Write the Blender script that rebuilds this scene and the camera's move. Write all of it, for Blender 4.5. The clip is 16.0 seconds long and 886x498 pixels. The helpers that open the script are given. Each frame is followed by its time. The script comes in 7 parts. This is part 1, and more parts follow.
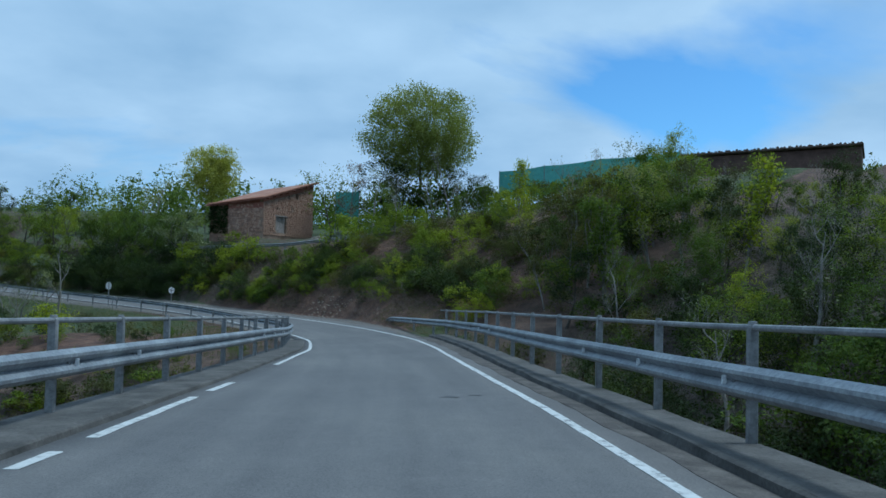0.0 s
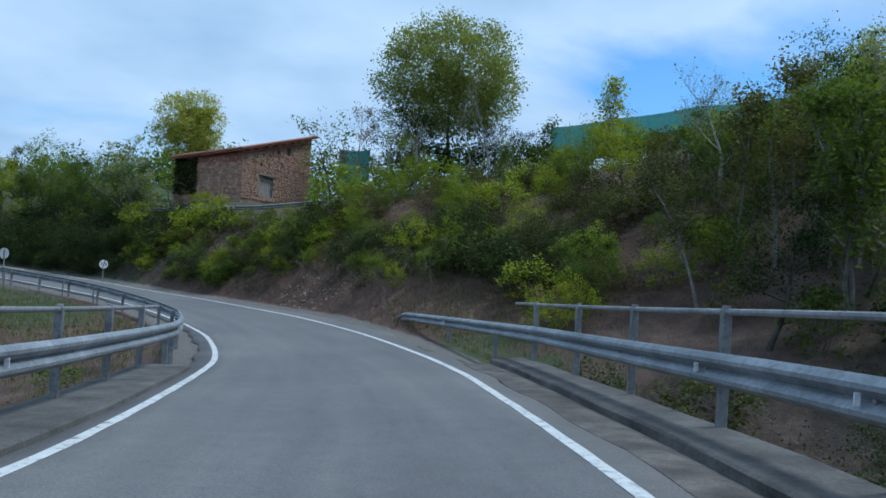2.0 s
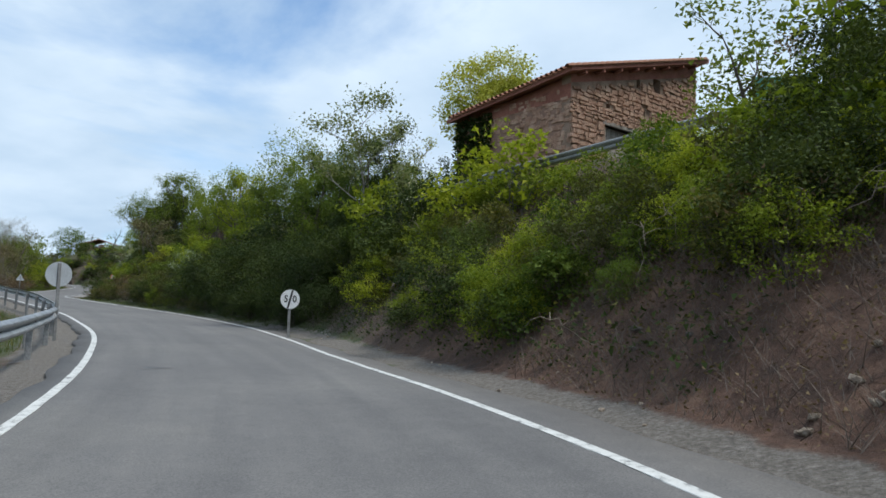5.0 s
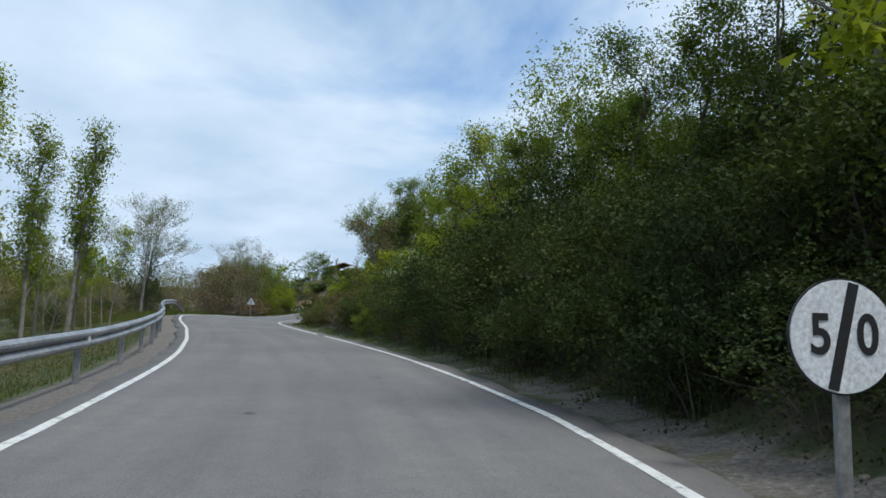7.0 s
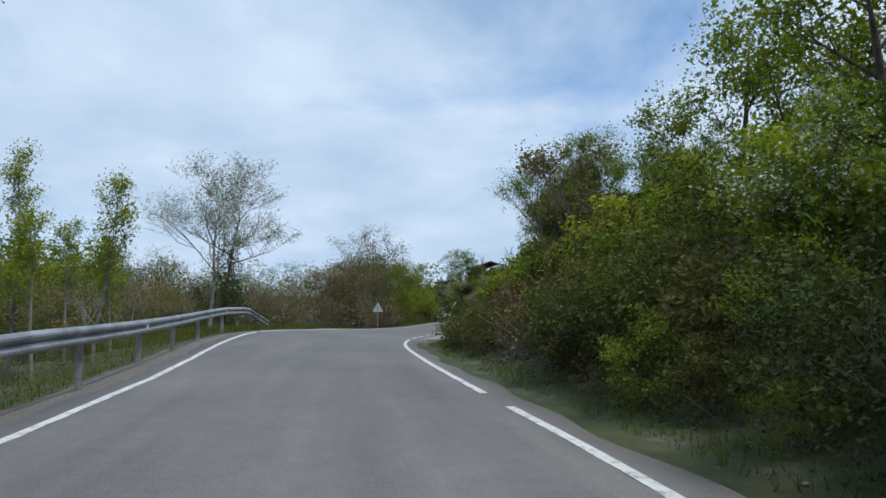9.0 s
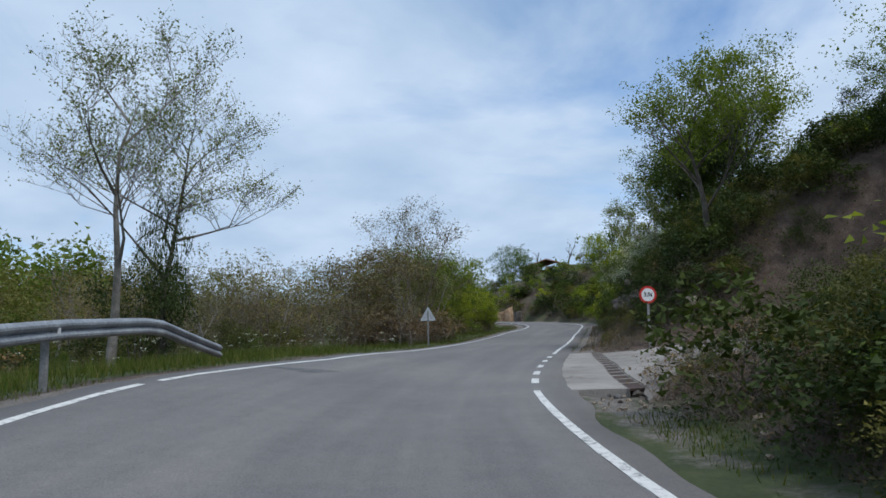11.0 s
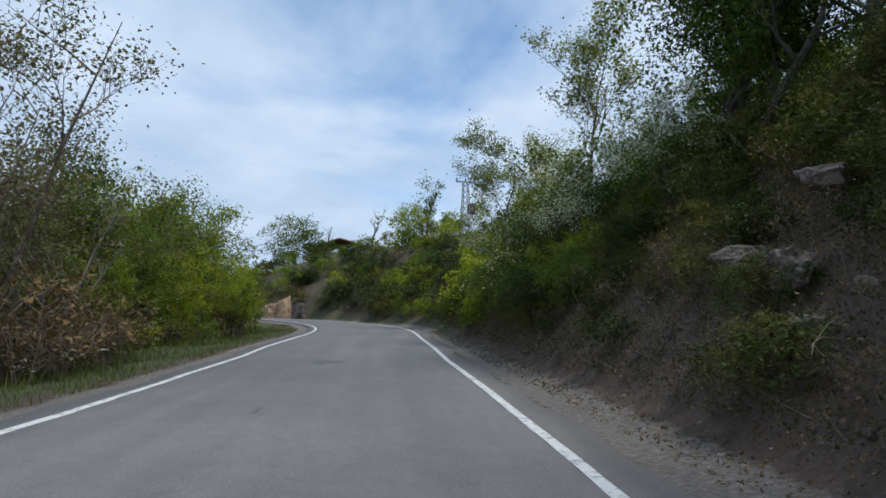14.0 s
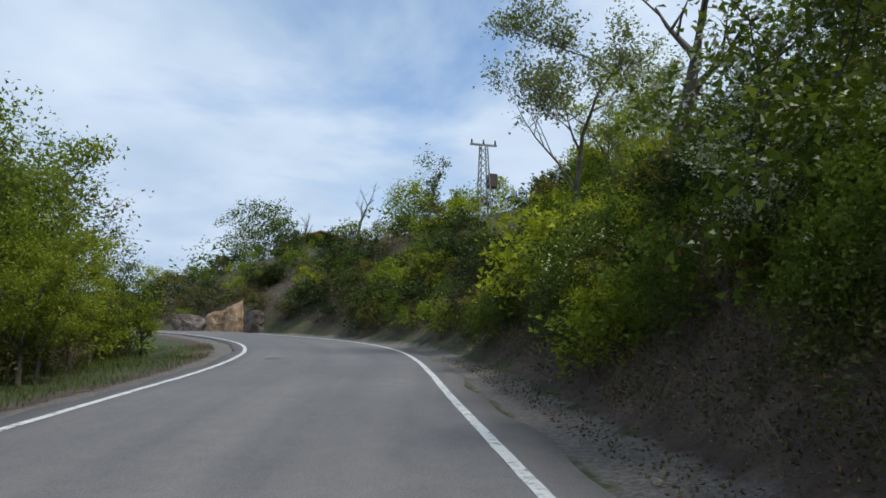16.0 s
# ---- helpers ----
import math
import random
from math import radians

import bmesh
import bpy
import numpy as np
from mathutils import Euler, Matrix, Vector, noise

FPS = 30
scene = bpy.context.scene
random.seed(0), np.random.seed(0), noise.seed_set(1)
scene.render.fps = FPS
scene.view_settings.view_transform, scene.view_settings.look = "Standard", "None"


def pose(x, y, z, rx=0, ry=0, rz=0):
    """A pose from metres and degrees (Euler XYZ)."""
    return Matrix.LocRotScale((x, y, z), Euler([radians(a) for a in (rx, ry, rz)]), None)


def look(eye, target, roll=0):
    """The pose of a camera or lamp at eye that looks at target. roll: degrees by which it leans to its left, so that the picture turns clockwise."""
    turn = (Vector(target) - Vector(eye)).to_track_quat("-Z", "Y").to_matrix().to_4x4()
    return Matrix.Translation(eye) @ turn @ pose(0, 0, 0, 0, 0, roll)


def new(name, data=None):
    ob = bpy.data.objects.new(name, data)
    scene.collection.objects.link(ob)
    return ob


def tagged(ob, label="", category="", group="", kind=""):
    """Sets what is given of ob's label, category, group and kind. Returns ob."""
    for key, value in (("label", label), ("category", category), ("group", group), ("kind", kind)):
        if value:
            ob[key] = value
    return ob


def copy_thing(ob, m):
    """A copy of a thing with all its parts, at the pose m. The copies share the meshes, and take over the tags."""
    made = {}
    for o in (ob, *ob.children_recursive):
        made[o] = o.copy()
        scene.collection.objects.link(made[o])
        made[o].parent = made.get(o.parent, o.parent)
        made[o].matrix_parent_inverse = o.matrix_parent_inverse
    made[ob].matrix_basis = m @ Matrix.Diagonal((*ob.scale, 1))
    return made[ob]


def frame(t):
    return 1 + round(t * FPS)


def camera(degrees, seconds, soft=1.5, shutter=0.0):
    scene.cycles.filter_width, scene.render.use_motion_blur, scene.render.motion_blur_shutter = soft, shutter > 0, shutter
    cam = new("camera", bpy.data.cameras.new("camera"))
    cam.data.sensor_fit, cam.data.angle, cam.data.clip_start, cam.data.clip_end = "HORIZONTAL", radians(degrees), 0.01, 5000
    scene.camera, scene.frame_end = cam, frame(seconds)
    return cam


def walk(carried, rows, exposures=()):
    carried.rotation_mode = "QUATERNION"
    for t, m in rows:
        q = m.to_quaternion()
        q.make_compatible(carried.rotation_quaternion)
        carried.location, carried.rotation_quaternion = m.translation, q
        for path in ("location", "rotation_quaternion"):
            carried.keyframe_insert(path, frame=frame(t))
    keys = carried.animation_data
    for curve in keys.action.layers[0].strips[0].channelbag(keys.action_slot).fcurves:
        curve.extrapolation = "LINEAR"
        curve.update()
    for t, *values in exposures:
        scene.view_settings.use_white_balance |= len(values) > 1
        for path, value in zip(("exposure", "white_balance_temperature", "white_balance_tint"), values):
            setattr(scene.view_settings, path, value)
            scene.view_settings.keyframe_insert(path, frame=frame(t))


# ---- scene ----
cam = camera(64.0, 16.0, soft=1.6)

# seconds, eye, target, roll
PATH = [
    (0, (0.000, 0.000, 1.250), (-0.000, 9.994, 1.584), 1.30),
    (0.5, (-0.182, 4.424, 0.997), (0.083, 14.414, 1.353), 2.18),
    (1, (-0.458, 8.946, 0.733), (-0.170, 18.937, 1.054), 2.55),
    (1.5, (-0.803, 13.722, 0.447), (-0.711, 23.716, 0.784), 2.49),
    (2, (-1.373, 18.856, 0.140), (-1.591, 28.851, 0.393), 3.23),
    (2.5, (-2.098, 24.172, -0.216), (-2.652, 34.152, 0.104), 3.59),
    (3, (-3.158, 29.674, -0.555), (-4.128, 39.619, -0.147), 3.47),
    (3.5, (-4.497, 35.161, -0.857), (-6.321, 44.980, -0.343), 2.90),
    (4, (-6.514, 40.484, -1.070), (-9.321, 50.060, -0.415), 2.81),
    (4.5, (-8.630, 45.107, -1.242), (-12.406, 54.342, -0.564), 2.03),
    (4.7, (-9.476, 46.678, -1.280), (-13.727, 55.694, -0.481), 1.61),
    (5, (-10.769, 48.844, -1.307), (-15.392, 57.663, -0.389), 1.55),
    (5.2, (-11.776, 50.198, -1.306), (-16.720, 58.842, -0.387), 1.29),
    (5.55, (-13.647, 52.605, -1.271), (-19.340, 60.756, -0.194), 0.55),
    (5.9, (-15.794, 54.943, -1.202), (-22.115, 62.602, -0.029), 0.09),
    (6.25, (-18.173, 57.221, -1.119), (-24.913, 64.516, 0.044), -0.00),
    (6.6, (-20.733, 59.469, -1.053), (-27.729, 66.526, 0.071), 0.28),
    (6.95, (-23.428, 61.715, -0.987), (-30.622, 68.569, 0.141), 0.95),
    (7.3, (-26.262, 63.930, -0.910), (-33.679, 70.534, 0.262), 1.76),
    (7.5, (-27.955, 65.156, -0.860), (-35.520, 71.585, 0.340), 1.78),
    (8, (-32.379, 68.073, -0.714), (-40.264, 74.098, 0.529), 1.37),
    (8.3, (-35.070, 69.737, -0.614), (-43.116, 75.550, 0.598), 0.94),
    (8.5, (-36.868, 70.793, -0.547), (-45.039, 76.425, 0.680), 0.69),
    (9, (-41.325, 73.232, -0.368), (-49.757, 78.478, 0.803), -0.12),
    (9.2, (-43.068, 74.094, -0.314), (-51.606, 79.176, 0.813), -0.49),
    (9.55, (-46.033, 75.477, -0.223), (-54.702, 80.314, 0.983), -0.43),
    (9.9, (-48.927, 76.752, -0.120), (-57.657, 81.457, 1.164), -0.18),
    (10.25, (-51.783, 77.988, -0.004), (-60.521, 82.668, 1.314), -0.10),
    (10.6, (-54.641, 79.236, 0.115), (-63.358, 83.959, 1.428), -0.32),
    (10.95, (-57.551, 80.535, 0.231), (-66.224, 85.346, 1.509), -0.92),
    (11.3, (-60.555, 81.931, 0.338), (-69.143, 86.906, 1.554), -1.67),
    (11.5, (-62.313, 82.831, 0.392), (-70.806, 87.976, 1.570), -1.67),
    (12, (-66.779, 85.418, 0.523), (-74.866, 91.175, 1.723), -1.48),
    (12.5, (-70.892, 88.203, 0.625), (-78.504, 94.578, 1.811), -1.12),
    (13, (-74.725, 91.170, 0.741), (-81.925, 97.987, 2.038), -0.53),
    (13.5, (-78.351, 94.235, 0.860), (-85.318, 101.303, 2.092), 0.10),
    (14, (-81.844, 97.376, 0.985), (-88.662, 104.590, 2.204), 0.41),
    (14.5, (-85.124, 100.454, 1.134), (-91.825, 107.763, 2.430), 0.25),
    (15, (-88.461, 103.485, 1.298), (-95.133, 110.826, 2.560), 0.04),
    (15.5, (-91.515, 106.494, 1.469), (-98.207, 113.821, 2.707), 0.13),
    (16, (-94.513, 109.331, 1.651), (-101.276, 116.575, 2.986), 0.09),
]
walk(cam, [(t, look(eye, target, roll)) for t, eye, target, roll in PATH],
     exposures=[(0.0, -0.24, 5000, -2), (1.5, -0.08, 5080, 2), (3.0, 0.2, 5750, 9), (5.0, 0.28, 6250, 9), (8.0, 0.17, 6150, 10), (12.0, 0.0, 5980, 12), (14.5, 0.12, 6120, 12), (16.0, 0.12, 6250, 12)])

# ---- world and sun ----
SUN_EL, SUN_ROT = radians(63), radians(76)
world = bpy.data.worlds.new("sky")
scene.world = world
world.use_nodes = True
wn, wl = world.node_tree.nodes, world.node_tree.links
wn.clear()
sky = wn.new("ShaderNodeTexSky")
sky.sky_type, sky.sun_disc, sky.sun_elevation, sky.sun_rotation = "NISHITA", False, SUN_EL, SUN_ROT
sky.air_density, sky.dust_density = 1.0, 0.6
w_coord = wn.new("ShaderNodeTexCoord")
w_sep = wn.new("ShaderNodeSeparateXYZ")
wl.new(w_coord.outputs["Generated"], w_sep.inputs[0])
# project the view direction on a flat cloud deck
w_h = wn.new("ShaderNodeMath"); w_h.operation = "MAXIMUM"; w_h.inputs[1].default_value = 0.0
wl.new(w_sep.outputs["Z"], w_h.inputs[0])
w_h2 = wn.new("ShaderNodeMath"); w_h2.operation = "ADD"; w_h2.inputs[1].default_value = 0.22
wl.new(w_h.outputs[0], w_h2.inputs[0])
w_dx = wn.new("ShaderNodeMath"); w_dx.operation = "DIVIDE"
w_dy = wn.new("ShaderNodeMath"); w_dy.operation = "DIVIDE"
wl.new(w_sep.outputs["X"], w_dx.inputs[0]); wl.new(w_h2.outputs[0], w_dx.inputs[1])
wl.new(w_sep.outputs["Y"], w_dy.inputs[0]); wl.new(w_h2.outputs[0], w_dy.inputs[1])
w_comb = wn.new("ShaderNodeCombineXYZ")
wl.new(w_dx.outputs[0], w_comb.inputs[0]); wl.new(w_dy.outputs[0], w_comb.inputs[1])
w_n1 = wn.new("ShaderNodeTexNoise")
w_n1.inputs["Scale"].default_value, w_n1.inputs["Detail"].default_value = 0.75, 7.0
w_n1.inputs["Roughness"].default_value, w_n1.inputs["Distortion"].default_value = 0.55, 0.5
w_map = wn.new("ShaderNodeMapping"); w_map.inputs["Location"].default_value = (2.35, 1.1, 0.0)
wl.new(w_comb.outputs[0], w_map.inputs[0]); wl.new(w_map.outputs[0], w_n1.inputs["Vector"])
w_r1 = wn.new("ShaderNodeValToRGB")
w_r1.color_ramp.elements[0].position, w_r1.color_ramp.elements[1].position = 0.28, 0.46
# the deck thins to a blue rift over the ravine
w_gap = wn.new("ShaderNodeVectorMath"); w_gap.operation = "DISTANCE"; w_gap.inputs[1].default_value = (0.76, 1.92, 0.0)
wl.new(w_comb.outputs[0], w_gap.inputs[0])
w_rift = wn.new("ShaderNodeMapRange"); w_rift.interpolation_type = "SMOOTHSTEP"
for w_k, w_v in enumerate((0.12, 0.62, 0.23, 0.0)):
    w_rift.inputs[w_k + 1].default_value = w_v
wl.new(w_gap.outputs["Value"], w_rift.inputs[0])
w_thin = wn.new("ShaderNodeMath"); w_thin.operation = "SUBTRACT"
wl.new(w_n1.outputs["Fac"], w_thin.inputs[0]); wl.new(w_rift.outputs[0], w_thin.inputs[1])
wl.new(w_thin.outputs[0], w_r1.inputs[0])
w_n2 = wn.new("ShaderNodeTexNoise")
w_n2.inputs["Scale"].default_value, w_n2.inputs["Detail"].default_value = 1.9, 6.0
wl.new(w_map.outputs[0], w_n2.inputs["Vector"])
w_r2 = wn.new("ShaderNodeValToRGB")
w_r2.color_ramp.elements[0].position, w_r2.color_ramp.elements[1].position = 0.3, 0.7
w_r2.color_ramp.elements[0].color = (6.6, 8.6, 10.8, 1)
w_r2.color_ramp.elements[1].color = (10.2, 11.8, 13.4, 1)
wl.new(w_n2.outputs["Fac"], w_r2.inputs[0])
w_blue = wn.new("ShaderNodeMix"); w_blue.data_type, w_blue.blend_type = "RGBA", "MULTIPLY"
w_blue.inputs[0].default_value = 1.0
w_blue.inputs[7].default_value = (1.5, 2.0, 2.3, 1)
wl.new(sky.outputs[0], w_blue.inputs[6])
w_mix = wn.new("ShaderNodeMix"); w_mix.data_type = "RGBA"
wl.new(w_r1.outputs[0], w_mix.inputs[0]); wl.new(w_blue.outputs[2], w_mix.inputs[6]); wl.new(w_r2.outputs[0], w_mix.inputs[7])
w_bg = wn.new("ShaderNodeBackground"); w_bg.inputs[1].default_value = 0.064
wl.new(w_mix.outputs[2], w_bg.inputs[0])
w_out = wn.new("ShaderNodeOutputWorld")
wl.new(w_bg.outputs[0], w_out.inputs[0])

sun = new("sun", bpy.data.lights.new("sun", "SUN"))
sun.data.energy, sun.data.angle, sun.data.color = 2.4, radians(12), (1.0, 0.95, 0.86)
# the sun stands high on the hill's side of the road
SUN_DIR = Vector((math.sin(SUN_ROT) * math.cos(SUN_EL), math.cos(SUN_ROT) * math.cos(SUN_EL), math.sin(SUN_EL)))
sun.matrix_world = look(SUN_DIR * 80, (0, 0, 0))


# ---- materials ----
def mat(name, rough=0.8, metal=0.0):
    m = bpy.data.materials.new(name)
    m.use_nodes = True
    b = m.node_tree.nodes["Principled BSDF"]
    b.inputs["Roughness"].default_value, b.inputs["Metallic"].default_value = rough, metal
    return m, m.node_tree.nodes, m.node_tree.links, b


def ramp(n, l, fac, stops):
    r = n.new("ShaderNodeValToRGB")
    e = r.color_ramp.elements
    while len(e) < len(stops):
        e.new(0.5)
    for k, (p, c) in enumerate(stops):
        e[k].position, e[k].color = p, (*c, 1)
    l.new(fac, r.inputs[0])
    return r.outputs[0]


def tex_noise(n, l, scale, detail=4.0, rough=0.5, coord=None, distort=0.0):
    t = n.new("ShaderNodeTexNoise")
    t.inputs["Scale"].default_value, t.inputs["Detail"].default_value = scale, detail
    t.inputs["Roughness"].default_value, t.inputs["Distortion"].default_value = rough, distort
    if coord is None:
        coord = n.new("ShaderNodeTexCoord").outputs["Object"]
    l.new(coord, t.inputs["Vector"])
    return t.outputs["Fac"]


def mixed(n, l, fac, a, b, mode="MIX"):
    m = n.new("ShaderNodeMix"); m.data_type, m.blend_type = "RGBA", mode
    for sock, v in ((m.inputs[0], fac), (m.inputs[6], a), (m.inputs[7], b)):
        if isinstance(v, (int, float)):
            sock.default_value = v
        elif isinstance(v, tuple):
            sock.default_value = (*v, 1)
        else:
            l.new(v, sock)
    return m.outputs[2]


def bump(n, l, b, height, strength=0.4, dist=0.02):
    k = n.new("ShaderNodeBump")
    k.inputs["Strength"].default_value, k.inputs["Distance"].default_value = strength, dist
    l.new(height, k.inputs["Height"])
    l.new(k.outputs[0], b.inputs["Normal"])


def two_scale(name, dark, mid, light, s1, s2, rough=0.85, metal=0.0, relief=0.4, dist=0.02):
    """A surface with broad stains and fine grain."""
    m, n, l, b = mat(name, rough, metal)
    broad = ramp(n, l, tex_noise(n, l, s1, 5, 0.6), [(0.3, dark), (0.5, mid), (0.72, light)])
    fine = tex_noise(n, l, s2, 3, 0.7)
    grain = ramp(n, l, fine, [(0.25, (0.62, 0.62, 0.62)), (0.75, (1.25, 1.25, 1.25))])
    l.new(mixed(n, l, 1.0, broad, grain, "MULTIPLY"), b.inputs["Base Color"])
    bump(n, l, b, fine, relief, dist)
    return m


def leaf_mat(name, colours, trans=0.3, rough=0.7):
    m, n, l, b = mat(name, rough)
    geo, info = n.new("ShaderNodeNewGeometry"), n.new("ShaderNodeObjectInfo")
    isl = ramp(n, l, geo.outputs["Random Per Island"], [(0.0, colours[0]), (0.5, colours[1]), (1.0, colours[2])])
    var = ramp(n, l, info.outputs["Random"], [(0.0, (0.66, 0.72, 0.7)), (0.5, (1.0, 1.0, 0.95)), (1.0, (1.4, 1.28, 0.92))])
    col = mixed(n, l, 1.0, isl, var, "MULTIPLY")
    l.new(col, b.inputs["Base Color"])
    b.inputs["Specular IOR Level"].default_value = 0.12
    tr = n.new("ShaderNodeBsdfTranslucent")
    l.new(mixed(n, l, 1.0, col, (1.3, 1.35, 0.7), "MULTIPLY"), tr.inputs[0])
    ms = n.new("ShaderNodeMixShader"); ms.inputs[0].default_value = trans
    out = n["Material Output"]
    l.new(b.outputs[0], ms.inputs[1]); l.new(tr.outputs[0], ms.inputs[2]); l.new(ms.outputs[0], out.inputs[0])
    return m


def asphalt_mat():
    """Worn asphalt: streaks along the lanes, stains, crazed cracks and fine grit. The lane attribute holds station and offset."""
    m, n, l, b = mat("asphalt", 0.85)
    lane = n.new("ShaderNodeAttribute"); lane.attribute_name = "lane"
    run = n.new("ShaderNodeMapping"); run.inputs["Scale"].default_value = (0.045, 0.9, 1.0)
    l.new(lane.outputs["Vector"], run.inputs[0])
    broad = ramp(n, l, tex_noise(n, l, 0.22, 5, 0.6), [(0.3, (0.117, 0.112, 0.111)), (0.5, (0.139, 0.133, 0.13)), (0.7, (0.164, 0.156, 0.147))])
    streak = ramp(n, l, tex_noise(n, l, 1.5, 5, 0.6, run.outputs[0]), [(0.32, (0.84, 0.84, 0.85)), (0.5, (1.0, 1.0, 1.0)), (0.68, (1.15, 1.14, 1.12))])
    fine = tex_noise(n, l, 60.0, 2, 0.8)
    grain = ramp(n, l, fine, [(0.3, (0.66, 0.66, 0.66)), (0.7, (1.3, 1.3, 1.3))])
    blot = ramp(n, l, tex_noise(n, l, 3.4, 6, 0.7), [(0.3, (0.9, 0.9, 0.905)), (0.7, (1.09, 1.085, 1.07))])
    col = mixed(n, l, 1.0, mixed(n, l, 1.0, mixed(n, l, 1.0, broad, streak, "MULTIPLY"), blot, "MULTIPLY"), grain, "MULTIPLY")
    wob = n.new("ShaderNodeTexCoord").outputs["Object"]
    warp = n.new("ShaderNodeTexNoise")
    warp.inputs["Scale"].default_value, warp.inputs["Detail"].default_value, warp.inputs["Roughness"].default_value = 1.7, 8, 0.7
    l.new(wob, warp.inputs["Vector"])
    for size, width, where, depth in ((1.1, 0.01, 0.16, 0.5), (4.6, 0.03, 0.11, 0.55)):
        v = n.new("ShaderNodeTexVoronoi"); v.feature = "DISTANCE_TO_EDGE"; v.inputs["Scale"].default_value = size
        l.new(mixed(n, l, 0.9, wob, warp.outputs["Color"], "ADD"), v.inputs["Vector"])
        crack = ramp(n, l, v.outputs["Distance"], [(0.0, (1, 1, 1)), (width, (0, 0, 0))])
        some = ramp(n, l, tex_noise(n, l, where, 4), [(0.5, (0, 0, 0)), (0.64, (depth, depth, depth))])
        col = mixed(n, l, mixed(n, l, 1.0, crack, some, "MULTIPLY"), col, (0.06, 0.06, 0.062))
    l.new(col, b.inputs["Base Color"])
    bump(n, l, b, fine, 0.5, 0.006)
    return m


def paint_mat():
    m, n, l, b = mat("road_paint", 0.7)
    wear = ramp(n, l, tex_noise(n, l, 7.0, 6, 0.75), [(0.36, (0.17, 0.17, 0.17)), (0.47, (0.54, 0.54, 0.52)), (0.8, (0.7, 0.7, 0.68))])
    l.new(wear, b.inputs["Base Color"])
    return m


def ground_mat():
    """Grass, litter and bare soil: the soil attribute says where the bank is bare."""
    m, n, l, b = mat("ground", 0.95)
    grass = ramp(n, l, tex_noise(n, l, 0.9, 6, 0.7), [(0.3, (0.03, 0.04, 0.014)), (0.5, (0.055, 0.075, 0.022)), (0.72, (0.11, 0.102, 0.045))])
    soil = ramp(n, l, tex_noise(n, l, 1.6, 7, 0.7), [(0.28, (0.04, 0.024, 0.018)), (0.5, (0.115, 0.062, 0.042)), (0.74, (0.24, 0.14, 0.092))])
    gravel = ramp(n, l, tex_noise(n, l, 14.0, 4, 0.8), [(0.25, (0.075, 0.064, 0.054)), (0.5, (0.17, 0.15, 0.13)), (0.75, (0.32, 0.295, 0.265))])
    at = n.new("ShaderNodeAttribute"); at.attribute_name = "cover"
    sep = n.new("ShaderNodeSeparateColor"); l.new(at.outputs["Color"], sep.inputs[0])
    brown = ramp(n, l, tex_noise(n, l, 1.9, 7, 0.7), [(0.28, (0.035, 0.027, 0.021)), (0.5, (0.085, 0.064, 0.05)), (0.74, (0.18, 0.14, 0.11))])
    soil = mixed(n, l, sep.outputs[2], brown, soil)
    edge = tex_noise(n, l, 1.2, 5, 0.7)
    def soft(sock):
        a = n.new("ShaderNodeMath"); a.operation = "ADD"; l.new(sock, a.inputs[0]); l.new(edge, a.inputs[1])
        return ramp(n, l, a.outputs[0], [(0.82, (0, 0, 0)), (1.08, (1, 1, 1))])
    c = mixed(n, l, soft(sep.outputs[0]), grass, soil)
    c = mixed(n, l, soft(sep.outputs[1]), c, gravel)
    fine = tex_noise(n, l, 22.0, 5, 0.8)
    l.new(mixed(n, l, 1.0, c, ramp(n, l, fine, [(0.25, (0.55, 0.55, 0.55)), (0.75, (1.3, 1.3, 1.3))]), "MULTIPLY"), b.inputs["Base Color"])
    bump(n, l, b, fine, 0.8, 0.06)
    return m


def plain(name, colour, rough=0.6, metal=0.0, s=6.0, vary=0.18):
    d = tuple(c * (1 - vary) for c in colour)
    e = tuple(min(1, c * (1 + vary)) for c in colour)
    return two_scale(name, d, colour, e, s, s * 12, rough, metal, 0.15, 0.004)


M_ASPHALT, M_PAINT, M_GROUND = asphalt_mat(), paint_mat(), ground_mat()
M_CONC = two_scale("concrete", (0.19, 0.175, 0.155), (0.29, 0.275, 0.25), (0.38, 0.365, 0.34), 0.9, 30, 0.9)
M_CONC_DARK = two_scale("old_concrete", (0.062, 0.058, 0.052), (0.118, 0.109, 0.1), (0.19, 0.178, 0.163), 1.3, 26, 0.92)
M_KERB = two_scale("kerb_concrete", (0.05, 0.046, 0.041), (0.096, 0.088, 0.079), (0.155, 0.143, 0.129), 1.7, 24, 0.93, 0, 0.6, 0.02)
M_STEEL = two_scale("galvanised_steel", (0.19, 0.205, 0.215), (0.3, 0.315, 0.335), (0.42, 0.435, 0.45), 1.6, 18, 0.5, 0.5, 0.1, 0.004)
M_POST = two_scale("dull_steel", (0.17, 0.17, 0.17), (0.25, 0.25, 0.25), (0.34, 0.335, 0.33), 3.0, 20, 0.6, 0.35, 0.1, 0.004)
M_RUST = two_scale("rusty_iron", (0.03, 0.02, 0.016), (0.06, 0.038, 0.03), (0.1, 0.06, 0.045), 5, 40, 0.8, 0.3)
M_BARK = two_scale("bark", (0.05, 0.042, 0.034), (0.1, 0.085, 0.07), (0.17, 0.15, 0.125), 3, 26, 0.95, 0, 0.8, 0.03)
M_BARK_PALE = two_scale("pale_bark", (0.13, 0.115, 0.1), (0.22, 0.2, 0.175), (0.32, 0.3, 0.27), 3, 26, 0.95, 0, 0.6, 0.03)
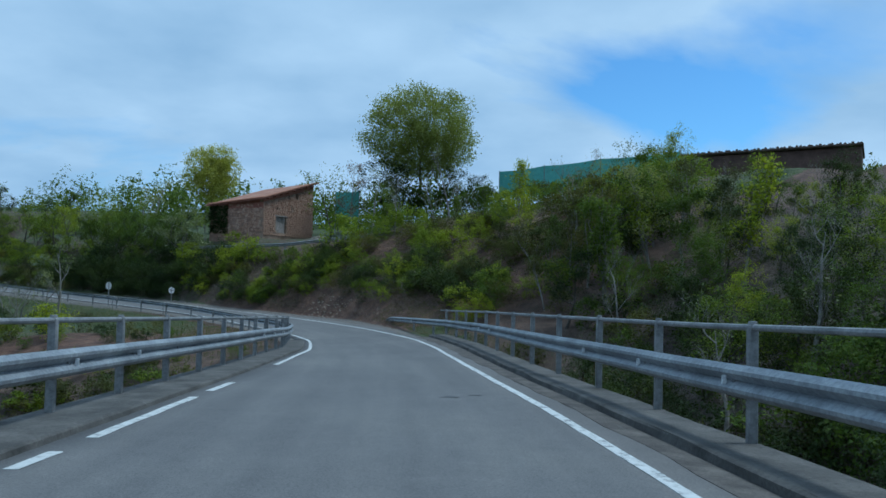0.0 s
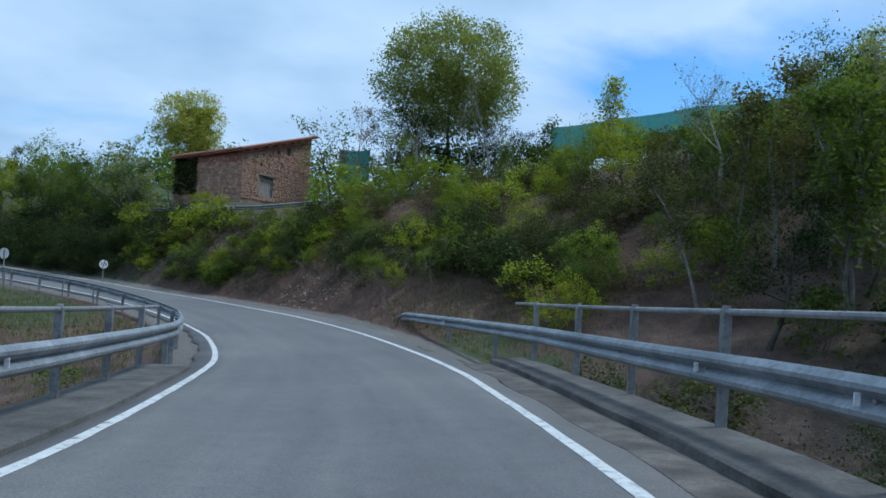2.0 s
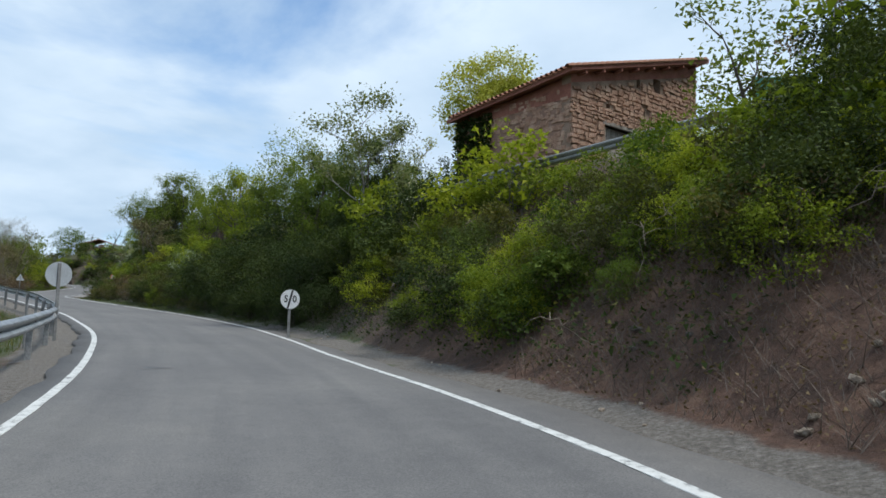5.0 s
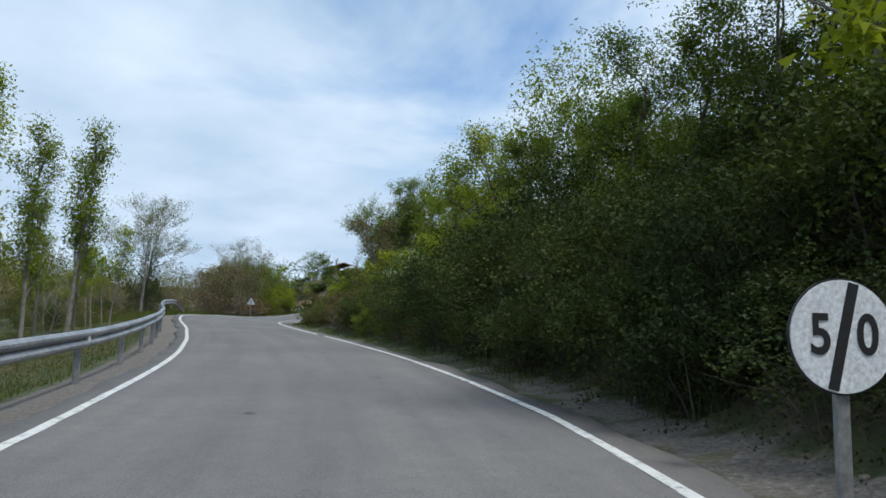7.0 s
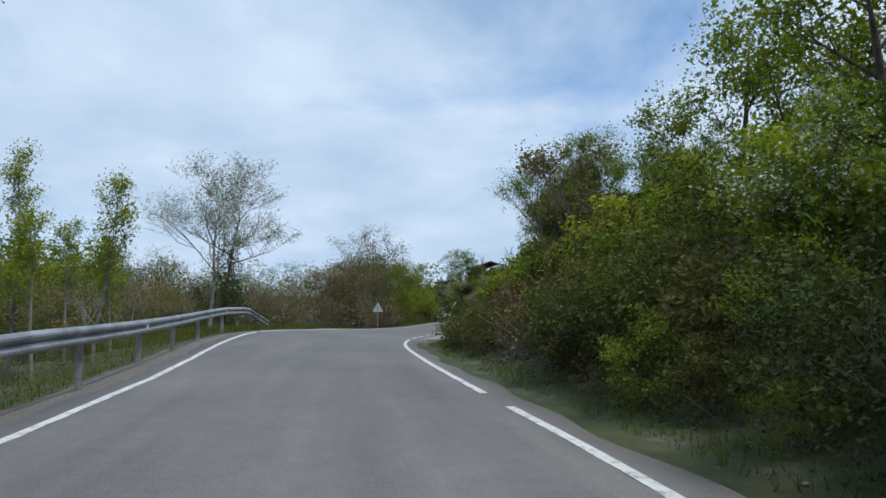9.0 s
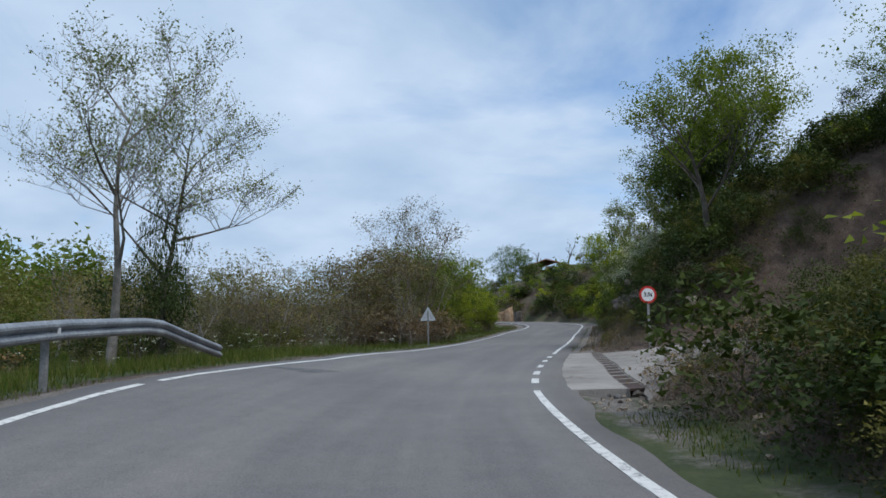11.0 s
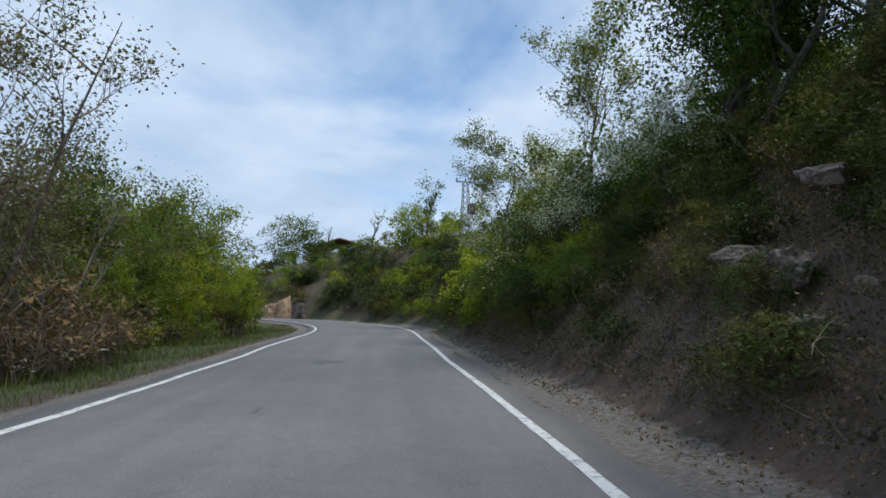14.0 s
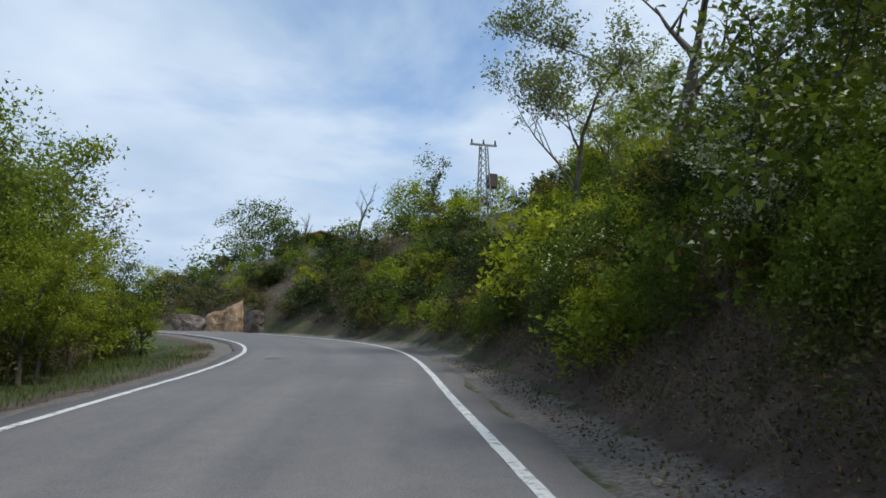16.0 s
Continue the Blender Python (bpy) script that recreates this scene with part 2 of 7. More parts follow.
M_TWIG = two_scale("dry_twig", (0.1, 0.075, 0.06), (0.17, 0.135, 0.11), (0.26, 0.21, 0.17), 3, 26, 0.95, 0, 0.3, 0.01)
M_ROCK = two_scale("rock", (0.075, 0.06, 0.05), (0.15, 0.122, 0.102), (0.27, 0.235, 0.205), 1.8, 14, 0.95, 0, 0.9, 0.05)
M_LEAF_SPRING = leaf_mat("spring_leaf", [(0.13, 0.17, 0.018), (0.2, 0.25, 0.028), (0.3, 0.33, 0.05)], 0.38)
M_LEAF_GREEN = leaf_mat("green_leaf", [(0.06, 0.095, 0.018), (0.105, 0.15, 0.027), (0.165, 0.205, 0.045)], 0.34)
M_LEAF_DARK = leaf_mat("dark_leaf", [(0.03, 0.046, 0.016), (0.042, 0.061, 0.02), (0.064, 0.086, 0.028)], 0.2)
M_LEAF_OLIVE = leaf_mat("olive_leaf", [(0.062, 0.067, 0.024), (0.1, 0.104, 0.037), (0.155, 0.147, 0.06)], 0.3)
M_LEAF_DRY = leaf_mat("dry_leaf", [(0.09, 0.06, 0.036), (0.145, 0.1, 0.06), (0.2, 0.15, 0.09)], 0.2)
M_LEAF_PALE = leaf_mat("pale_leaf", [(0.14, 0.16, 0.07), (0.2, 0.22, 0.1), (0.28, 0.3, 0.16)], 0.35)
M_LEAF_WILLOW = leaf_mat("willow_leaf", [(0.1, 0.083, 0.055), (0.145, 0.123, 0.075), (0.2, 0.18, 0.095)], 0.3)
M_LEAF_CROWN = leaf_mat("crown_leaf", [(0.2, 0.22, 0.06), (0.28, 0.3, 0.09), (0.37, 0.38, 0.135)], 0.4)
M_STRAW = leaf_mat("straw", [(0.17, 0.13, 0.08), (0.26, 0.205, 0.13), (0.36, 0.3, 0.2)], 0.25)
M_BLOSSOM = leaf_mat("blossom", [(0.5, 0.5, 0.45), (0.66, 0.66, 0.6), (0.78, 0.77, 0.72)], 0.2)
M_GRASS = leaf_mat("grass_blade", [(0.038, 0.064, 0.012), (0.07, 0.105, 0.02), (0.15, 0.14, 0.058)], 0.3)
M_STONE = two_scale("wall_stone", (0.24, 0.125, 0.08), (0.4, 0.24, 0.165), (0.55, 0.39, 0.29), 1.6, 16, 0.92, 0, 0.7, 0.03)
M_MORTAR = two_scale("mortar", (0.2, 0.13, 0.09), (0.29, 0.2, 0.145), (0.38, 0.28, 0.21), 1.5, 22, 0.95)
M_RENDER = two_scale("earth_render", (0.19, 0.11, 0.08), (0.28, 0.17, 0.125), (0.36, 0.24, 0.18), 0.7, 20, 0.95)
M_TILE = two_scale("roof_tile", (0.24, 0.1, 0.06), (0.36, 0.17, 0.105), (0.46, 0.27, 0.19), 1.2, 14, 0.85)
M_RED_BAND = two_scale("red_render", (0.2, 0.075, 0.05), (0.29, 0.115, 0.08), (0.36, 0.16, 0.115), 0.9, 20, 0.9)
M_WOOD = two_scale("weathered_wood", (0.2, 0.17, 0.15), (0.3, 0.265, 0.24), (0.4, 0.365, 0.335), 2.5, 40, 0.85)
# near-black: stands in for the unlit inside of openings; insulators wear it too
M_DARK = plain("dark_opening", (0.02, 0.018, 0.016), 0.9)
M_WHITE = plain("sign_white", (0.72, 0.73, 0.74), 0.4, 0, 3, 0.06)
M_SIGN_GREY = plain("sign_back", (0.5, 0.53, 0.56), 0.45, 0.3, 3, 0.1)
M_RED = plain("sign_red", (0.5, 0.025, 0.02), 0.4, 0, 3, 0.1)
M_BLACK = plain("sign_black", (0.02, 0.02, 0.022), 0.5, 0, 3, 0.1)
M_NET = plain("green_net", (0.16, 0.43, 0.37), 0.8, 0, 2, 0.15)
M_SLATE = two_scale("dark_roof", (0.05, 0.035, 0.032), (0.085, 0.06, 0.054), (0.13, 0.095, 0.085), 1, 14, 0.9)

# ---- the road's line and the lie of the land ----
ROAD = [(0.54, -13.99, 0.80), (0.27, -6.99, 0.40), (0.00, 0.00, 0.00), (-0.33, 6.99, -0.40), (-0.83, 13.97, -0.82),
        (-1.63, 20.93, -1.25), (-2.77, 27.83, -1.70), (-4.34, 34.65, -2.08), (-6.81, 41.20, -2.35), (-9.92, 47.47, -2.52),
        (-13.42, 52.33, -2.52), (-17.57, 56.66, -2.39), (-22.08, 60.61, -2.27), (-27.61, 64.91, -2.12), (-33.46, 68.75, -1.92),
        (-39.50, 72.27, -1.69), (-45.78, 75.36, -1.47), (-52.20, 78.17, -1.23), (-58.59, 81.01, -0.99), (-64.81, 84.23, -0.79),
        (-70.67, 88.04, -0.63), (-76.17, 92.37, -0.46), (-81.43, 96.99, -0.28), (-86.56, 101.75, -0.05), (-94.51, 109.33, 0.40)]


def road_line():
    """Dense stations of the driven line: it comes in straight, and leaves in a long bend to the left."""
    k = [np.array(p) for p in ROAD]
    k = [k[0] + (k[0] - k[1]) * n for n in (6, 4, 2)] + k
    d = np.array((-0.728, 0.686, 0.044))
    p, ang = k[-1].copy(), math.atan2(d[1], d[0])
    for n in range(26):
        step = 4.0
        if n >= 2:
            ang += 0 if n < 4 else (step / 75.0 if n < 6 else (step / 36.0 if n < 19 else 0))
        p = p + np.array((math.cos(ang) * step, math.sin(ang) * step, 0.17 if n < 12 else 0.05))
        k.append(p.copy())
    out = []
    for i in range(len(k) - 1):
        a, b, c, e = k[max(i - 1, 0)], k[i], k[i + 1], k[min(i + 2, len(k) - 1)]
        la, lb, lc = (max(np.linalg.norm(v), 1e-6) for v in (b - a, c - b, e - c))
        ma = (c - a) / (la + lb) * lb if i else c - b
        mb = (e - b) / (lb + lc) * lb if i < len(k) - 2 else c - b
        for u in np.linspace(0, 1, 12, endpoint=False):
            out.append((2*u**3-3*u**2+1)*b + (u**3-2*u**2+u)*ma + (-2*u**3+3*u**2)*c + (u**3-u**2)*mb)
    return np.array(out)


LINE = road_line()
STA = np.r_[0, np.cumsum(np.linalg.norm(np.diff(LINE[:, :2], axis=0), axis=1))]
STA -= STA[np.argmin((LINE[:, :2] ** 2).sum(1))]
TAN = np.gradient(LINE[:, :2], axis=0)
TAN /= np.linalg.norm(TAN, axis=1)[:, None]
S_R = (-60, 5, 9, 13, 17, 21, 26, 31, 36, 42, 45, 49, 53, 56, 59.4, 63, 67, 72, 78, 82, 86, 91, 97, 103, 108, 116, 121, 134, 144, 149, 155, 160, 165, 171, 178, 190, 300)
O_R = (2.05, 2.0, 1.92, 1.77, 1.74, 1.82, 2.09, 2.33, 2.38, 2.56, 2.58, 2.56, 2.52, 2.46, 2.3, 2.12, 2.05, 2.25, 2.55, 2.48, 2.32, 2.15, 2.07, 1.95, 1.9, 1.7, 1.57, 1.64, 1.55, 1.4, 1.12, 1.03, 0.85, 0.68, 0.72, 0.9, 0.95)
S_L = (-60, 5, 11, 18, 21, 25, 30, 34, 38, 42, 46, 50, 58, 67, 75, 80, 92, 98, 103, 107, 113, 118, 121, 124, 127, 131, 135, 140, 146, 151, 156, 160, 166, 174, 180, 300)
O_L = (-3.1, -3.0, -2.96, -2.72, -2.6, -2.33, -2.26, -2.2, -2.25, -2.27, -2.46, -2.58, -2.56, -2.8, -2.97, -3.13, -3.34, -3.35, -3.34, -3.48, -3.98, -4.42, -4.48, -4.22, -3.84, -3.86, -3.66, -3.68, -3.76, -3.98, -4.02, -4.2, -4.22, -4.22, -4.3, -4.3)


def right_line(s):
    return np.interp(s, S_R, O_R)


def left_line(s):
    return np.interp(s, S_L, O_L)


def cross(s, o):
    """The bends are banked: their outer halves climb."""
    return (np.interp(s, (98, 110, 119, 128, 138, 150), (0, 0.05, 0.1, 0.1, 0.045, 0)) * np.clip(-o - 0.5, 0, 7)
            + np.interp(s, (8, 24, 34, 50, 64), (0, 0.07, 0.08, 0.075, 0)) * np.clip(o - 0.5, 0, 7))


def at_road(s, o, h=0.0):
    """The place at station s, o metres to the right of the driven line, h above the road."""
    x, y, z = (np.interp(s, STA, LINE[:, n]) for n in range(3))
    tx, ty = np.interp(s, STA, TAN[:, 0]), np.interp(s, STA, TAN[:, 1])
    return Vector((x + ty * o, y - tx * o, z + h + cross(s, o)))


def heading(s):
    """The road's direction at station s, in degrees from +y to the left."""
    return math.degrees(math.atan2(-np.interp(s, STA, TAN[:, 0]), np.interp(s, STA, TAN[:, 1])))


def stations(x, y):
    """Station and offset of many places."""
    x, y = np.ravel(x), np.ravel(y)
    s, o = np.empty(len(x)), np.empty(len(x))
    for a in range(0, len(x), 20000):
        px, py = x[a:a + 20000, None], y[a:a + 20000, None]
        k = ((px - LINE[:, 0]) ** 2 + (py - LINE[:, 1]) ** 2).argmin(1)
        dx, dy = px[:, 0] - LINE[k, 0], py[:, 0] - LINE[k, 1]
        s[a:a + 20000] = STA[k] + dx * TAN[k, 0] + dy * TAN[k, 1]
        side = dx * TAN[k, 1] - dy * TAN[k, 0]
        o[a:a + 20000] = np.sign(side) * np.hypot(dx, dy)
    return s, o


def wobble(x, y, scale, seed=0.0):
    """Cheap smooth noise of about -1 to 1."""
    u, v = x / scale + seed * 1.7, y / scale - seed * 2.3
    return (np.sin(u * 1.3 + np.sin(v * 1.7)) + np.sin(v * 1.1 + 1.3 * np.sin(u * 0.9 + 2)) + np.sin((u + v) * 2.3) * 0.5 + np.sin((u - v) * 3.9 + 1) * 0.3) / 2.8


# right of the road: how far from its edge line each height above the road is reached, by station
R_KEYS = (-60, 26, 35, 42, 48, 60, 75, 90, 112, 118, 121.5, 134, 136.4, 142, 150, 160, 175, 190, 204, 210, 218, 300)
R_PROFILE = {
    0.6: (0, 0, 0, 0, 0, 0, 0, 0, 0, 0, 0, 0, 0, 0, 0, 0, 0, 0, 0, 0, 0, 0),
    1.6: (-1.2, -1.2, -0.2, 0.06, 0.2, 0.2, 0.18, 0.15, 0.1, 0.05, -0.02, -0.02, 0.15, 0.1, 0.1, 0.1, 0.1, 0.1, 0.1, 0.1, 0.1, 0.1),
    3.0: (-4.0, -4.0, -0.5, 0.6, 1.4, 1.65, 1.5, 1.3, 0.9, 0.5, 0.1, 0.15, 1.2, 1.7, 1.9, 1.6, 1.4, 1.4, 1.4, 1.4, 1.5, 1.5),
    5.5: (-4.4, -4.3, -0.8, 1.4, 2.5, 3.3, 3.5, 3.2, 2.4, 1.4, 0.4, 0.45, 3.4, 4.4, 4.4, 4.0, 3.2, 3.2, 3.2, 3.2, 2.4, 2.4),
    8.5: (-3.2, -2.6, 0.3, 2.4, 3.4, 5.4, 5.4, 4.8, 3.8, 2.4, 0.85, 0.95, 5.6, 6.8, 6.6, 5.8, 5.0, 6.2, 5.0, 5.0, 3.0, 3.0),
    12.0: (-1.0, -0.2, 2.0, 4.4, 5.6, 6.5, 6.7, 6.0, 5.2, 3.6, 1.6, 1.8, 7.4, 8.2, 8.0, 7.2, 6.6, 8.2, 6.6, 6.6, 3.4, 3.4),
    20.0: (3.4, 4.2, 6.0, 8.0, 9.0, 8.4, 7.2, 7.2, 7.0, 6.6, 6.0, 7.2, 9.2, 9.6, 9.6, 9.2, 8.8, 10.4, 8.8, 8.6, 4.0, 4.0),
    34.0: (7.2, 8.6, 10.4, 12.0, 12.4, 11.6, 9.0, 8.6, 8.4, 8.4, 8.4, 9.0, 10.0, 10.6, 11.0, 11.0, 11.0, 12.6, 11.0, 10.6, 4.4, 4.4),
    70.0: (8.5, 9.5, 12.0, 13.5, 13.5, 12.5, 10.5, 10, 10, 10, 10, 10, 11, 12, 12.5, 12.5, 12.5, 13.5, 12.5, 12.5, 6.0, 6.0),
    160.0: (8, 8, 9, 9, 9, 9, 9, 9, 9, 9, 9, 9, 9, 9, 9, 9, 9, 9, 9, 9, 11.0, 11.0),
}
L_KEYS = (-60, 28, 36, 45, 75, 110, 125, 135, 150, 300)
L_PROFILE = {
    0.5: (0, 0, 0, 0, 0, 0, 0, 0, 0, 0),
    1.3: (-1.0, -1.0, -0.15, -0.05, -0.1, -0.15, -0.1, -0.05, -0.05, -0.05),
    3.5: (-4.0, -3.6, -0.9, -0.2, -0.6, -0.8, -0.3, -0.2, -0.2, -0.2),
    8.0: (-4.0, -3.5, -1.4, -0.3, -1.1, -1.6, -0.7, -0.5, -0.5, -0.5),
    20.0: (-2.4, -2.2, -1.2, -0.4, -1.8, -2.6, -1.6, -1.2, -1.0, -1.0),
    50.0: (-1.4, -1.2, -0.8, -0.8, -1.6, -2.0, -1.4, -1.2, -1.2, -1.2),
    160.0: (3, 3, 4, 6, 8, 8, 8, 8, 8, 8),
}


def land(x, y):
    """Height of the ground at many places."""
    shape = np.shape(x)
    s, o = stations(x, y)
    xr, yr = np.ravel(x), np.ravel(y)
    z = np.interp(s, STA, LINE[:, 2])
    z = z + cross(s, o)
    out = z - 0.06
    for sign, keys, prof, line in ((1, R_KEYS, R_PROFILE, right_line), (-1, L_KEYS, L_PROFILE, left_line)):
        d = sign * o - sign * line(s)
        ds = sorted(prof)
        rows = np.array([np.interp(s, keys, prof[q]) for q in ds])
        h = np.zeros(len(s))
        for q in range(len(ds) - 1):
            u = np.clip((d - ds[q]) / (ds[q + 1] - ds[q]), 0, 1)
            h += (rows[q + 1] - rows[q]) * u
        rough = np.clip((d - 1.6) / 6, 0, 1)
        h = h + rough * (0.45 * wobble(xr, yr, 4.5, 1) + 0.22 * wobble(xr, yr, 1.6, 2)) + np.clip((d - 40) / 80, 0, 1) * 2.5 * wobble(xr, yr, 38, 3)
        out = np.where(sign * o > 0, np.where(d > ds[0], z - 0.06 + h, out), out)
    return out.reshape(shape)


def ground_z(x, y):
    return float(land(np.array([x]), np.array([y]))[0])


# ---- mesh helpers ----
def mesh_ob(name, verts, faces, material, parent=None, label="", smooth=False):
    me = bpy.data.meshes.new(name)
    me.from_pydata([tuple(v) for v in verts], [], [tuple(f) for f in faces])
    me.materials.append(material)
    if smooth:
        me.polygons.foreach_set("use_smooth", [True] * len(me.polygons))
    me.update()
    ob = new(name, me)
    if parent is not None:
        ob.parent = parent
    if label:
        ob["label"] = label
    return ob


def part(name, bm, material, parent=None, label="", smooth=False):
    me = bpy.data.meshes.new(name)
    bmesh.ops.recalc_face_normals(bm, faces=bm.faces)
    bm.to_mesh(me)
    bm.free()
    me.materials.append(material)
    if smooth:
        me.polygons.foreach_set("use_smooth", [True] * len(me.polygons))
    ob = new(name, me)
    if parent is not None:
        ob.parent = parent
    if label:
        ob["label"] = label
    return ob


def box(bm, m, sx, sy, sz, bevel=0.0):
    """A box of that size with its base's centre at m."""
    r = bmesh.ops.create_cube(bm, size=1.0)
    vs = r["verts"]
    bmesh.ops.transform(bm, matrix=m @ Matrix.Translation((0, 0, sz / 2)) @ Matrix.Diagonal((sx, sy, sz, 1)), verts=vs)
    if bevel:
        es = list({e for v in vs for e in v.link_edges})
        bmesh.ops.bevel(bm, geom=es, offset=bevel, segments=1, affect="EDGES")


def rod(bm, a, b, r0, r1=None, sides=8):
    a, b = Vector(a), Vector(b)
    r1 = r0 if r1 is None else r1
    q = (b - a).to_track_quat("Z", "Y").to_matrix().to_4x4()
    res = bmesh.ops.create_cone(bm, cap_ends=True, segments=sides, radius1=r0, radius2=r1, depth=(b - a).length)
    bmesh.ops.transform(bm, matrix=Matrix.Translation((a + b) / 2) @ q, verts=res["verts"])


def sweep(name, s0, s1, step, profile, material, parent=None, label="", closed=True, off=None, wave=0.0):
    """A profile of (offset, height) pairs drawn along the road; off(s) is added to the offset."""
    ss = np.linspace(s0, s1, max(2, int(abs(s1 - s0) / step) + 1))
    verts, faces, n = [], [], len(profile)
    for s in ss:
        o0 = off(s) if off else 0.0
        for k, (o, h) in enumerate(profile):
            w = wave * math.sin(s * 3.1 + k * 2) * math.sin(s * 7.7 + k)
            verts.append(at_road(s, o0 + o + w, h))
    for a in range(len(ss) - 1):
        for k in range(n if closed else n - 1):
            j = (k + 1) % n
            faces.append((a * n + k, a * n + j, (a + 1) * n + j, (a + 1) * n + k))
    if closed:
        faces.append(tuple(range(n)))
        faces.append(tuple(range((len(ss) - 1) * n, len(ss) * n))[::-1])
    return mesh_ob(name, verts, faces, material, parent, label)


def empty(name, m=None):
    ob = new(name)
    ob.empty_display_size = 0.2
    if m is not None:
        ob.matrix_basis = m
    return ob

# ---- ground ----
def spaced(lo, hi, step, far):
    near = np.arange(lo, hi + step, step)
    out, d = [], step
    while sum(out[-1:]) < far:
        d *= 1.35
        out.append((out[-1] if out else 0) + d)
    out = np.array(out)
    return np.r_[lo - out[::-1], near, hi + out]


def refined(lo, hi, a, b, far):
    """Fine steps between a and b, where the banks stand near the road."""
    wide = spaced(lo, hi, 1.2, far)
    return np.r_[wide[wide < a - 0.3], np.arange(a, b, 0.55), wide[wide > b + 0.3]]


def doubled(v, a, b):
    m = (v[1:] + v[:-1]) / 2
    return np.sort(np.r_[v, m[(m > a) & (m < b)]])


gx, gy = doubled(refined(-185, 62, -128, 6, 2400), -112, -76), doubled(refined(-40, 205, -8, 134, 2400), 94, 127)
gx, gy = doubled(gx, -24, 0), doubled(gy, 42, 66)
GX, GY = np.meshgrid(gx, gy)
GZ = land(GX, GY)
PIT = at_road(121.0, right_line(121.0) + 1.7)
GZ = GZ - 0.7 * np.clip(1.4 - np.hypot(GX - PIT.x, GY - PIT.y) / 0.5, 0, 1)
nx, ny = len(gx), len(gy)
me = bpy.data.meshes.new("ground")
idx = np.arange(nx * ny).reshape(ny, nx)
quads = np.stack([idx[:-1, :-1], idx[:-1, 1:], idx[1:, 1:], idx[1:, :-1]], -1).reshape(-1, 4)
me.vertices.add(nx * ny)
me.vertices.foreach_set("co", np.stack([GX, GY, GZ], -1).ravel())
me.loops.add(quads.size)
me.loops.foreach_set("vertex_index", quads.ravel())
me.polygons.add(len(quads))
me.polygons.foreach_set("loop_start", np.arange(0, quads.size, 4))
me.polygons.foreach_set("loop_total", np.full(len(quads), 4))
me.polygons.foreach_set("use_smooth", np.ones(len(quads), bool))
me.update()
gs, go = stations(GX, GY)
dr, dl = go - right_line(gs), left_line(gs) - go
soil = np.clip(np.interp(gs, (30, 38, 44, 62, 70, 112, 130, 136, 160, 170), (0.25, 0.35, 0.95, 0.9, 0.5, 0.45, 0.6, 0.85, 0.75, 0.45)) * np.clip((dr - np.interp(gs, (36, 42, 62, 70), (0.8, 0.2, 0.2, 0.8))) / 1.0, 0, 1) * np.interp(dr, (0, 7, 13, 22, 60), (1, 1, 0.75, 0.5, 0.1)), 0, 1)
soil = np.maximum(soil, np.interp(gs, (34, 48, 66), (0.75, 0.5, 0.12)) * (dl > 1.5))
soil = np.maximum(soil, 0.6 * ((gs < 40) & (dr > np.where(gs > 25, 4.0, 0.8))))
soil = np.maximum(soil, 0.85 * (gs > 33) * np.clip(1 - np.abs(dl - 1.0) / 1.3, 0, 1))
grav = np.clip(1.15 - np.abs(dr - 1.0) / np.interp(gs, (34, 42, 56, 70, 130, 136), (0.7, 0.6, 0.5, 0.7, 0.8, 0.65)), 0, 1) * np.interp(gs, (28, 36, 75, 90, 112, 118, 135, 300), (0, 0.8, 0.75, 0.35, 0.35, 0.6, 0.85, 0.8)) + np.clip(1.2 - np.abs(dl - np.interp(gs, (58, 70, 112, 120), (0.5, 0.9, 0.9, 0.5))) / np.interp(gs, (58, 70, 112, 120), (0.8, 1.1, 1.1, 0.8)), 0, 1) * 0.75
col = me.color_attributes.new("cover", "FLOAT_COLOR", "POINT")
col.data.foreach_set("color", np.stack([soil, np.clip(grav, 0, 1), np.interp(gs, (30, 42, 60, 72), (0, 1, 1, 0.2)), 0 * soil + 1], -1).ravel())
me.materials.append(M_GROUND)
tagged(new("ground", me), "grassy ground with bare reddish soil on the road banks", "ground", kind="structure")

# ---- road ----
def road_sheet():
    ss = np.arange(-34, 250, 0.5)
    verts, faces = [], []
    n = 9
    for s in ss:
        a = left_line(s) - 0.38 - 0.1 * math.sin(s * 1.9) * math.sin(s * 0.83)
        b = right_line(s) + np.interp(s, (36, 42, 60, 70, 118, 121, 135, 137), (0.42, 0.85, 0.75, 0.42, 0.42, 0.72, 0.72, 0.5)) + 0.12 * math.sin(s * 1.3 + 1) * math.sin(s * 0.57)
        for k in range(n):
            u = k / (n - 1)
            verts.append(at_road(s, a + (b - a) * u, 0.0))
    for a in range(len(ss) - 1):
        for k in range(n - 1):
            faces.append((a * n + k, a * n + k + 1, (a + 1) * n + k + 1, (a + 1) * n + k))
    # a skirt gives the surface its thickness
    base = len(verts)
    for a in range(len(ss)):
        verts.append(Vector(verts[a * n]) + Vector((0, 0, -0.12)))
        verts.append(Vector(verts[a * n + n - 1]) + Vector((0, 0, -0.12)))
    for a in range(len(ss) - 1):
        faces.append((a * n, (a + 1) * n, base + 2 * a + 2, base + 2 * a))
        faces.append((a * n + n - 1, base + 2 * a + 1, base + 2 * a + 3, (a + 1) * n + n - 1))
    ob = mesh_ob("road", verts, faces, M_ASPHALT, smooth=True)
    st, of = stations(np.array([v[0] for v in verts]), np.array([v[1] for v in verts]))
    lane = ob.data.attributes.new("lane", "FLOAT_VECTOR", "POINT")
    lane.data.foreach_set("vector", np.stack([st, of, 0 * st], 1).ravel())
    return ob


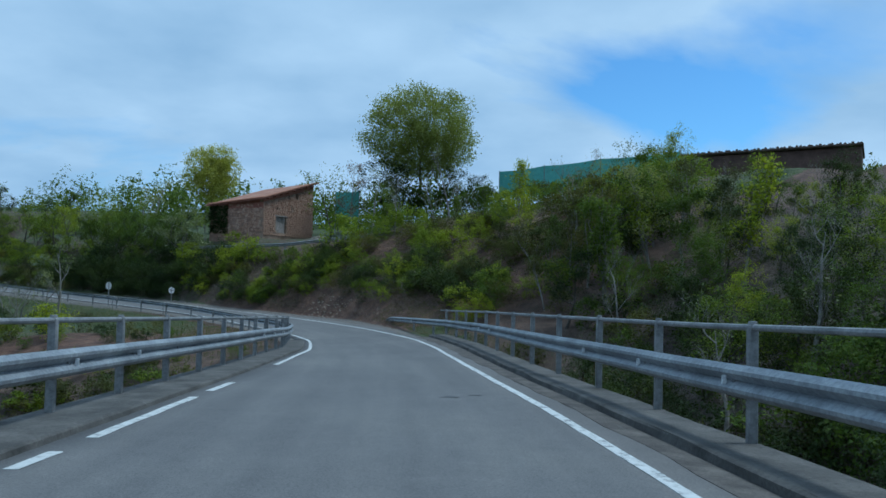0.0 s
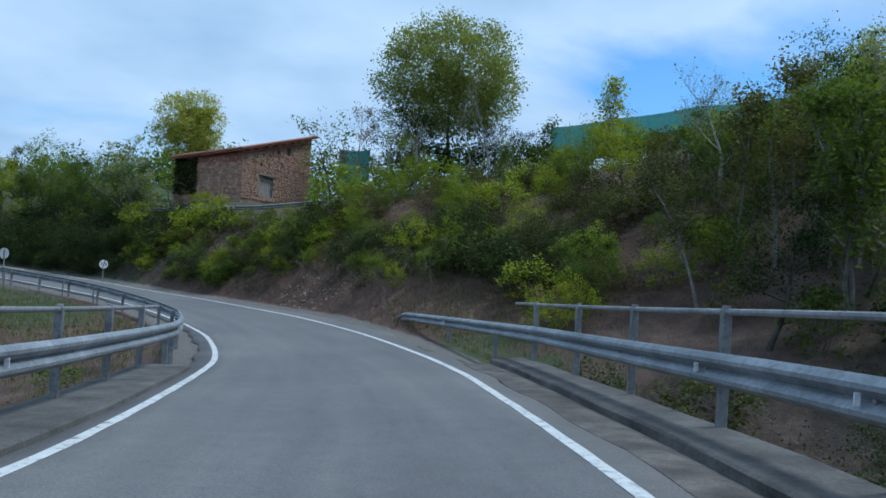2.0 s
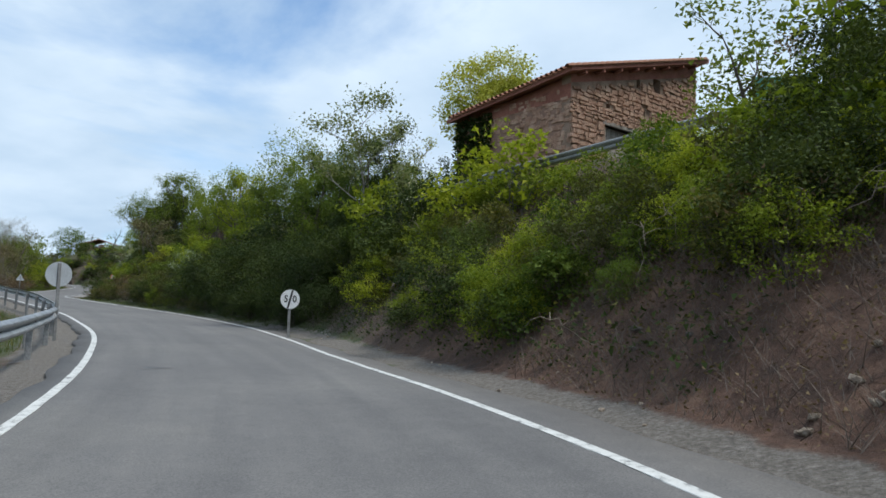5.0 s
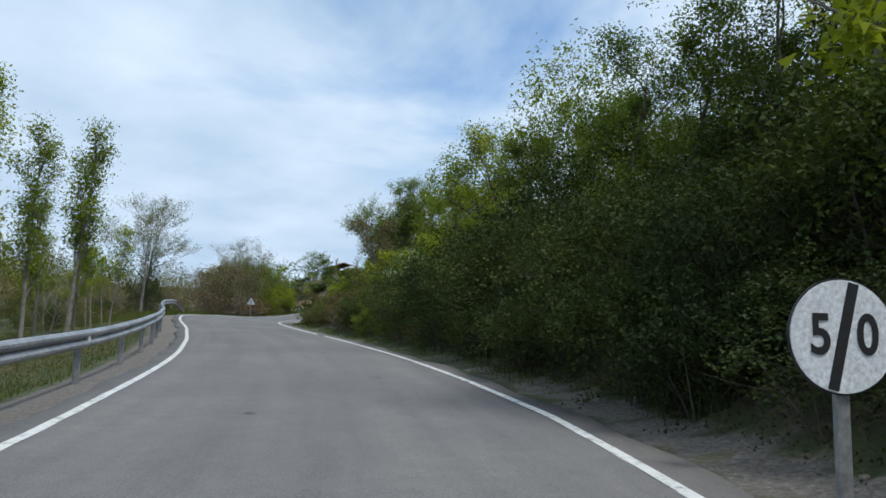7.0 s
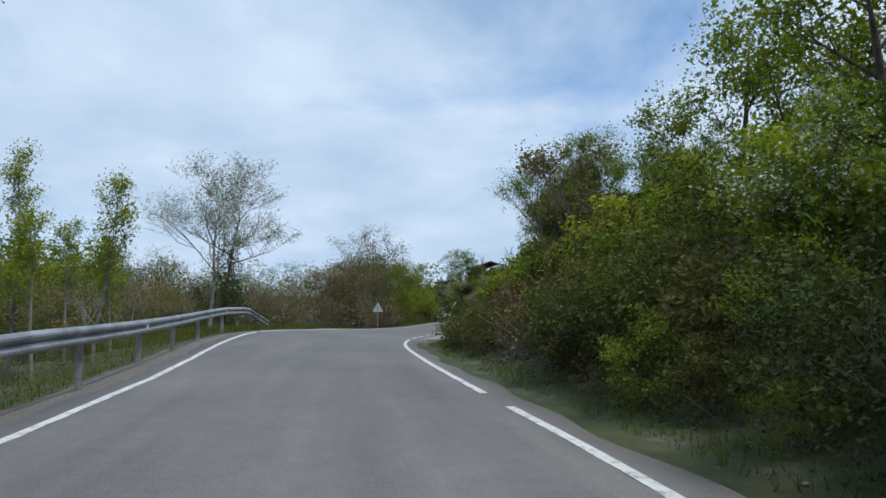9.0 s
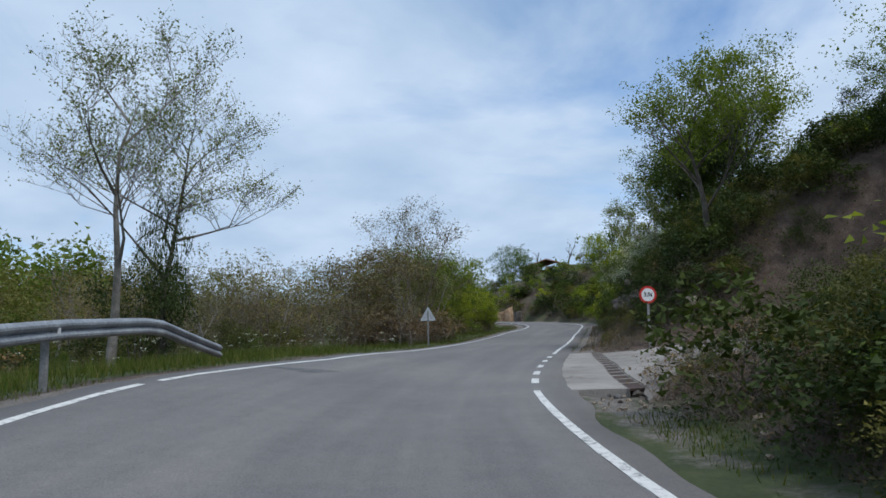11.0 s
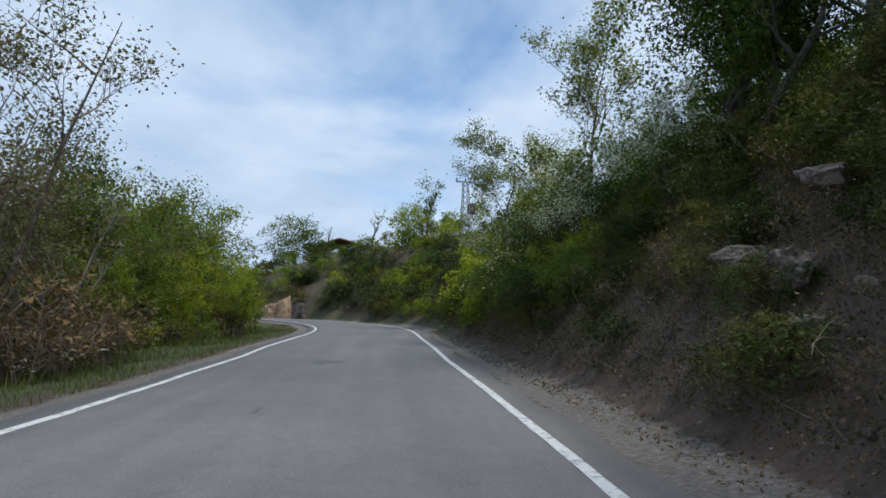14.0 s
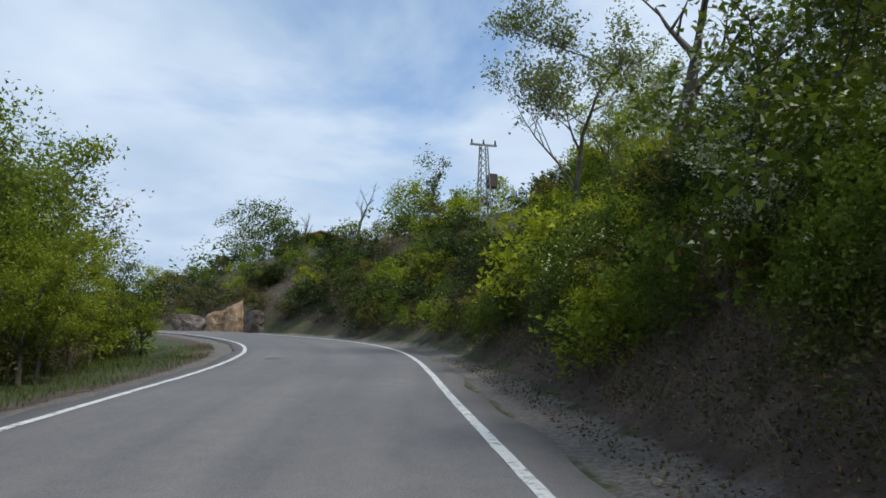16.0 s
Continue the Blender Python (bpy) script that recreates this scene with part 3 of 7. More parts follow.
tagged(road_sheet(), "worn grey asphalt road with fine cracks", "road", kind="structure")


def line_strip(name, line, w, spans):
    for a, b in spans:
        ob = sweep(name, a, b, 0.4, [(-w / 2, 0.001), (-w / 2, 0.006), (w / 2, 0.006), (w / 2, 0.001)], M_PAINT, off=line, wave=0.006)
        tagged(ob, "worn white edge line painted on the asphalt", "road marking", kind="structure")


line_strip("edge_line", right_line, 0.12, [(-30, 34), (34.0, 99.2), (100.7, 121.3), (135, 247)])
line_strip("edge_line", left_line, 0.12, [(5.6, 6.3), (7.0, 10.4), (11.2, 12.6), (17.2, 119), (119.6, 247)])
line_strip("dash_line", right_line, 0.15, [(122.9, 124.0), (125.2, 126.2), (127.7, 128.6), (130.2, 131.0), (132.5, 133.3)])

# kerbs of the bridge
def rail_gap(s):
    return np.interp(s, (-40, 14, 33, 43.5), (1.17, 1.2, 1.5, 2.0))


def kerb_right(s):
    return right_line(s) + np.interp(s, (-40, 14, 34), (0, 0, 0.25))


tagged(sweep("kerb", -32, 33.0, 1.0, [(0.72, -0.1), (0.74, 0.05), (0.77, 0.07), (1.42, 0.06), (1.46, -0.8), (0.74, -0.8)], M_KERB, off=kerb_right, wave=0.022),
       "weathered concrete kerb along the bridge", "kerb", kind="structure")
def gutter_sheet():
    ss = np.arange(-32, 33.0, 0.8)
    verts, faces = [], []
    for s in ss:
        a, b = right_line(s) + 0.5, kerb_right(s) + 0.73
        verts += [at_road(s, a - 0.2, -0.08), at_road(s, a - 0.14 + 0.04 * math.sin(s * 2.1), 0.006), at_road(s, a + (b - a) * 0.6, -0.004), at_road(s, b, -0.03)]
    for a in range(len(ss) - 1):
        for k in range(3):
            faces.append((a * 4 + k, a * 4 + k + 1, a * 4 + k + 5, a * 4 + k + 4))
    return mesh_ob("gutter", verts, faces, M_GUTTER)


M_GUTTER = two_scale("gutter_silt", (0.05, 0.043, 0.037), (0.095, 0.082, 0.072), (0.17, 0.15, 0.13), 2.4, 34, 0.95)
tagged(gutter_sheet(),
       "silted brown gutter strip beside the kerb", "gutter", kind="structure")
tagged(sweep("kerb", -32, 32.5, 1.0, [(-0.22, -0.1), (-0.26, 0.05), (-0.3, 0.065), (-1.15, 0.07), (-1.17, -0.8), (-0.25, -0.8)], M_KERB, off=left_line, wave=0.012),
       "low concrete edge slab along the bridge", "kerb", kind="structure")

# ---- guardrails ----
W_BEAM = [(0.0, 0.155), (0.035, 0.14), (0.078, 0.105), (0.082, 0.07), (0.03, 0.02), (0.0, 0.0), (0.03, -0.02), (0.082, -0.07), (0.078, -0.105), (0.035, -0.14), (0.0, -0.155)]


def beam_profile(side, height):
    out = [(side * -o, height + h) for o, h in W_BEAM]
    return out + [(side * (-o + 0.012), height + h) for o, h in W_BEAM[::-1]]


def beam_sweep(s0, s1, profile, off, drop, parent):
    """The corrugated beam; drop(s) lowers it towards its end."""
    ss = np.linspace(s0, s1, int((s1 - s0) / 0.6) + 2)
    verts, faces, n = [], [], len(profile)
    for s in ss:
        for o, h in profile:
            verts.append(at_road(s, off(s) + o, h + drop(s)))
    for a in range(len(ss) - 1):
        for k in range(n):
            j = (k + 1) % n
            faces.append((a * n + k, a * n + j, (a + 1) * n + j, (a + 1) * n + k))
    faces += [tuple(range(n)), tuple(range((len(ss) - 1) * n, len(ss) * n))[::-1]]
    mesh_ob("beam", verts, faces, M_STEEL, parent, "corrugated galvanised steel beam")


def rail_post(s, o, base, top, parent, tall):
    bm = bmesh.new()
    h = heading(s)
    p = at_road(s, o, base)
    if tall:
        box(bm, pose(*p, 0, 0, h), 0.1, 0.07, top - base, 0.012)
        q = at_road(s, o, top)
        rod(bm, q + Vector((0, 0, -0.05)), q + Vector((0, 0, 0.03)), 0.05, 0.038, 10)
    else:
        box(bm, pose(*p, 0, 0, h), 0.11, 0.06, top - base, 0.008)
    return part("post", bm, M_POST, parent)


def guardrail(label, side, line, gap, s0, s1, height, post_step, tall_to=None, hand=None, end=None, top=1.12, lift=lambda s: 0.0):
    root = empty("guardrail")
    level = height
    beam_o = lambda s: line(s) + side * gap(s)
    drop = (lambda s: lift(s) + np.interp(s, (end, s1), (0, -level + 0.02))) if end else lift
    beam_sweep(s0, s1, beam_profile(side, height), beam_o, drop, root)
    s = s0 + 0.6
    while s < (end or s1):
        height = level + float(lift(s))
        tall = tall_to is not None and s < tall_to
        rail_post(s, beam_o(s) + side * (0.16 if tall else 0.07), -0.7 if tall else -1.2, top if tall else height + 0.08, root, tall)
        bm = bmesh.new()
        box(bm, pose(*at_road(s, beam_o(s) + side * 0.035, height - 0.07), 0, 0, heading(s)), 0.075, 0.09, 0.14)
        part("spacer", bm, M_POST, root)
        bm = bmesh.new()
        q = at_road(s, beam_o(s) - side * 0.006, height)
        rod(bm, q, at_road(s, beam_o(s) - side * 0.03, height), 0.022, 0.018, 6)
        part("bolt", bm, M_POST, root)
        if tall or round(s * 7) % 3 == 0:
            bm = bmesh.new()
            p = at_road(s + 0.1, beam_o(s) - side * 0.07, height - 0.045)
            box(bm, pose(*p, 0, 0, heading(s)), 0.05, 0.012, 0.09, 0.004)
            if round(s * 5) % 2:
                part("reflector", bm, M_WHITE, root, "small white reflector plate")
            else:
                bm.free()
        s += post_step if tall else 4.0
    if hand:
        a, b = hand
        prof = [(side * 0.16 + 0.032 * math.cos(q), top - 0.03 + 0.032 * math.sin(q)) for q in np.linspace(0, 2 * math.pi, 9)[:-1]]
        sweep("handrail", a, b, 1.0, prof, M_POST, root, "tubular steel top rail", off=beam_o)
    return tagged(root, label, "guardrail")


guardrail("galvanised steel guardrail with tubular handrail on the bridge edge", 1, right_line, rail_gap, -28.87, 45.2, 0.64, 2.33, 33.9, (-28.5, 33.6), end=43.3, top=1.2, lift=lambda s: np.interp(s, (0, 20, 32, 37, 43), (0.02, 0.02, -0.03, -0.12, -0.26)))
guardrail("long galvanised guardrail with handrail posts curving along the road", -1, left_line, lambda s: 0.8, -29.45, 34, 0.62, 1.95, 33.5, (-29, 33))
guardrail("galvanised steel guardrail along the grassy verge", -1, left_line, lambda s: np.interp(s, (34, 60, 90, 100, 110, 116, 121.9, 124.6), (0.8, 1.0, 0.97, 1.0, 1.02, 1.12, 1.36, 1.6)), 34.05, 124.5, 0.62, 4.0, end=121.9, lift=lambda s: np.interp(s, (84, 93, 101, 106, 113, 118, 121.9), (0, 0.09, 0.13, 0.08, 0.05, 0.08, 0.135)))


# ---- plants ----
def tube(verts, faces, pts, radii, sides):
    base = len(verts)
    for k, (p, r) in enumerate(zip(pts, radii)):
        d = (pts[min(k + 1, len(pts) - 1)] - pts[max(k - 1, 0)]).normalized()
        u = d.cross(Vector((0.31, 0.92, 0.2))).normalized()
        v = d.cross(u)
        for q in range(sides):
            a = 2 * math.pi * q / sides
            verts.append(p + (u * math.cos(a) + v * math.sin(a)) * r)
    for k in range(len(pts) - 1):
        for q in range(sides):
            j = (q + 1) % sides
            faces.append((base + k * sides + q, base + k * sides + j, base + (k + 1) * sides + j, base + (k + 1) * sides + q))


def grow(rng, height, spread, stems=1, levels=3, kids=4, lean=0.15, rise=0.35, clear=0.25, r0=None, droop=0.0):
    """Wood of a plant with its base at the origin, and the tips where leaves sit."""
    verts, faces, tips = [], [], []
    r0 = r0 or height * 0.02

    def limb(p, d, length, r, level):
        n = (3 if stems > 1 else 5) if level == 0 else (3 if level == 1 else 2)
        pts, q = [p.copy()], p.copy()
        for k in range(n):
            w = (0.2 if level else 0.14) if level or stems > 1 else 0.14 * min(1.0, lean / 0.15)
            d = (d + Vector((rng.gauss(0, w), rng.gauss(0, w), rng.gauss(0, 0.08) + (rise * 0.12 if level else 0) - droop * level * 0.12))).normalized()
            q = q + d * length / n
            pts.append(q.copy())
        end = 0.1 if level == 0 else 0.2
        tube(verts, faces, pts, [r * (1 - (1 - end) * k / n) for k in range(n + 1)], (4 if stems > 1 else 6) if level == 0 else 3)
        if level >= levels:
            tips.extend(pts[1:])
            return
        if level == levels - 1:
            tips.append(pts[-1])
        m = kids + (1 if rng.random() < 0.4 else 0)
        for k in range(m):
            u = clear + (1 - clear) * (k + rng.random() * 0.7) / m if level == 0 else 0.35 + 0.65 * (k + rng.random()) / m
            u = min(u, 0.999)
            i = min(int(u * n), n - 1)
            s = pts[i].lerp(pts[i + 1], u * n - i)
            az = rng.random() * 6.283 if level else 2.4 * k + rng.random()
            out = Vector((math.cos(az), math.sin(az), rise + rng.gauss(0, 0.2)))
            nd = (d * (0.55 if level else 0.25) + out * 0.8).normalized()
            ln = (spread * (1.15 - 0.55 * u) if level == 0 else length * 0.58) * rng.uniform(0.75, 1.15)
            limb(s, nd, ln, max(r * 0.5 * (1 - 0.4 * u), 0.007), level + 1)

    for k in range(stems):
        az = 6.283 * k / stems + rng.random()
        tilt = lean * (1 + 1.6 * (stems > 1)) * rng.uniform(0.4, 1.2)
        limb(Vector((math.cos(az), math.sin(az), 0)) * 0.12 * (stems > 1), Vector((math.cos(az) * tilt, math.sin(az) * tilt, 1)).normalized(), height * rng.uniform(0.8, 1.0) * (0.82 if stems == 1 else 0.75), r0 / math.sqrt(stems), 0)
    return verts, faces, tips


def dome(seed, n, rx, rz, cz, lump=0.3, hollow=0.45, low=-1.0):
    """Centres of leaf clusters in a lumpy round crown."""
    g = np.random.default_rng(seed)
    d = g.normal(0, 1, (3 * n, 3))
    d /= np.linalg.norm(d, axis=1)[:, None]
    d = d[d[:, 2] > low][:n]
    k = g.normal(0, 1, (5, 3)) * 2.6
    f = sum(np.sin(d @ k[i] + i * 1.9) for i in range(5)) / 5
    r = (hollow + (1 - hollow) * g.random(len(d)) ** 0.6) * (1 + lump * f)
    return d * r[:, None] * np.array((rx, rx, rz)) + np.array((0, 0, cz))


def shoots(seed, rx, rz, cz, count=12):
    """Leaf clusters along shoots that stick out of a bush."""
    g = np.random.default_rng(seed + 900)
    out = []
    for _ in range(count):
        d = g.normal(0, 1, 3)
        d[2] = abs(d[2]) * 0.8 + 0.1
        d /= np.linalg.norm(d)
        base = d * np.array((rx, rx, rz)) * 0.75 + np.array((0, 0, cz))
        way = d + np.array((0, 0, 0.5)) + g.normal(0, 0.25, 3)
        way /= np.linalg.norm(way)
        for k in range(5):
            out.append(base + way * k * 0.13 - np.array((0, 0, 0.012 * k * k)))
    return np.array(out)


def flat_mesh(name, v, sides, material):
    n = len(v) // sides
    me = bpy.data.meshes.new(name)
    me.vertices.add(sides * n)
    me.vertices.foreach_set("co", np.ascontiguousarray(v, dtype=np.float64).ravel())
    me.loops.add(sides * n)
    me.loops.foreach_set("vertex_index", np.arange(sides * n))
    me.polygons.add(n)
    me.polygons.foreach_set("loop_start", np.arange(0, sides * n, sides))
    me.polygons.foreach_set("loop_total", np.full(n, sides))
    me.update()
    me.materials.append(material)
    return me


def leaves(g, c, size, long=1.7, tri=False, down=-0.3):
    """Leaf faces round the centres c."""
    n = len(c)
    a = g.normal(0, 1, (n, 3)) * np.array((1, 1, 0.7)) + np.array((0, 0, down))
    a /= np.linalg.norm(a, axis=1)[:, None]
    b = np.cross(a, g.normal(0, 1, (n, 3)) + np.array((0, 0, 1.9)))
    b /= np.linalg.norm(b, axis=1)[:, None] + 1e-9
    s = size * g.uniform(0.55, 1.4, n)[:, None]
    a, b = a * s * long / 2, b * s / 2
    if tri:
        return np.stack([c - a, c + b + a * 0.4, c - b + a * 0.6], 1).reshape(-1, 3)
    return np.stack([c - a, c + b * 0.9 - a * 0.1, c + a, c - b * 0.9 - a * 0.1], 1).reshape(-1, 3)


def leaf_mesh(name, seed, tips, per, sigma, size, material, long=1.7, keep=1.0, tri=False):
    g = np.random.default_rng(seed)
    c = np.array([tuple(t) for t in tips])
    if keep < 1:
        c = c[g.random(len(c)) < keep]
    c = np.repeat(c, per, 0)
    c = c + g.normal(0, 1, c.shape) * np.array((sigma, sigma, sigma * 0.8))
    return flat_mesh(name, leaves(g, c, size, long, tri), 3 if tri else 4, material)


def plant(name, seed, label, category, height, spread, leaf, per=10, sigma=0.25, size=0.12, bark=None, keep=1.0, extra=None, group="", crown=None, tri=False, wood="trunk", long=1.7, **kw):
    """A plant built at the origin; copies of it are set out later."""
    v, f, tips = grow(random.Random(seed), height, spread, **kw)
    root = empty(name)
    mesh_ob(wood, v, f, bark or M_BARK, root, smooth=True)
    if crown is not None:
        tips = list(dome(seed, *crown)) + (tips if kw.get("levels", 3) > 1 else list(shoots(seed, *crown[1:4])))
    if leaf is not None:
        c = new("crown", leaf_mesh("crown", seed, tips, per, sigma, size, leaf, keep=keep, tri=tri, long=long))
        c.parent = root
    if extra:
        c = new("blossom", leaf_mesh("blossom", seed + 7, tips, extra[1], extra[2], extra[3], extra[0], long=1.0, keep=extra[4], tri=True))
        c.parent = root
        c["label"] = "sprays of small white blossom"
    return tagged(root, label, category, group)


PLACED = set()


def put(proto, x, y, scale=1.0, turn=None, rng=random, sink=0.1, squash=1.0, z=None):
    """Sets the plant out at x, y on the ground; the first time the built one itself moves there."""
    m = Matrix.Translation((x, y, (ground_z(x, y) if z is None else z) - sink)) @ Matrix.Rotation(rng.random() * 6.283 if turn is None else turn, 4, "Z") @ Matrix.Diagonal((scale, scale, scale * squash, 1))
    if proto.name not in PLACED:
        PLACED.add(proto.name)
        proto.matrix_basis = m
        return proto
    return copy_thing(proto, m)


def shrub_kind(name, seed, label, leaf, count, near=False, group="", h=2.2, r=1.25, extra=None, per=None, size=None):
    out = []
    for k in range(count):
        n, p, sz, sg = (110, 19, 0.066, 0.13) if near else (72, 9, 0.105, 0.15)
        out.append(plant(name, seed + k, label, "shrub", h, r, leaf, per or p, sg, size or sz, group=group, tri=True, wood="stem",
                         crown=(n, r, h * 0.55, h * 0.5, 0.6, 0.4, -0.9), stems=5, levels=1, kids=3, clear=0.2, extra=extra))
    return out


SHRUBS = {
    "spring": shrub_kind("spring_shrub", 11, "bright yellow-green leafy shrub on the road bank", M_LEAF_SPRING, 3, group="spring shrubs"),
    "green": shrub_kind("leafy_shrub", 31, "dense mid-green leafy shrub on the road bank", M_LEAF_GREEN, 3, group="leafy shrubs"),
    "dark": shrub_kind("evergreen_shrub", 51, "dark green evergreen shrub growing thickly on the bank", M_LEAF_DARK, 2, group="evergreen shrubs"),
    "olive": shrub_kind("straggly_shrub", 61, "olive-green straggly shrub on the slope", M_LEAF_OLIVE, 3, group="straggly shrubs", per=9),
    "n_green": shrub_kind("leafy_hedge_bush", 231, "fine-leaved green bush hanging over the verge", M_LEAF_GREEN, 2, True, group="verge bushes", h=2.4, r=1.3, per=26, size=0.052),
    "n_dark": shrub_kind("dark_hedge_bush", 241, "dark fine-leaved bush hanging over the verge", M_LEAF_DARK, 2, True, group="verge bushes", h=2.4, r=1.3, per=24, size=0.05),
    "n_olive": shrub_kind("olive_hedge_bush", 251, "olive fine-leaved bush beside the verge", M_LEAF_OLIVE, 1, True, group="verge bushes", h=2.4, r=1.3),
    "n_spring": shrub_kind("spring_hedge_bush", 261, "yellow-green fine-leaved bush beside the verge", M_LEAF_SPRING, 1, True, group="verge bushes", h=2.4, r=1.3),
    "dry": [plant("dry_shrub", 71 + k, "leafless brown shrub with tangled twigs", "shrub", 2.0, 0.95, M_LEAF_DRY, 2, 0.2, 0.07, bark=M_TWIG, stems=6, levels=2, kids=3, clear=0.1, r0=0.03, group="dry shrubs", tri=True, wood="stem") for k in range(2)],
    "white": shrub_kind("blossom_shrub", 81, "flowering shrub with sprays of white blossom", M_LEAF_GREEN, 2, group="blossom shrubs", per=12, size=0.09, extra=(M_BLOSSOM, 9, 0.13, 0.07, 0.5)),
}
TREES = {
    "green": [plant("leafy_tree", 101 + k, "young broadleaf tree with fresh green leaves", "tree", 6.5, 1.9, M_LEAF_GREEN, 15, 0.17, 0.075, levels=3, kids=4, clear=0.25, group="leafy trees", tri=True, crown=(120, 1.7, 2.3, 4.2, 0.35)) for k in range(2)],
    "spring": [plant("spring_tree", 111 + k, "young broadleaf tree with yellow-green spring leaves", "tree", 6.0, 1.6, M_LEAF_SPRING, 15, 0.17, 0.072, levels=3, kids=4, clear=0.2, group="spring trees", tri=True, crown=(100, 1.5, 2.2, 3.8, 0.35)) for k in range(2)],
    "dark": [plant("evergreen_tree", 121, "dark green broadleaf tree on the slope", "tree", 6.5, 1.9, M_LEAF_DARK, 16, 0.17, 0.078, levels=3, kids=4, clear=0.2, group="evergreen trees", tri=True, crown=(140, 1.8, 2.5, 3.8, 0.35))],
    "pale": [plant("pale_tree", 131 + k, "slender tree with thin pale spring leaves", "tree", 8.0, 2.2, M_LEAF_PALE, 3, 0.22, 0.11, bark=M_BARK_PALE, levels=3, kids=4, clear=0.25, group="pale trees", rise=0.6, tri=True) for k in range(2)],
    "bare": [plant("bare_tree", 141 + k, "nearly bare tree with fine upright twigs", "tree", 7.0, 1.8, M_LEAF_PALE, 1, 0.2, 0.08, bark=M_BARK_PALE, levels=3, kids=5, clear=0.2, rise=0.9, keep=0.6, r0=0.1, group="bare trees", tri=True) for k in range(2)],
    "willow": [plant("willow_tree", 151 + k, "brownish willow with drooping thin foliage", "tree", 6.5, 2.3, M_LEAF_WILLOW, 5, 0.2, 0.08, bark=M_TWIG, stems=4, levels=2, kids=6, clear=0.15, droop=0.5, r0=0.1, group="brown willows", tri=True, wood="stem") for k in range(2)],
}

# ---- set out the plants ----
rng = random.Random(7)


def kept_clear(x, y):
    """The house with its forecourt, and the drive."""
    u = (x + 19.6) * 0.407 + (y - 76.8) * 0.914
    v = (x + 19.6) * -0.914 + (y - 76.8) * 0.407
    if -1.8 < u < 12 and -5.0 < v < 11:
        return True
    s, o = stations(np.array([x]), np.array([y]))
    return 119.5 < s[0] < 135 and 0 < o[0] < 12.5


def scatter(s0, s1, d0, d1, count, kinds, lo, hi, side=1, squash=1.0):
    """Sets plants out along a stretch of road, between d0 and d1 metres outside its edge line."""
    for _ in range(count):
        s, d = rng.uniform(s0, s1), rng.uniform(d0, d1)
        kind, size, sq, pick = rng.choice(kinds), rng.uniform(lo, hi), squash * rng.uniform(0.85, 1.15), rng.random()
        o = right_line(s) + d if side > 0 else left_line(s) - d
        p = at_road(s, o)
        # a place on the inside of a bend may lie nearer to another stretch
        s2, o2 = stations(np.array([p.x]), np.array([p.y]))
        if (o2[0] - right_line(s2[0]) if side > 0 else left_line(s2[0]) - o2[0]) < d0 * 0.9 or kept_clear(p.x, p.y):
            continue
        # bare shrubs cannot be told apart farther off
        if kind == "dry" and d > 8.0:
            continue
        pool = TREES[kind[2:]] if kind.startswith("t_") else SHRUBS[kind]
        put(pool[int(pick * len(pool))], p.x, p.y, size, rng=rng, squash=sq)


# across the ravine, right of the bridge
scatter(-14, 34, 2.8, 8.0, 52, ["n_olive", "n_dark", "dry", "olive", "dry", "n_dark"], 0.6, 1.1)
scatter(-14, 38, 7.0, 13.0, 44, ["t_green", "t_dark", "green", "olive", "t_bare", "dark", "dry"], 0.7, 1.0)
scatter(-14, 40, 11.0, 20.0, 46, ["t_green", "t_dark", "t_spring", "green", "dark", "olive"], 0.55, 0.8)
scatter(-10, 40, 18.0, 34.0, 26, ["dark", "green", "olive", "t_green"], 0.55, 0.75)
scatter(22, 40, 14.0, 21.0, 18, ["t_dark", "t_green", "t_bare", "t_spring"], 0.65, 0.85)
scatter(38, 46, 16.0, 24.0, 10, ["t_green", "t_spring"], 0.8, 1.1)
scatter(-8, 30, 4.5, 11.0, 46, ["dark", "n_dark", "olive", "t_dark", "green"], 0.7, 1.0)
scatter(-4, 34, 9.0, 19.0, 40, ["t_green", "t_dark", "green", "t_green", "olive"], 0.55, 0.8)
# red bank past the bridge
scatter(46, 62, 3.0, 6.2, 34, ["n_dark", "n_green", "n_olive", "n_dark", "n_spring"], 0.5, 0.85)
scatter(37, 50, 4.2, 8.5, 26, ["n_dark", "n_spring", "dry", "dark", "n_green"], 0.7, 1.1)
scatter(37, 47, 5.0, 9.0, 14, ["olive", "dry", "dark", "green", "spring"], 0.6, 1.0)
scatter(43, 60, 2.6, 7.0, 34, ["dry", "n_olive", "dry", "dry", "n_dark"], 0.4, 0.75)
scatter(38, 60, 7.0, 13.0, 56, ["n_spring", "n_green", "n_olive", "dry", "olive", "n_spring", "dry"], 0.75, 1.2)
scatter(36, 58, 12.0, 24.0, 66, ["green", "olive", "dry", "dark", "spring", "t_spring", "t_bare"], 0.8, 1.25)
scatter(42, 60, 4.6, 7.4, 16, ["n_spring", "n_green", "n_olive", "n_dark"], 0.7, 1.0)
# in front of the house, kept low
scatter(57, 76, 2.2, 5.6, 46, ["n_dark", "n_green", "n_spring", "olive", "n_olive", "n_spring"], 0.55, 0.85)
scatter(57, 76, 4.8, 7.6, 40, ["spring", "green", "olive", "spring", "dry"], 0.55, 0.85)
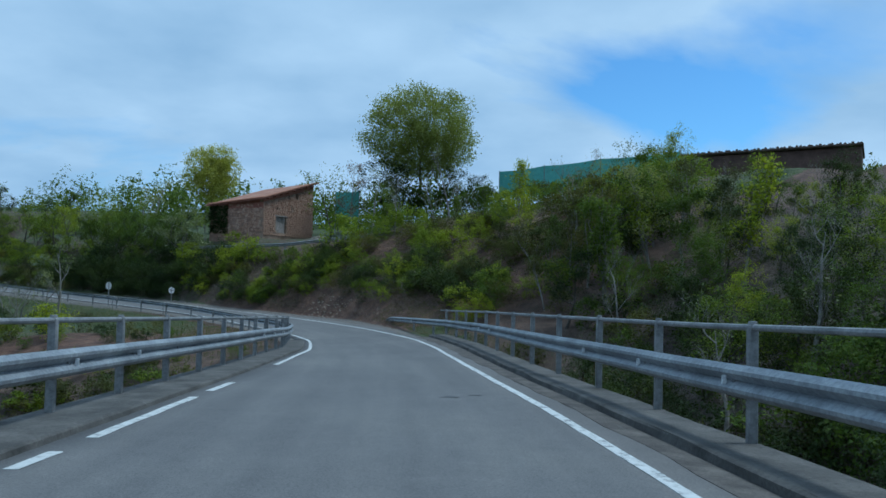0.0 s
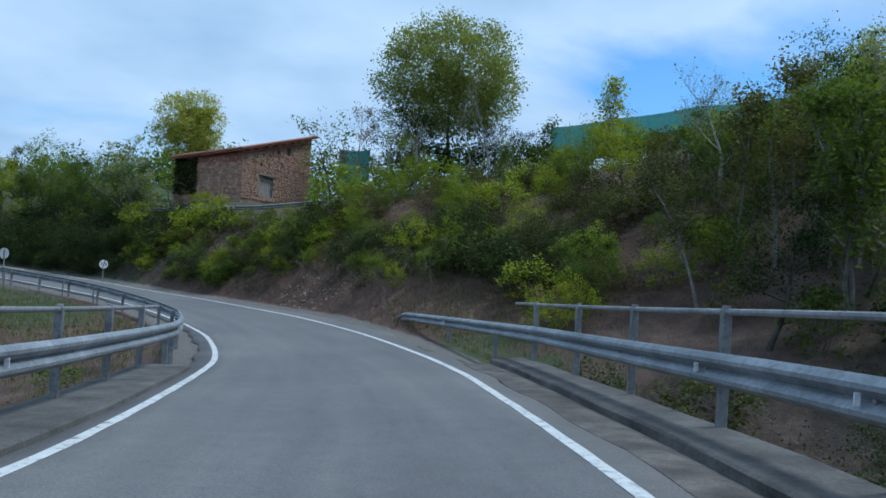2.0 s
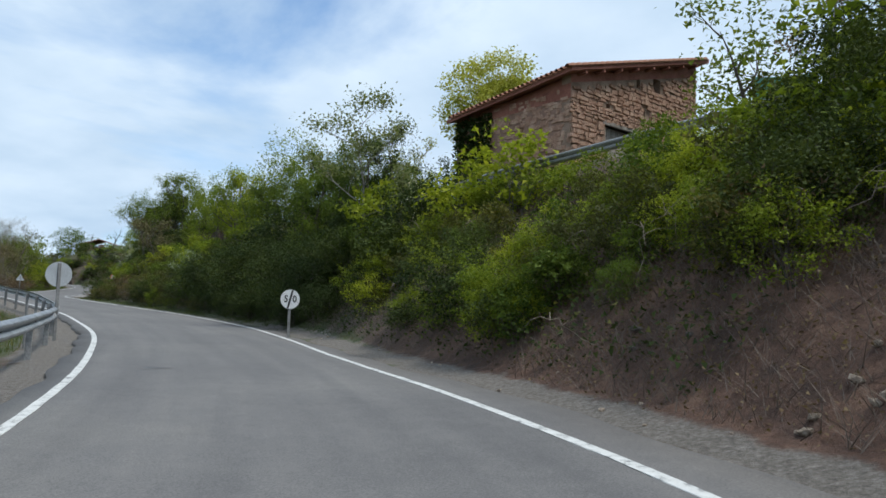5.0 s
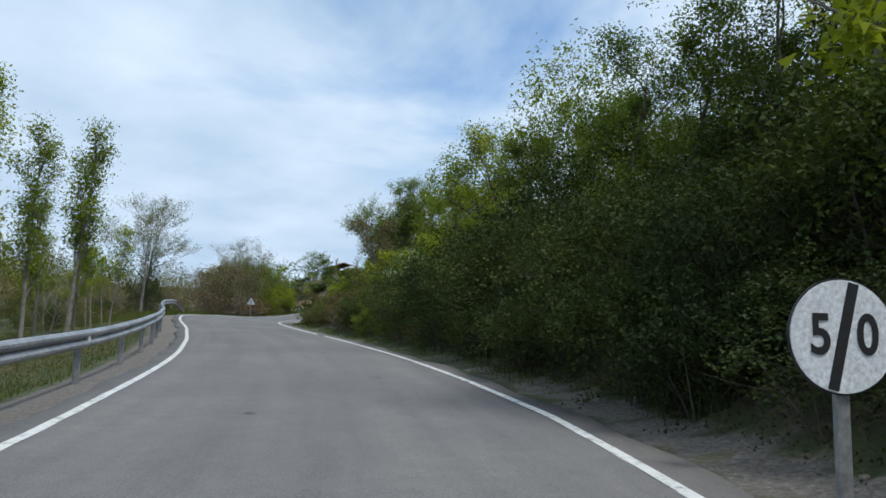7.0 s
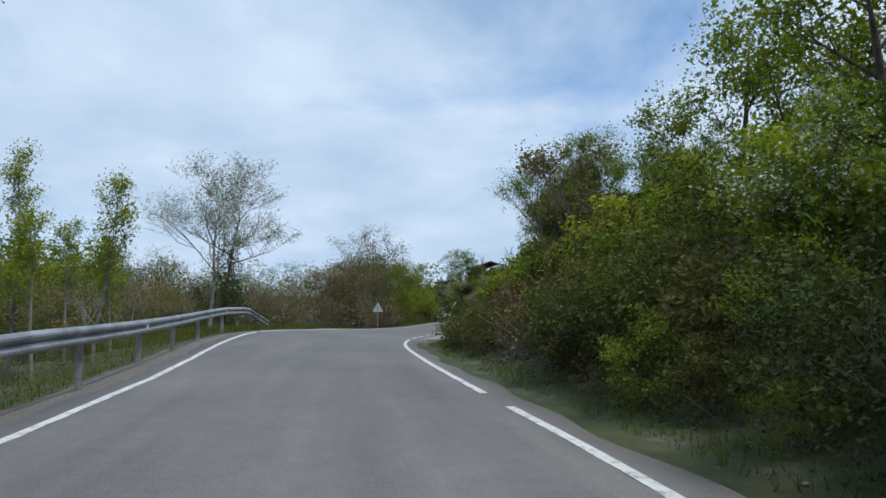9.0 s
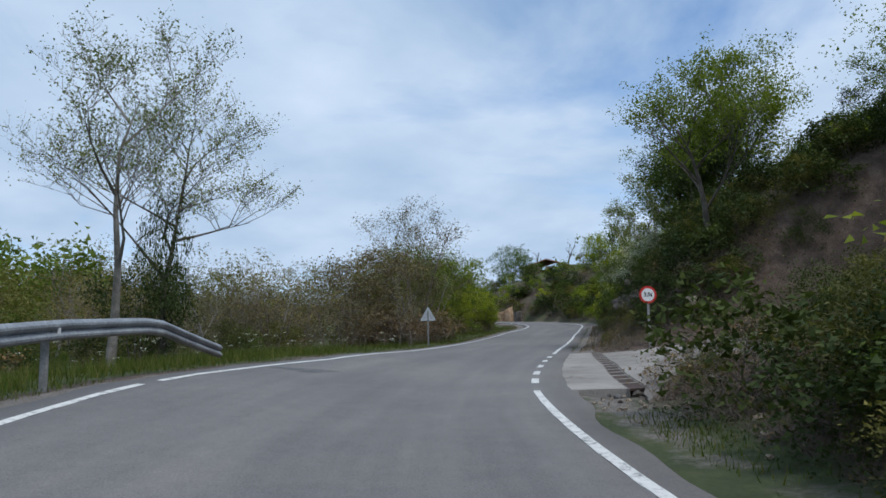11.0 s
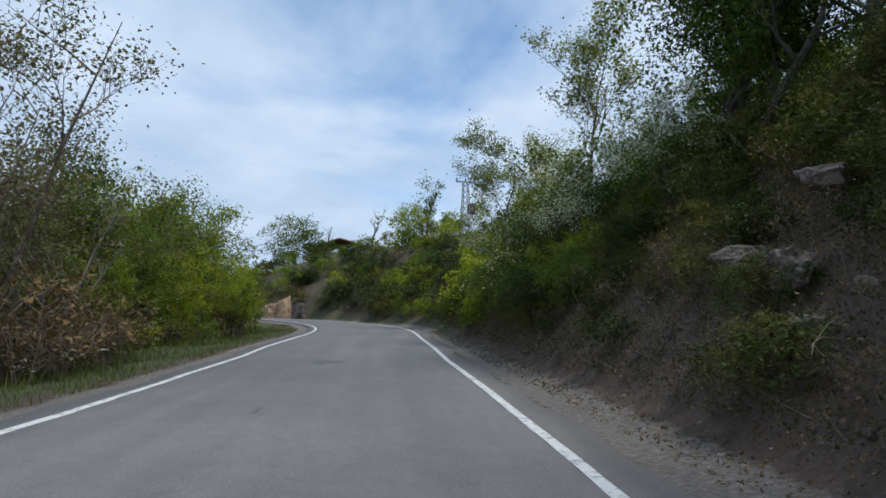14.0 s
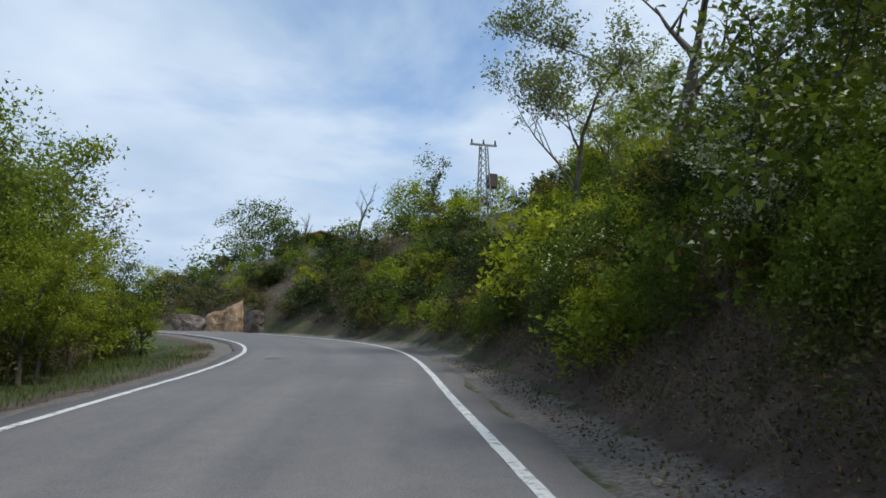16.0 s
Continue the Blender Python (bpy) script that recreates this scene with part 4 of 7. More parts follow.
# long leafy bank
# dark-leaved bushes only: the near bank's deep shade is put into leaf colour
scatter(74, 91, 1.35, 2.3, 36, ["n_dark"], 0.5, 0.8)
scatter(90, 101, 1.4, 2.4, 20, ["n_olive", "n_green", "n_dark", "dry"], 0.45, 0.7)
scatter(98, 116, 1.5, 2.4, 22, ["n_olive", "dry", "n_dark", "n_olive"], 0.4, 0.6)
# dark leaves again carry the shade of this stretch
scatter(75, 93, 1.7, 3.6, 50, ["n_dark"], 0.8, 1.1)
scatter(72, 92, 3.2, 6.0, 36, ["n_dark", "n_green", "n_dark", "dark", "n_green"], 0.9, 1.25)
scatter(92, 102, 1.7, 3.6, 18, ["n_olive", "n_green", "n_dark", "n_dark"], 0.65, 0.95)
scatter(100, 115, 1.7, 3.6, 26, ["n_olive", "n_green", "dry", "dry", "n_olive"], 0.6, 0.9)
scatter(92, 117, 3.4, 7.0, 34, ["spring", "green", "spring", "olive"], 0.7, 1.05)
scatter(76, 94, 6.5, 13.0, 34, ["t_green", "spring", "green", "white", "t_dark"], 0.75, 1.05)
scatter(92, 118, 7.0, 16.0, 30, ["green", "olive", "spring", "t_spring", "dark"], 0.7, 1.0)
scatter(110, 119.5, 1.8, 5.0, 16, ["dry", "n_olive", "dark", "dry"], 0.5, 0.8)
# rocky bank past the drive
scatter(134.5, 149, 4.6, 9.0, 64, ["n_dark", "dry", "olive", "dry", "dark", "n_olive"], 0.3, 0.6)
scatter(134.8, 156, 3.2, 6.5, 34, ["n_dark", "dry", "n_olive", "dark"], 0.45, 0.75)
scatter(134.5, 154, 2.6, 6.0, 44, ["dry", "dark", "olive", "dry", "dark"], 0.3, 0.6)
scatter(148, 172, 1.9, 4.0, 30, ["n_dark", "dry", "n_olive", "dry"], 0.4, 0.7)
scatter(152, 168, 2.4, 6.0, 36, ["n_dark", "n_green", "n_dark", "n_green"], 0.65, 0.95)
scatter(164, 215, 1.8, 7.0, 120, ["green", "spring", "olive", "dark", "dry", "olive"], 0.6, 1.0)
scatter(148, 172, 8.5, 18.0, 30, ["dark", "green", "t_dark", "t_green", "spring", "olive"], 0.8, 1.15)
scatter(133, 148, 12.0, 18.0, 16, ["dark", "green", "t_dark", "t_green", "olive"], 0.7, 1.0)
scatter(172, 216, 1.9, 12.0, 130, ["olive", "green", "dark", "spring", "olive", "dry", "dark"], 0.6, 1.05)
scatter(170, 225, 6.5, 20.0, 80, ["dark", "green", "olive", "spring", "dry"], 0.7, 1.15)
scatter(170, 225, 18.0, 34.0, 12, ["dark", "green", "olive"], 0.9, 1.3)
# woods behind
scatter(60, 120, 14.0, 30.0, 28, ["t_green", "t_spring", "t_dark", "t_pale", "green"], 0.8, 1.2)
scatter(130, 175, 16.0, 30.0, 12, ["t_green", "t_dark", "dark"], 0.9, 1.3)
# left of the road
scatter(8, 72, 9.0, 42.0, 130, ["olive", "dark", "dry", "green", "olive", "spring"], 0.45, 0.85, side=-1)
scatter(-12, 38, 2.6, 11.0, 100, ["green", "olive", "spring", "dry", "dark"], 0.35, 0.75, side=-1)
scatter(66, 118, 5.5, 13.0, 66, ["n_dark", "n_olive", "t_bare", "n_olive", "t_pale", "t_bare", "dry"], 0.55, 0.9, side=-1)
scatter(60, 118, 12.0, 30.0, 42, ["n_olive", "t_bare", "t_pale", "dark", "dark", "t_green"], 0.7, 1.0, side=-1)
scatter(132, 156, 5.0, 15.0, 46, ["t_willow", "n_olive", "t_bare", "dry", "t_willow", "t_willow"], 0.7, 0.95, side=-1)
scatter(146, 156, 3.4, 7.0, 20, ["t_willow", "dry", "t_bare", "dry"], 0.6, 0.95, side=-1)
scatter(118, 140, 6.0, 14.0, 46, ["n_olive", "n_green", "n_olive", "t_bare", "n_dark", "dry"], 0.65, 0.95, side=-1)
scatter(116, 150, 12.0, 30.0, 42, ["t_willow", "t_bare", "n_olive", "t_green", "t_willow"], 0.8, 1.05, side=-1)
scatter(157, 186, 2.9, 5.5, 34, ["spring", "green", "olive", "dry", "t_spring"], 0.6, 0.9, side=-1)
scatter(157, 184, 4.4, 8.5, 40, ["t_green", "spring", "t_spring", "t_green", "green"], 0.85, 1.15, side=-1)
scatter(158, 190, 6.0, 13.0, 48, ["t_green", "t_spring", "t_green", "t_willow"], 1.3, 1.6, side=-1)


scatter(60, 200, 32.0, 65.0, 32, ["t_green", "t_willow", "t_dark", "t_spring"], 1.0, 1.5, side=-1)


def tall_tree(*a, x=0, y=0, z=None, turn=0.0, scale=1.0, **kw):
    return put(plant(*a, **kw), x, y, scale, turn, z=z)


tall_tree("tree", 201, "great round broadleaf tree on the hilltop", "tree", 11.0, 4.2, M_LEAF_CROWN, 40, 0.42, 0.165, levels=3, kids=4, clear=0.25, rise=0.5,
          crown=(1100, 7.1, 5.9, 7.5, 0.14, 0.5), tri=True, x=-3.0, y=86.0, z=10.6)
tall_tree("tree", 203, "round pale green tree behind the stone house", "tree", 9.0, 3.0, M_LEAF_CROWN, 32, 0.3, 0.14, levels=3, kids=6, clear=0.25,
          crown=(440, 3.6, 4.1, 5.6, 0.18, 0.5), tri=True, x=-31.3, y=95.0, z=8.3, turn=0.9)
for k, (x, y, z, sc) in enumerate(((-7.6, 83.6, 9.6, 1.0), (-5.6, 81.8, 9.2, 0.8), (1.4, 82.6, 9.6, 0.75), (4.0, 83.6, 9.8, 0.6))):
    tall_tree("evergreen_tree", 420 + k, "broad dark evergreen bush-tree below the great hilltop tree", "tree", 5.5, 2.4, M_LEAF_DARK, 14, 0.26, 0.12, levels=2, kids=6, clear=0.1, crown=(190, 2.9, 2.6, 2.7, 0.35, 0.4), tri=True, x=x, y=y, z=z, scale=sc, turn=k)
tall_tree("tree", 204, "small leafy tree among the bank bushes", "tree", 7.0, 2.2, M_LEAF_SPRING, 10, 0.22, 0.1, levels=3, kids=5, clear=0.25,
          crown=(200, 2.2, 2.8, 5.0, 0.3, 0.5), tri=True, x=-40.0, y=84.0, turn=0.9)
tall_tree("pale_tree", 206, "thin pale-leaved tree growing out of the bank", "tree", 7.5, 2.2, M_LEAF_PALE, 9, 0.2, 0.085, bark=M_BARK_PALE, levels=3, kids=5, clear=0.3, rise=0.6, tri=True, r0=0.07, x=-27.0, y=72.5, scale=1.05)
ivy = dict(bark=M_BARK_PALE, levels=4, kids=5, clear=0.35, rise=0.6, keep=0.8, r0=0.15)
tall_tree("bare_tree", 205, "tall slender tree with sparse new leaves beside the guardrail", "tree", 10.5, 4.2, M_LEAF_PALE, 3, 0.14, 0.062, x=-78.0, y=82.2, scale=0.92, tri=True, **ivy)
tall_tree("bare_tree", 215, "leaning tree with an ivy-covered trunk and sparse leaves", "tree", 9.6, 4.5, M_LEAF_PALE, 3, 0.14, 0.058, tri=True, x=-81.2, y=84.0, turn=3.3, bark=M_BARK, levels=4, kids=6, clear=0.42, rise=0.4, keep=0.8, lean=0.2, r0=0.15, scale=1.0)
put(SHRUBS["n_dark"][0], -81.1, 83.9, 1.1, squash=1.5, rng=rng)
put(SHRUBS["n_dark"][1], -80.9, 83.8, 0.55, squash=4.2, rng=rng)
put(SHRUBS["n_dark"][1], -80.0, 83.0, 1.0, squash=1.25, rng=rng)
tall_tree("willow_tree", 207, "large brownish willow with drooping leaf clusters", "tree", 10.5, 2.6, M_LEAF_WILLOW, 7, 0.22, 0.062, bark=M_TWIG, stems=4, levels=3, kids=5, clear=0.2, droop=0.15, rise=0.6, tri=True, wood="stem", r0=0.16, x=-99.8, y=101.2, scale=1.15)
tall_tree("willow_tree", 209, "broad brownish willow with dry hanging twigs", "tree", 7.5, 2.8, M_LEAF_WILLOW, 3, 0.25, 0.1, bark=M_TWIG, levels=3, kids=7, clear=0.15, droop=0.6, tri=True, x=-97.0, y=97.0, stems=3, wood="stem")
for k, (x, y, h) in enumerate(((-56.5, 71.2, 1.0), (-52.0, 68.5, 0.8), (-60.5, 71.0, 0.62), (-49.0, 66.0, 0.95), (-63.5, 73.5, 0.55))):
    tall_tree("poplar_sapling", 300 + k, "slim upright poplar with fresh green leaves", "tree", 11.0, 1.5, M_LEAF_SPRING, 20, 0.2, 0.068, tri=True, bark=M_BARK_PALE, levels=2, kids=13, clear=0.25, rise=1.2, r0=0.1, lean=0.03, x=x, y=y, scale=h * 1.2, turn=k)
tall_tree("tree", 211, "tall broadleaf tree with open crown above the rocky bank", "tree", 8.0, 3.4, M_LEAF_GREEN, 14, 0.16, 0.075, levels=3, kids=6, clear=0.3, rise=0.6, crown=(80, 3.4, 3.0, 6.0, 0.4, 0.5), tri=True, x=-77.5, y=103.5)
tall_tree("tree", 212, "broadleaf tree with open crown on the bank top", "tree", 7.5, 2.8, M_LEAF_GREEN, 12, 0.18, 0.08, levels=3, kids=6, clear=0.3, rise=0.6, crown=(60, 2.6, 2.6, 5.6, 0.4, 0.5), tri=True, x=-71.0, y=106.0)
tall_tree("pale_tree", 213, "pale-leaved tree with airy crown on the bank", "tree", 7.5, 2.6, M_LEAF_PALE, 3, 0.14, 0.07, bark=M_BARK, levels=4, kids=5, clear=0.2, rise=0.7, r0=0.1, tri=True, x=-95.0, y=118.8, scale=1.15)
tall_tree("pale_tree", 214, "pale-leaved tree with airy round crown on the hillside", "tree", 8.0, 3.0, M_LEAF_PALE, 5, 0.15, 0.07, bark=M_BARK, levels=4, kids=5, clear=0.08, rise=0.5, r0=0.11, tri=True, x=-106.5, y=128.5, scale=1.25)
tall_tree("leafy_tree", 216, "round full green tree on the far bank", "tree", 7.0, 2.6, M_LEAF_GREEN, 20, 0.3, 0.14, levels=2, kids=6, clear=0.2, crown=(330, 3.7, 3.5, 4.6, 0.25, 0.4), tri=True, x=-152.0, y=145.8, z=7.4)
tall_tree("spring_tree", 217, "yellow-green tree on the far hilltop", "tree", 6.0, 2.2, M_LEAF_SPRING, 16, 0.26, 0.13, levels=2, kids=6, clear=0.2, crown=(190, 2.1, 2.5, 2.8, 0.25, 0.4), tri=True, x=-135.5, y=149.0, z=9.8)
tall_tree("poplar_tree", 218, "pointed green poplar on the far hilltop", "tree", 9.0, 1.3, M_LEAF_GREEN, 7, 0.3, 0.16, levels=2, kids=8, clear=0.2, rise=1.0, crown=(120, 1.1, 4.0, 5.4, 0.4, 0.5), tri=True, x=-142.0, y=158.0)
tall_tree("dead_tree", 219, "dead leafless tree with crooked branches", "tree", 5.2, 1.6, None, bark=M_BARK, levels=2, kids=5, clear=0.35, rise=0.9, r0=0.14, x=-137.5, y=145.5, z=9.9, scale=1.05)
tall_tree("dead_tree", 220, "dead leafless tree beside the old building", "tree", 4.6, 1.3, None, bark=M_BARK, levels=2, kids=5, clear=0.35, rise=0.9, r0=0.12, x=-151.5, y=150.0, z=10.6, scale=1.1)
tall_tree("dead_tree", 221, "dark leaning dead trunk above the bank", "tree", 5.0, 1.6, None, bark=M_BARK, levels=2, kids=3, clear=0.5, rise=0.5, r0=0.22, lean=0.4, x=-101.5, y=124.5, scale=1.5)
tall_tree("bare_tree", 222, "thin bare tree beside the stone house", "tree", 11.0, 2.0, M_LEAF_DRY, 2, 0.2, 0.09, bark=M_BARK_PALE, levels=3, kids=6, clear=0.15, rise=0.9, r0=0.09, x=-10.3, y=76.0)
tall_tree("evergreen_tree", 223, "bushy dark green tree beside the stone house", "tree", 6.0, 1.7, M_LEAF_GREEN, 7, 0.24, 0.13, levels=2, kids=5, clear=0.2, crown=(130, 1.8, 2.4, 3.6, 0.45, 0.5), tri=True, x=-12.6, y=79.5, scale=1.35)
for k, (x, y, h) in enumerate(((5.5, 53.5, 0.95), (8.6, 37.0, 1.0), (11.5, 39.0, 0.9), (3.2, 60.0, 0.75), (14.0, 33.0, 0.95), (1.0, 63.0, 0.6))):
    tall_tree("birch_sapling", 320 + k, "slender young tree with light green leaves on the ravine slope", "tree", 7.5, 1.2, M_LEAF_GREEN if k % 2 else M_LEAF_SPRING, 5, 0.22, 0.11, bark=M_BARK_PALE, levels=2, kids=12, clear=0.2, rise=1.1, r0=0.07, x=x, y=y, scale=h, turn=k)
for k, (x, y, s) in enumerate(((-96.4, 116.3, 0.95), (-93.6, 116.0, 1.25), (-95.4, 117.6, 1.2), (-100.5, 119.5, 0.9), (-46.5, 82.0, 0.5), (-98.5, 121.0, 0.9), (-36.0, 76.0, 0.5))):
    put(SHRUBS["white"][k % 2], x, y, s, rng=rng)

# trees on the brow of the leafy bank, and slim ones behind the guardrail
for k, (x, y, sc) in enumerate(((-54.0, 91.3, 1.05), (-51.0, 88.5, 0.95), (-48.0, 87.5, 1.0), (-45.0, 85.5, 0.9), (-57.5, 93.5, 0.9))):
    tall_tree("bank_tree", 340 + k, "leafy tree with loose crown on the brow of the bank", "tree", 6.5, 2.0, (M_LEAF_GREEN, M_LEAF_SPRING)[k % 2], 9, 0.2, 0.095, levels=3, kids=5, clear=0.2, rise=0.6, tri=True, crown=(90, 2.0, 2.2, 4.4, 0.5, 0.5), x=x, y=y, scale=sc, turn=k)
tall_tree("bank_tree", 350, "small tree with bronze young leaves on the bank", "tree", 5.2, 1.7, M_LEAF_WILLOW, 8, 0.2, 0.09, levels=3, kids=5, clear=0.2, rise=0.6, tri=True, x=-59.0, y=89.6, scale=1.05)
tall_tree("bank_tree", 351, "small grey-green tree on the bank", "tree", 5.2, 1.7, M_LEAF_OLIVE, 8, 0.2, 0.09, levels=3, kids=5, clear=0.2, rise=0.6, tri=True, x=-61.0, y=91.0, scale=0.95)
for k, (x, y, h) in enumerate(((-64.7, 75.6, 0.8), (-66.6, 75.0, 0.68), (-69.0, 76.6, 0.62), (-62.4, 74.0, 0.7))):
    tall_tree("poplar_sapling", 360 + k, "slim young tree with tufts of bright green leaves", "tree", 8.0, 1.3, M_LEAF_SPRING, 18, 0.17, 0.07, bark=M_BARK_PALE, levels=2, kids=9, clear=0.4, rise=1.0, r0=0.08, lean=0.06, tri=True, x=x, y=y, scale=h, turn=k)
for k, (x, y, top) in enumerate(((7.4, 41.6, 6.8), (9.6, 40.0, 8.4), (10.5, 44.0, 8.6), (11.5, 39.0, 8.8), (13.5, 40.5, 9.3), (8.6, 37.0, 7.0), (15.0, 38.0, 8.8), (12.6, 42.5, 9.2), (5.8, 40.0, 5.4), (6.6, 43.5, 5.8))):
    tall_tree("ravine_tree", 370 + k, "slender tree with thin grey-green leaves on the ravine edge", "tree", 8.0, 1.5, (M_LEAF_OLIVE, M_LEAF_GREEN, M_LEAF_OLIVE, M_LEAF_PALE)[k % 4], (7, 8, 6, 3)[k % 4], 0.26, 0.09, bark=M_BARK_PALE, levels=3, kids=5, clear=0.2, rise=0.9, r0=0.08, lean=0.12, tri=True, x=x, y=y, scale=(top - ground_z(x, y)) / 8.0, turn=k)
for k in range(16):
    u = k / 15
    x, y = 3.5 + 17.0 * u + rng.uniform(-1, 1), 80.5 - 17.0 * u + rng.uniform(-1, 1)
    put(SHRUBS[("green", "olive", "dark", "spring")[k % 4]][0], x, y, (12.2 + rng.uniform(-0.5, 0.4) - ground_z(x, y)) / 2.5, rng=rng)
for k, (st, d, sc) in enumerate(((84.5, 5.6, 0.95), (87.5, 6.2, 1.0), (90.5, 6.8, 1.0), (93.5, 6.6, 0.9), (81.5, 6.4, 0.9))):
    p = at_road(st, right_line(st) + d)
    tall_tree("bank_tree", 390 + k, "dense green broadleaf tree over the leafy bank", "tree", 6.4, 2.0, M_LEAF_GREEN, 26, 0.17, 0.058, levels=3, kids=5, clear=0.15, rise=0.6, tri=True, crown=(140, 2.0, 2.5, 3.6, 0.4, 0.5), x=p.x, y=p.y, scale=sc, turn=k)
# bright bushes where the bank meets the next bend, and dark trees over it
scatter(161, 175, 2.1, 5.6, 30, ["n_green", "n_spring", "n_green", "spring", "n_olive"], 0.7, 1.05)
for k, (st, d, sc, kind) in enumerate(((163.5, 3.4, 0.9, "n_green"), (166.5, 3.2, 0.85, "n_spring"), (169.5, 4.2, 1.1, "spring"), (172.5, 3.6, 1.1, "spring"), (160.5, 2.9, 0.8, "n_green"), (176, 4.4, 1.2, "spring"), (158.5, 3.0, 0.85, "n_green"), (179, 5, 1.2, "spring"), (168, 6, 1.2, "spring"), (173, 7, 1.3, "spring"))):
    p = at_road(st, right_line(st) + d)
    put(SHRUBS[kind][k % len(SHRUBS[kind])], p.x, p.y, sc, rng=rng)
for k, (st, d, sc) in enumerate(((148.6, 6.9, 0.9), (150.5, 5.6, 1.05), (152.0, 6.6, 1.15), (151.5, 8.6, 1.2), (149.4, 9.0, 1.1), (153.5, 5.6, 1.2), (154.8, 7.4, 1.35), (153.0, 9.6, 1.45), (156.6, 8.6, 1.2), (150.0, 10.2, 1.5))):
    p = at_road(st, right_line(st) + d)
    tall_tree("bank_tree", 380 + k, "dense dark broadleaf tree over the rocky bank", "tree", 6.8, 2.1, (M_LEAF_DARK, M_LEAF_GREEN)[k % 2], 24, 0.17, 0.062, levels=3, kids=5, clear=0.15, rise=0.6, tri=True, crown=(150, 2.1, 2.6, 3.8, 0.4, 0.5), x=p.x, y=p.y, scale=sc, turn=k)
scatter(155, 168, 2.0, 4.2, 34, ["n_green", "n_olive", "n_green", "n_spring", "n_dark"], 0.55, 0.85)
scatter(160, 182, 2.0, 5.0, 26, ["olive", "n_olive", "spring", "dry", "n_green"], 0.6, 0.95)
for k, (x, y, sc) in enumerate(((-96.4, 116.5, 0.95), (-93.6, 116.0, 1.1), (-46.0, 81.5, 0.7))):
    tall_tree("blossom_tree", 400 + k, "small tree with drooping sprays of white blossom", "tree", 4.2, 1.5, M_LEAF_GREEN, 6, 0.16, 0.07, levels=3, kids=4, clear=0.15, rise=0.4, droop=0.3, stems=3, tri=True, wood="stem", extra=(M_BLOSSOM, 10, 0.14, 0.06, 0.5), x=x, y=y, scale=sc, turn=k)
for k, (dx, dy, sc) in enumerate(((-5, -1, 2.2), (-2, -2, 2.5), (1.5, -2, 2.4), (4, -1, 2.1), (-1, 1, 2.5), (6, 0, 1.6))):
    put(SHRUBS["dark" if k % 2 else "green"][0], -3.0 + dx, 86.0 + dy, sc, rng=rng)
for k, (st, d, kind, sc) in enumerate(((120.8, 6.6, "dry", 0.8), (121.5, 7.6, "n_olive", 0.8), (119.6, 5.2, "n_olive", 0.7), (122.5, 8.6, "dark", 0.8), (119.0, 4.0, "n_dark", 0.5), (120.0, 6.2, "n_dark", 0.7), (121.2, 5.2, "n_olive", 0.55), (122.4, 6.0, "n_dark", 0.6), (123.2, 7.2, "n_olive", 0.7), (118.4, 3.2, "n_olive", 0.45), (121.8, 6.6, "n_dark", 0.6), (119.6, 4.4, "n_dark", 0.5))):
    p = at_road(st, right_line(st) + d)
    put(SHRUBS[kind][0], p.x, p.y, sc, rng=rng)

for k, (st, d, kind, sc) in enumerate(((120.6, 2.6, "n_dark", 0.42), (120.9, 3.3, "n_dark", 0.52), (121.0, 4.0, "n_dark", 0.65), (121.2, 4.8, "n_dark", 0.8), (120.2, 2.3, "dry", 0.5), (120.6, 3.0, "dry", 0.75), (121.2, 3.6, "dry", 0.7), (119.6, 2.4, "n_olive", 0.35), (119.4, 4.2, "n_dark", 0.8), (120.4, 5.2, "n_dark", 0.9), (121.6, 6.4, "n_dark", 0.85), (122.4, 7.4, "n_dark", 0.95))):
    p = at_road(st, right_line(st) + d)
    put(SHRUBS[kind][0], p.x, p.y, sc, rng=rng)

# trees standing before the long building
for k, (x, y, top) in enumerate(((12.6, 37.4, 7.6), (14.3, 36.2, 7.0), (15.8, 35.0, 7.3), (17.4, 35.4, 6.9), (19.0, 34.0, 7.4), (20.6, 35.2, 7.6), (22.0, 36.4, 7.9), (10.2, 39.6, 8.5), (8.4, 41.0, 8.3), (11.6, 40.8, 9.3))):
    tall_tree("ravine_tree", 430 + k, "bushy blue-green tree on the slope below the long building", "tree", 8.0, 1.7, (M_LEAF_GREEN, M_LEAF_DARK, M_LEAF_OLIVE)[k % 3], 12, 0.22, 0.085, bark=M_BARK_PALE, levels=3, kids=5, clear=0.15, rise=0.7, r0=0.09, tri=True, crown=(90, 1.8, 3.0, 4.4, 0.4, 0.4), x=x, y=y, scale=(top - ground_z(x, y)) / 7.8, turn=k)

# broad bright bushes on the slope below the house and beside it
for k, (x, y, z, sc) in enumerate(((-21.0, 69.3, None, 1.3), (-18.6, 68.3, None, 1.15), (-6.5, 66.0, None, 1.7), (-3.2, 65.0, None, 1.6), (-9.0, 62.5, None, 1.4), (-1.0, 58.0, None, 1.3), (0.8, 54.5, None, 1.2), (-25.5, 72.0, None, 1.2))):
    put(SHRUBS["spring"][k % 3], x, y, sc, rng=rng)


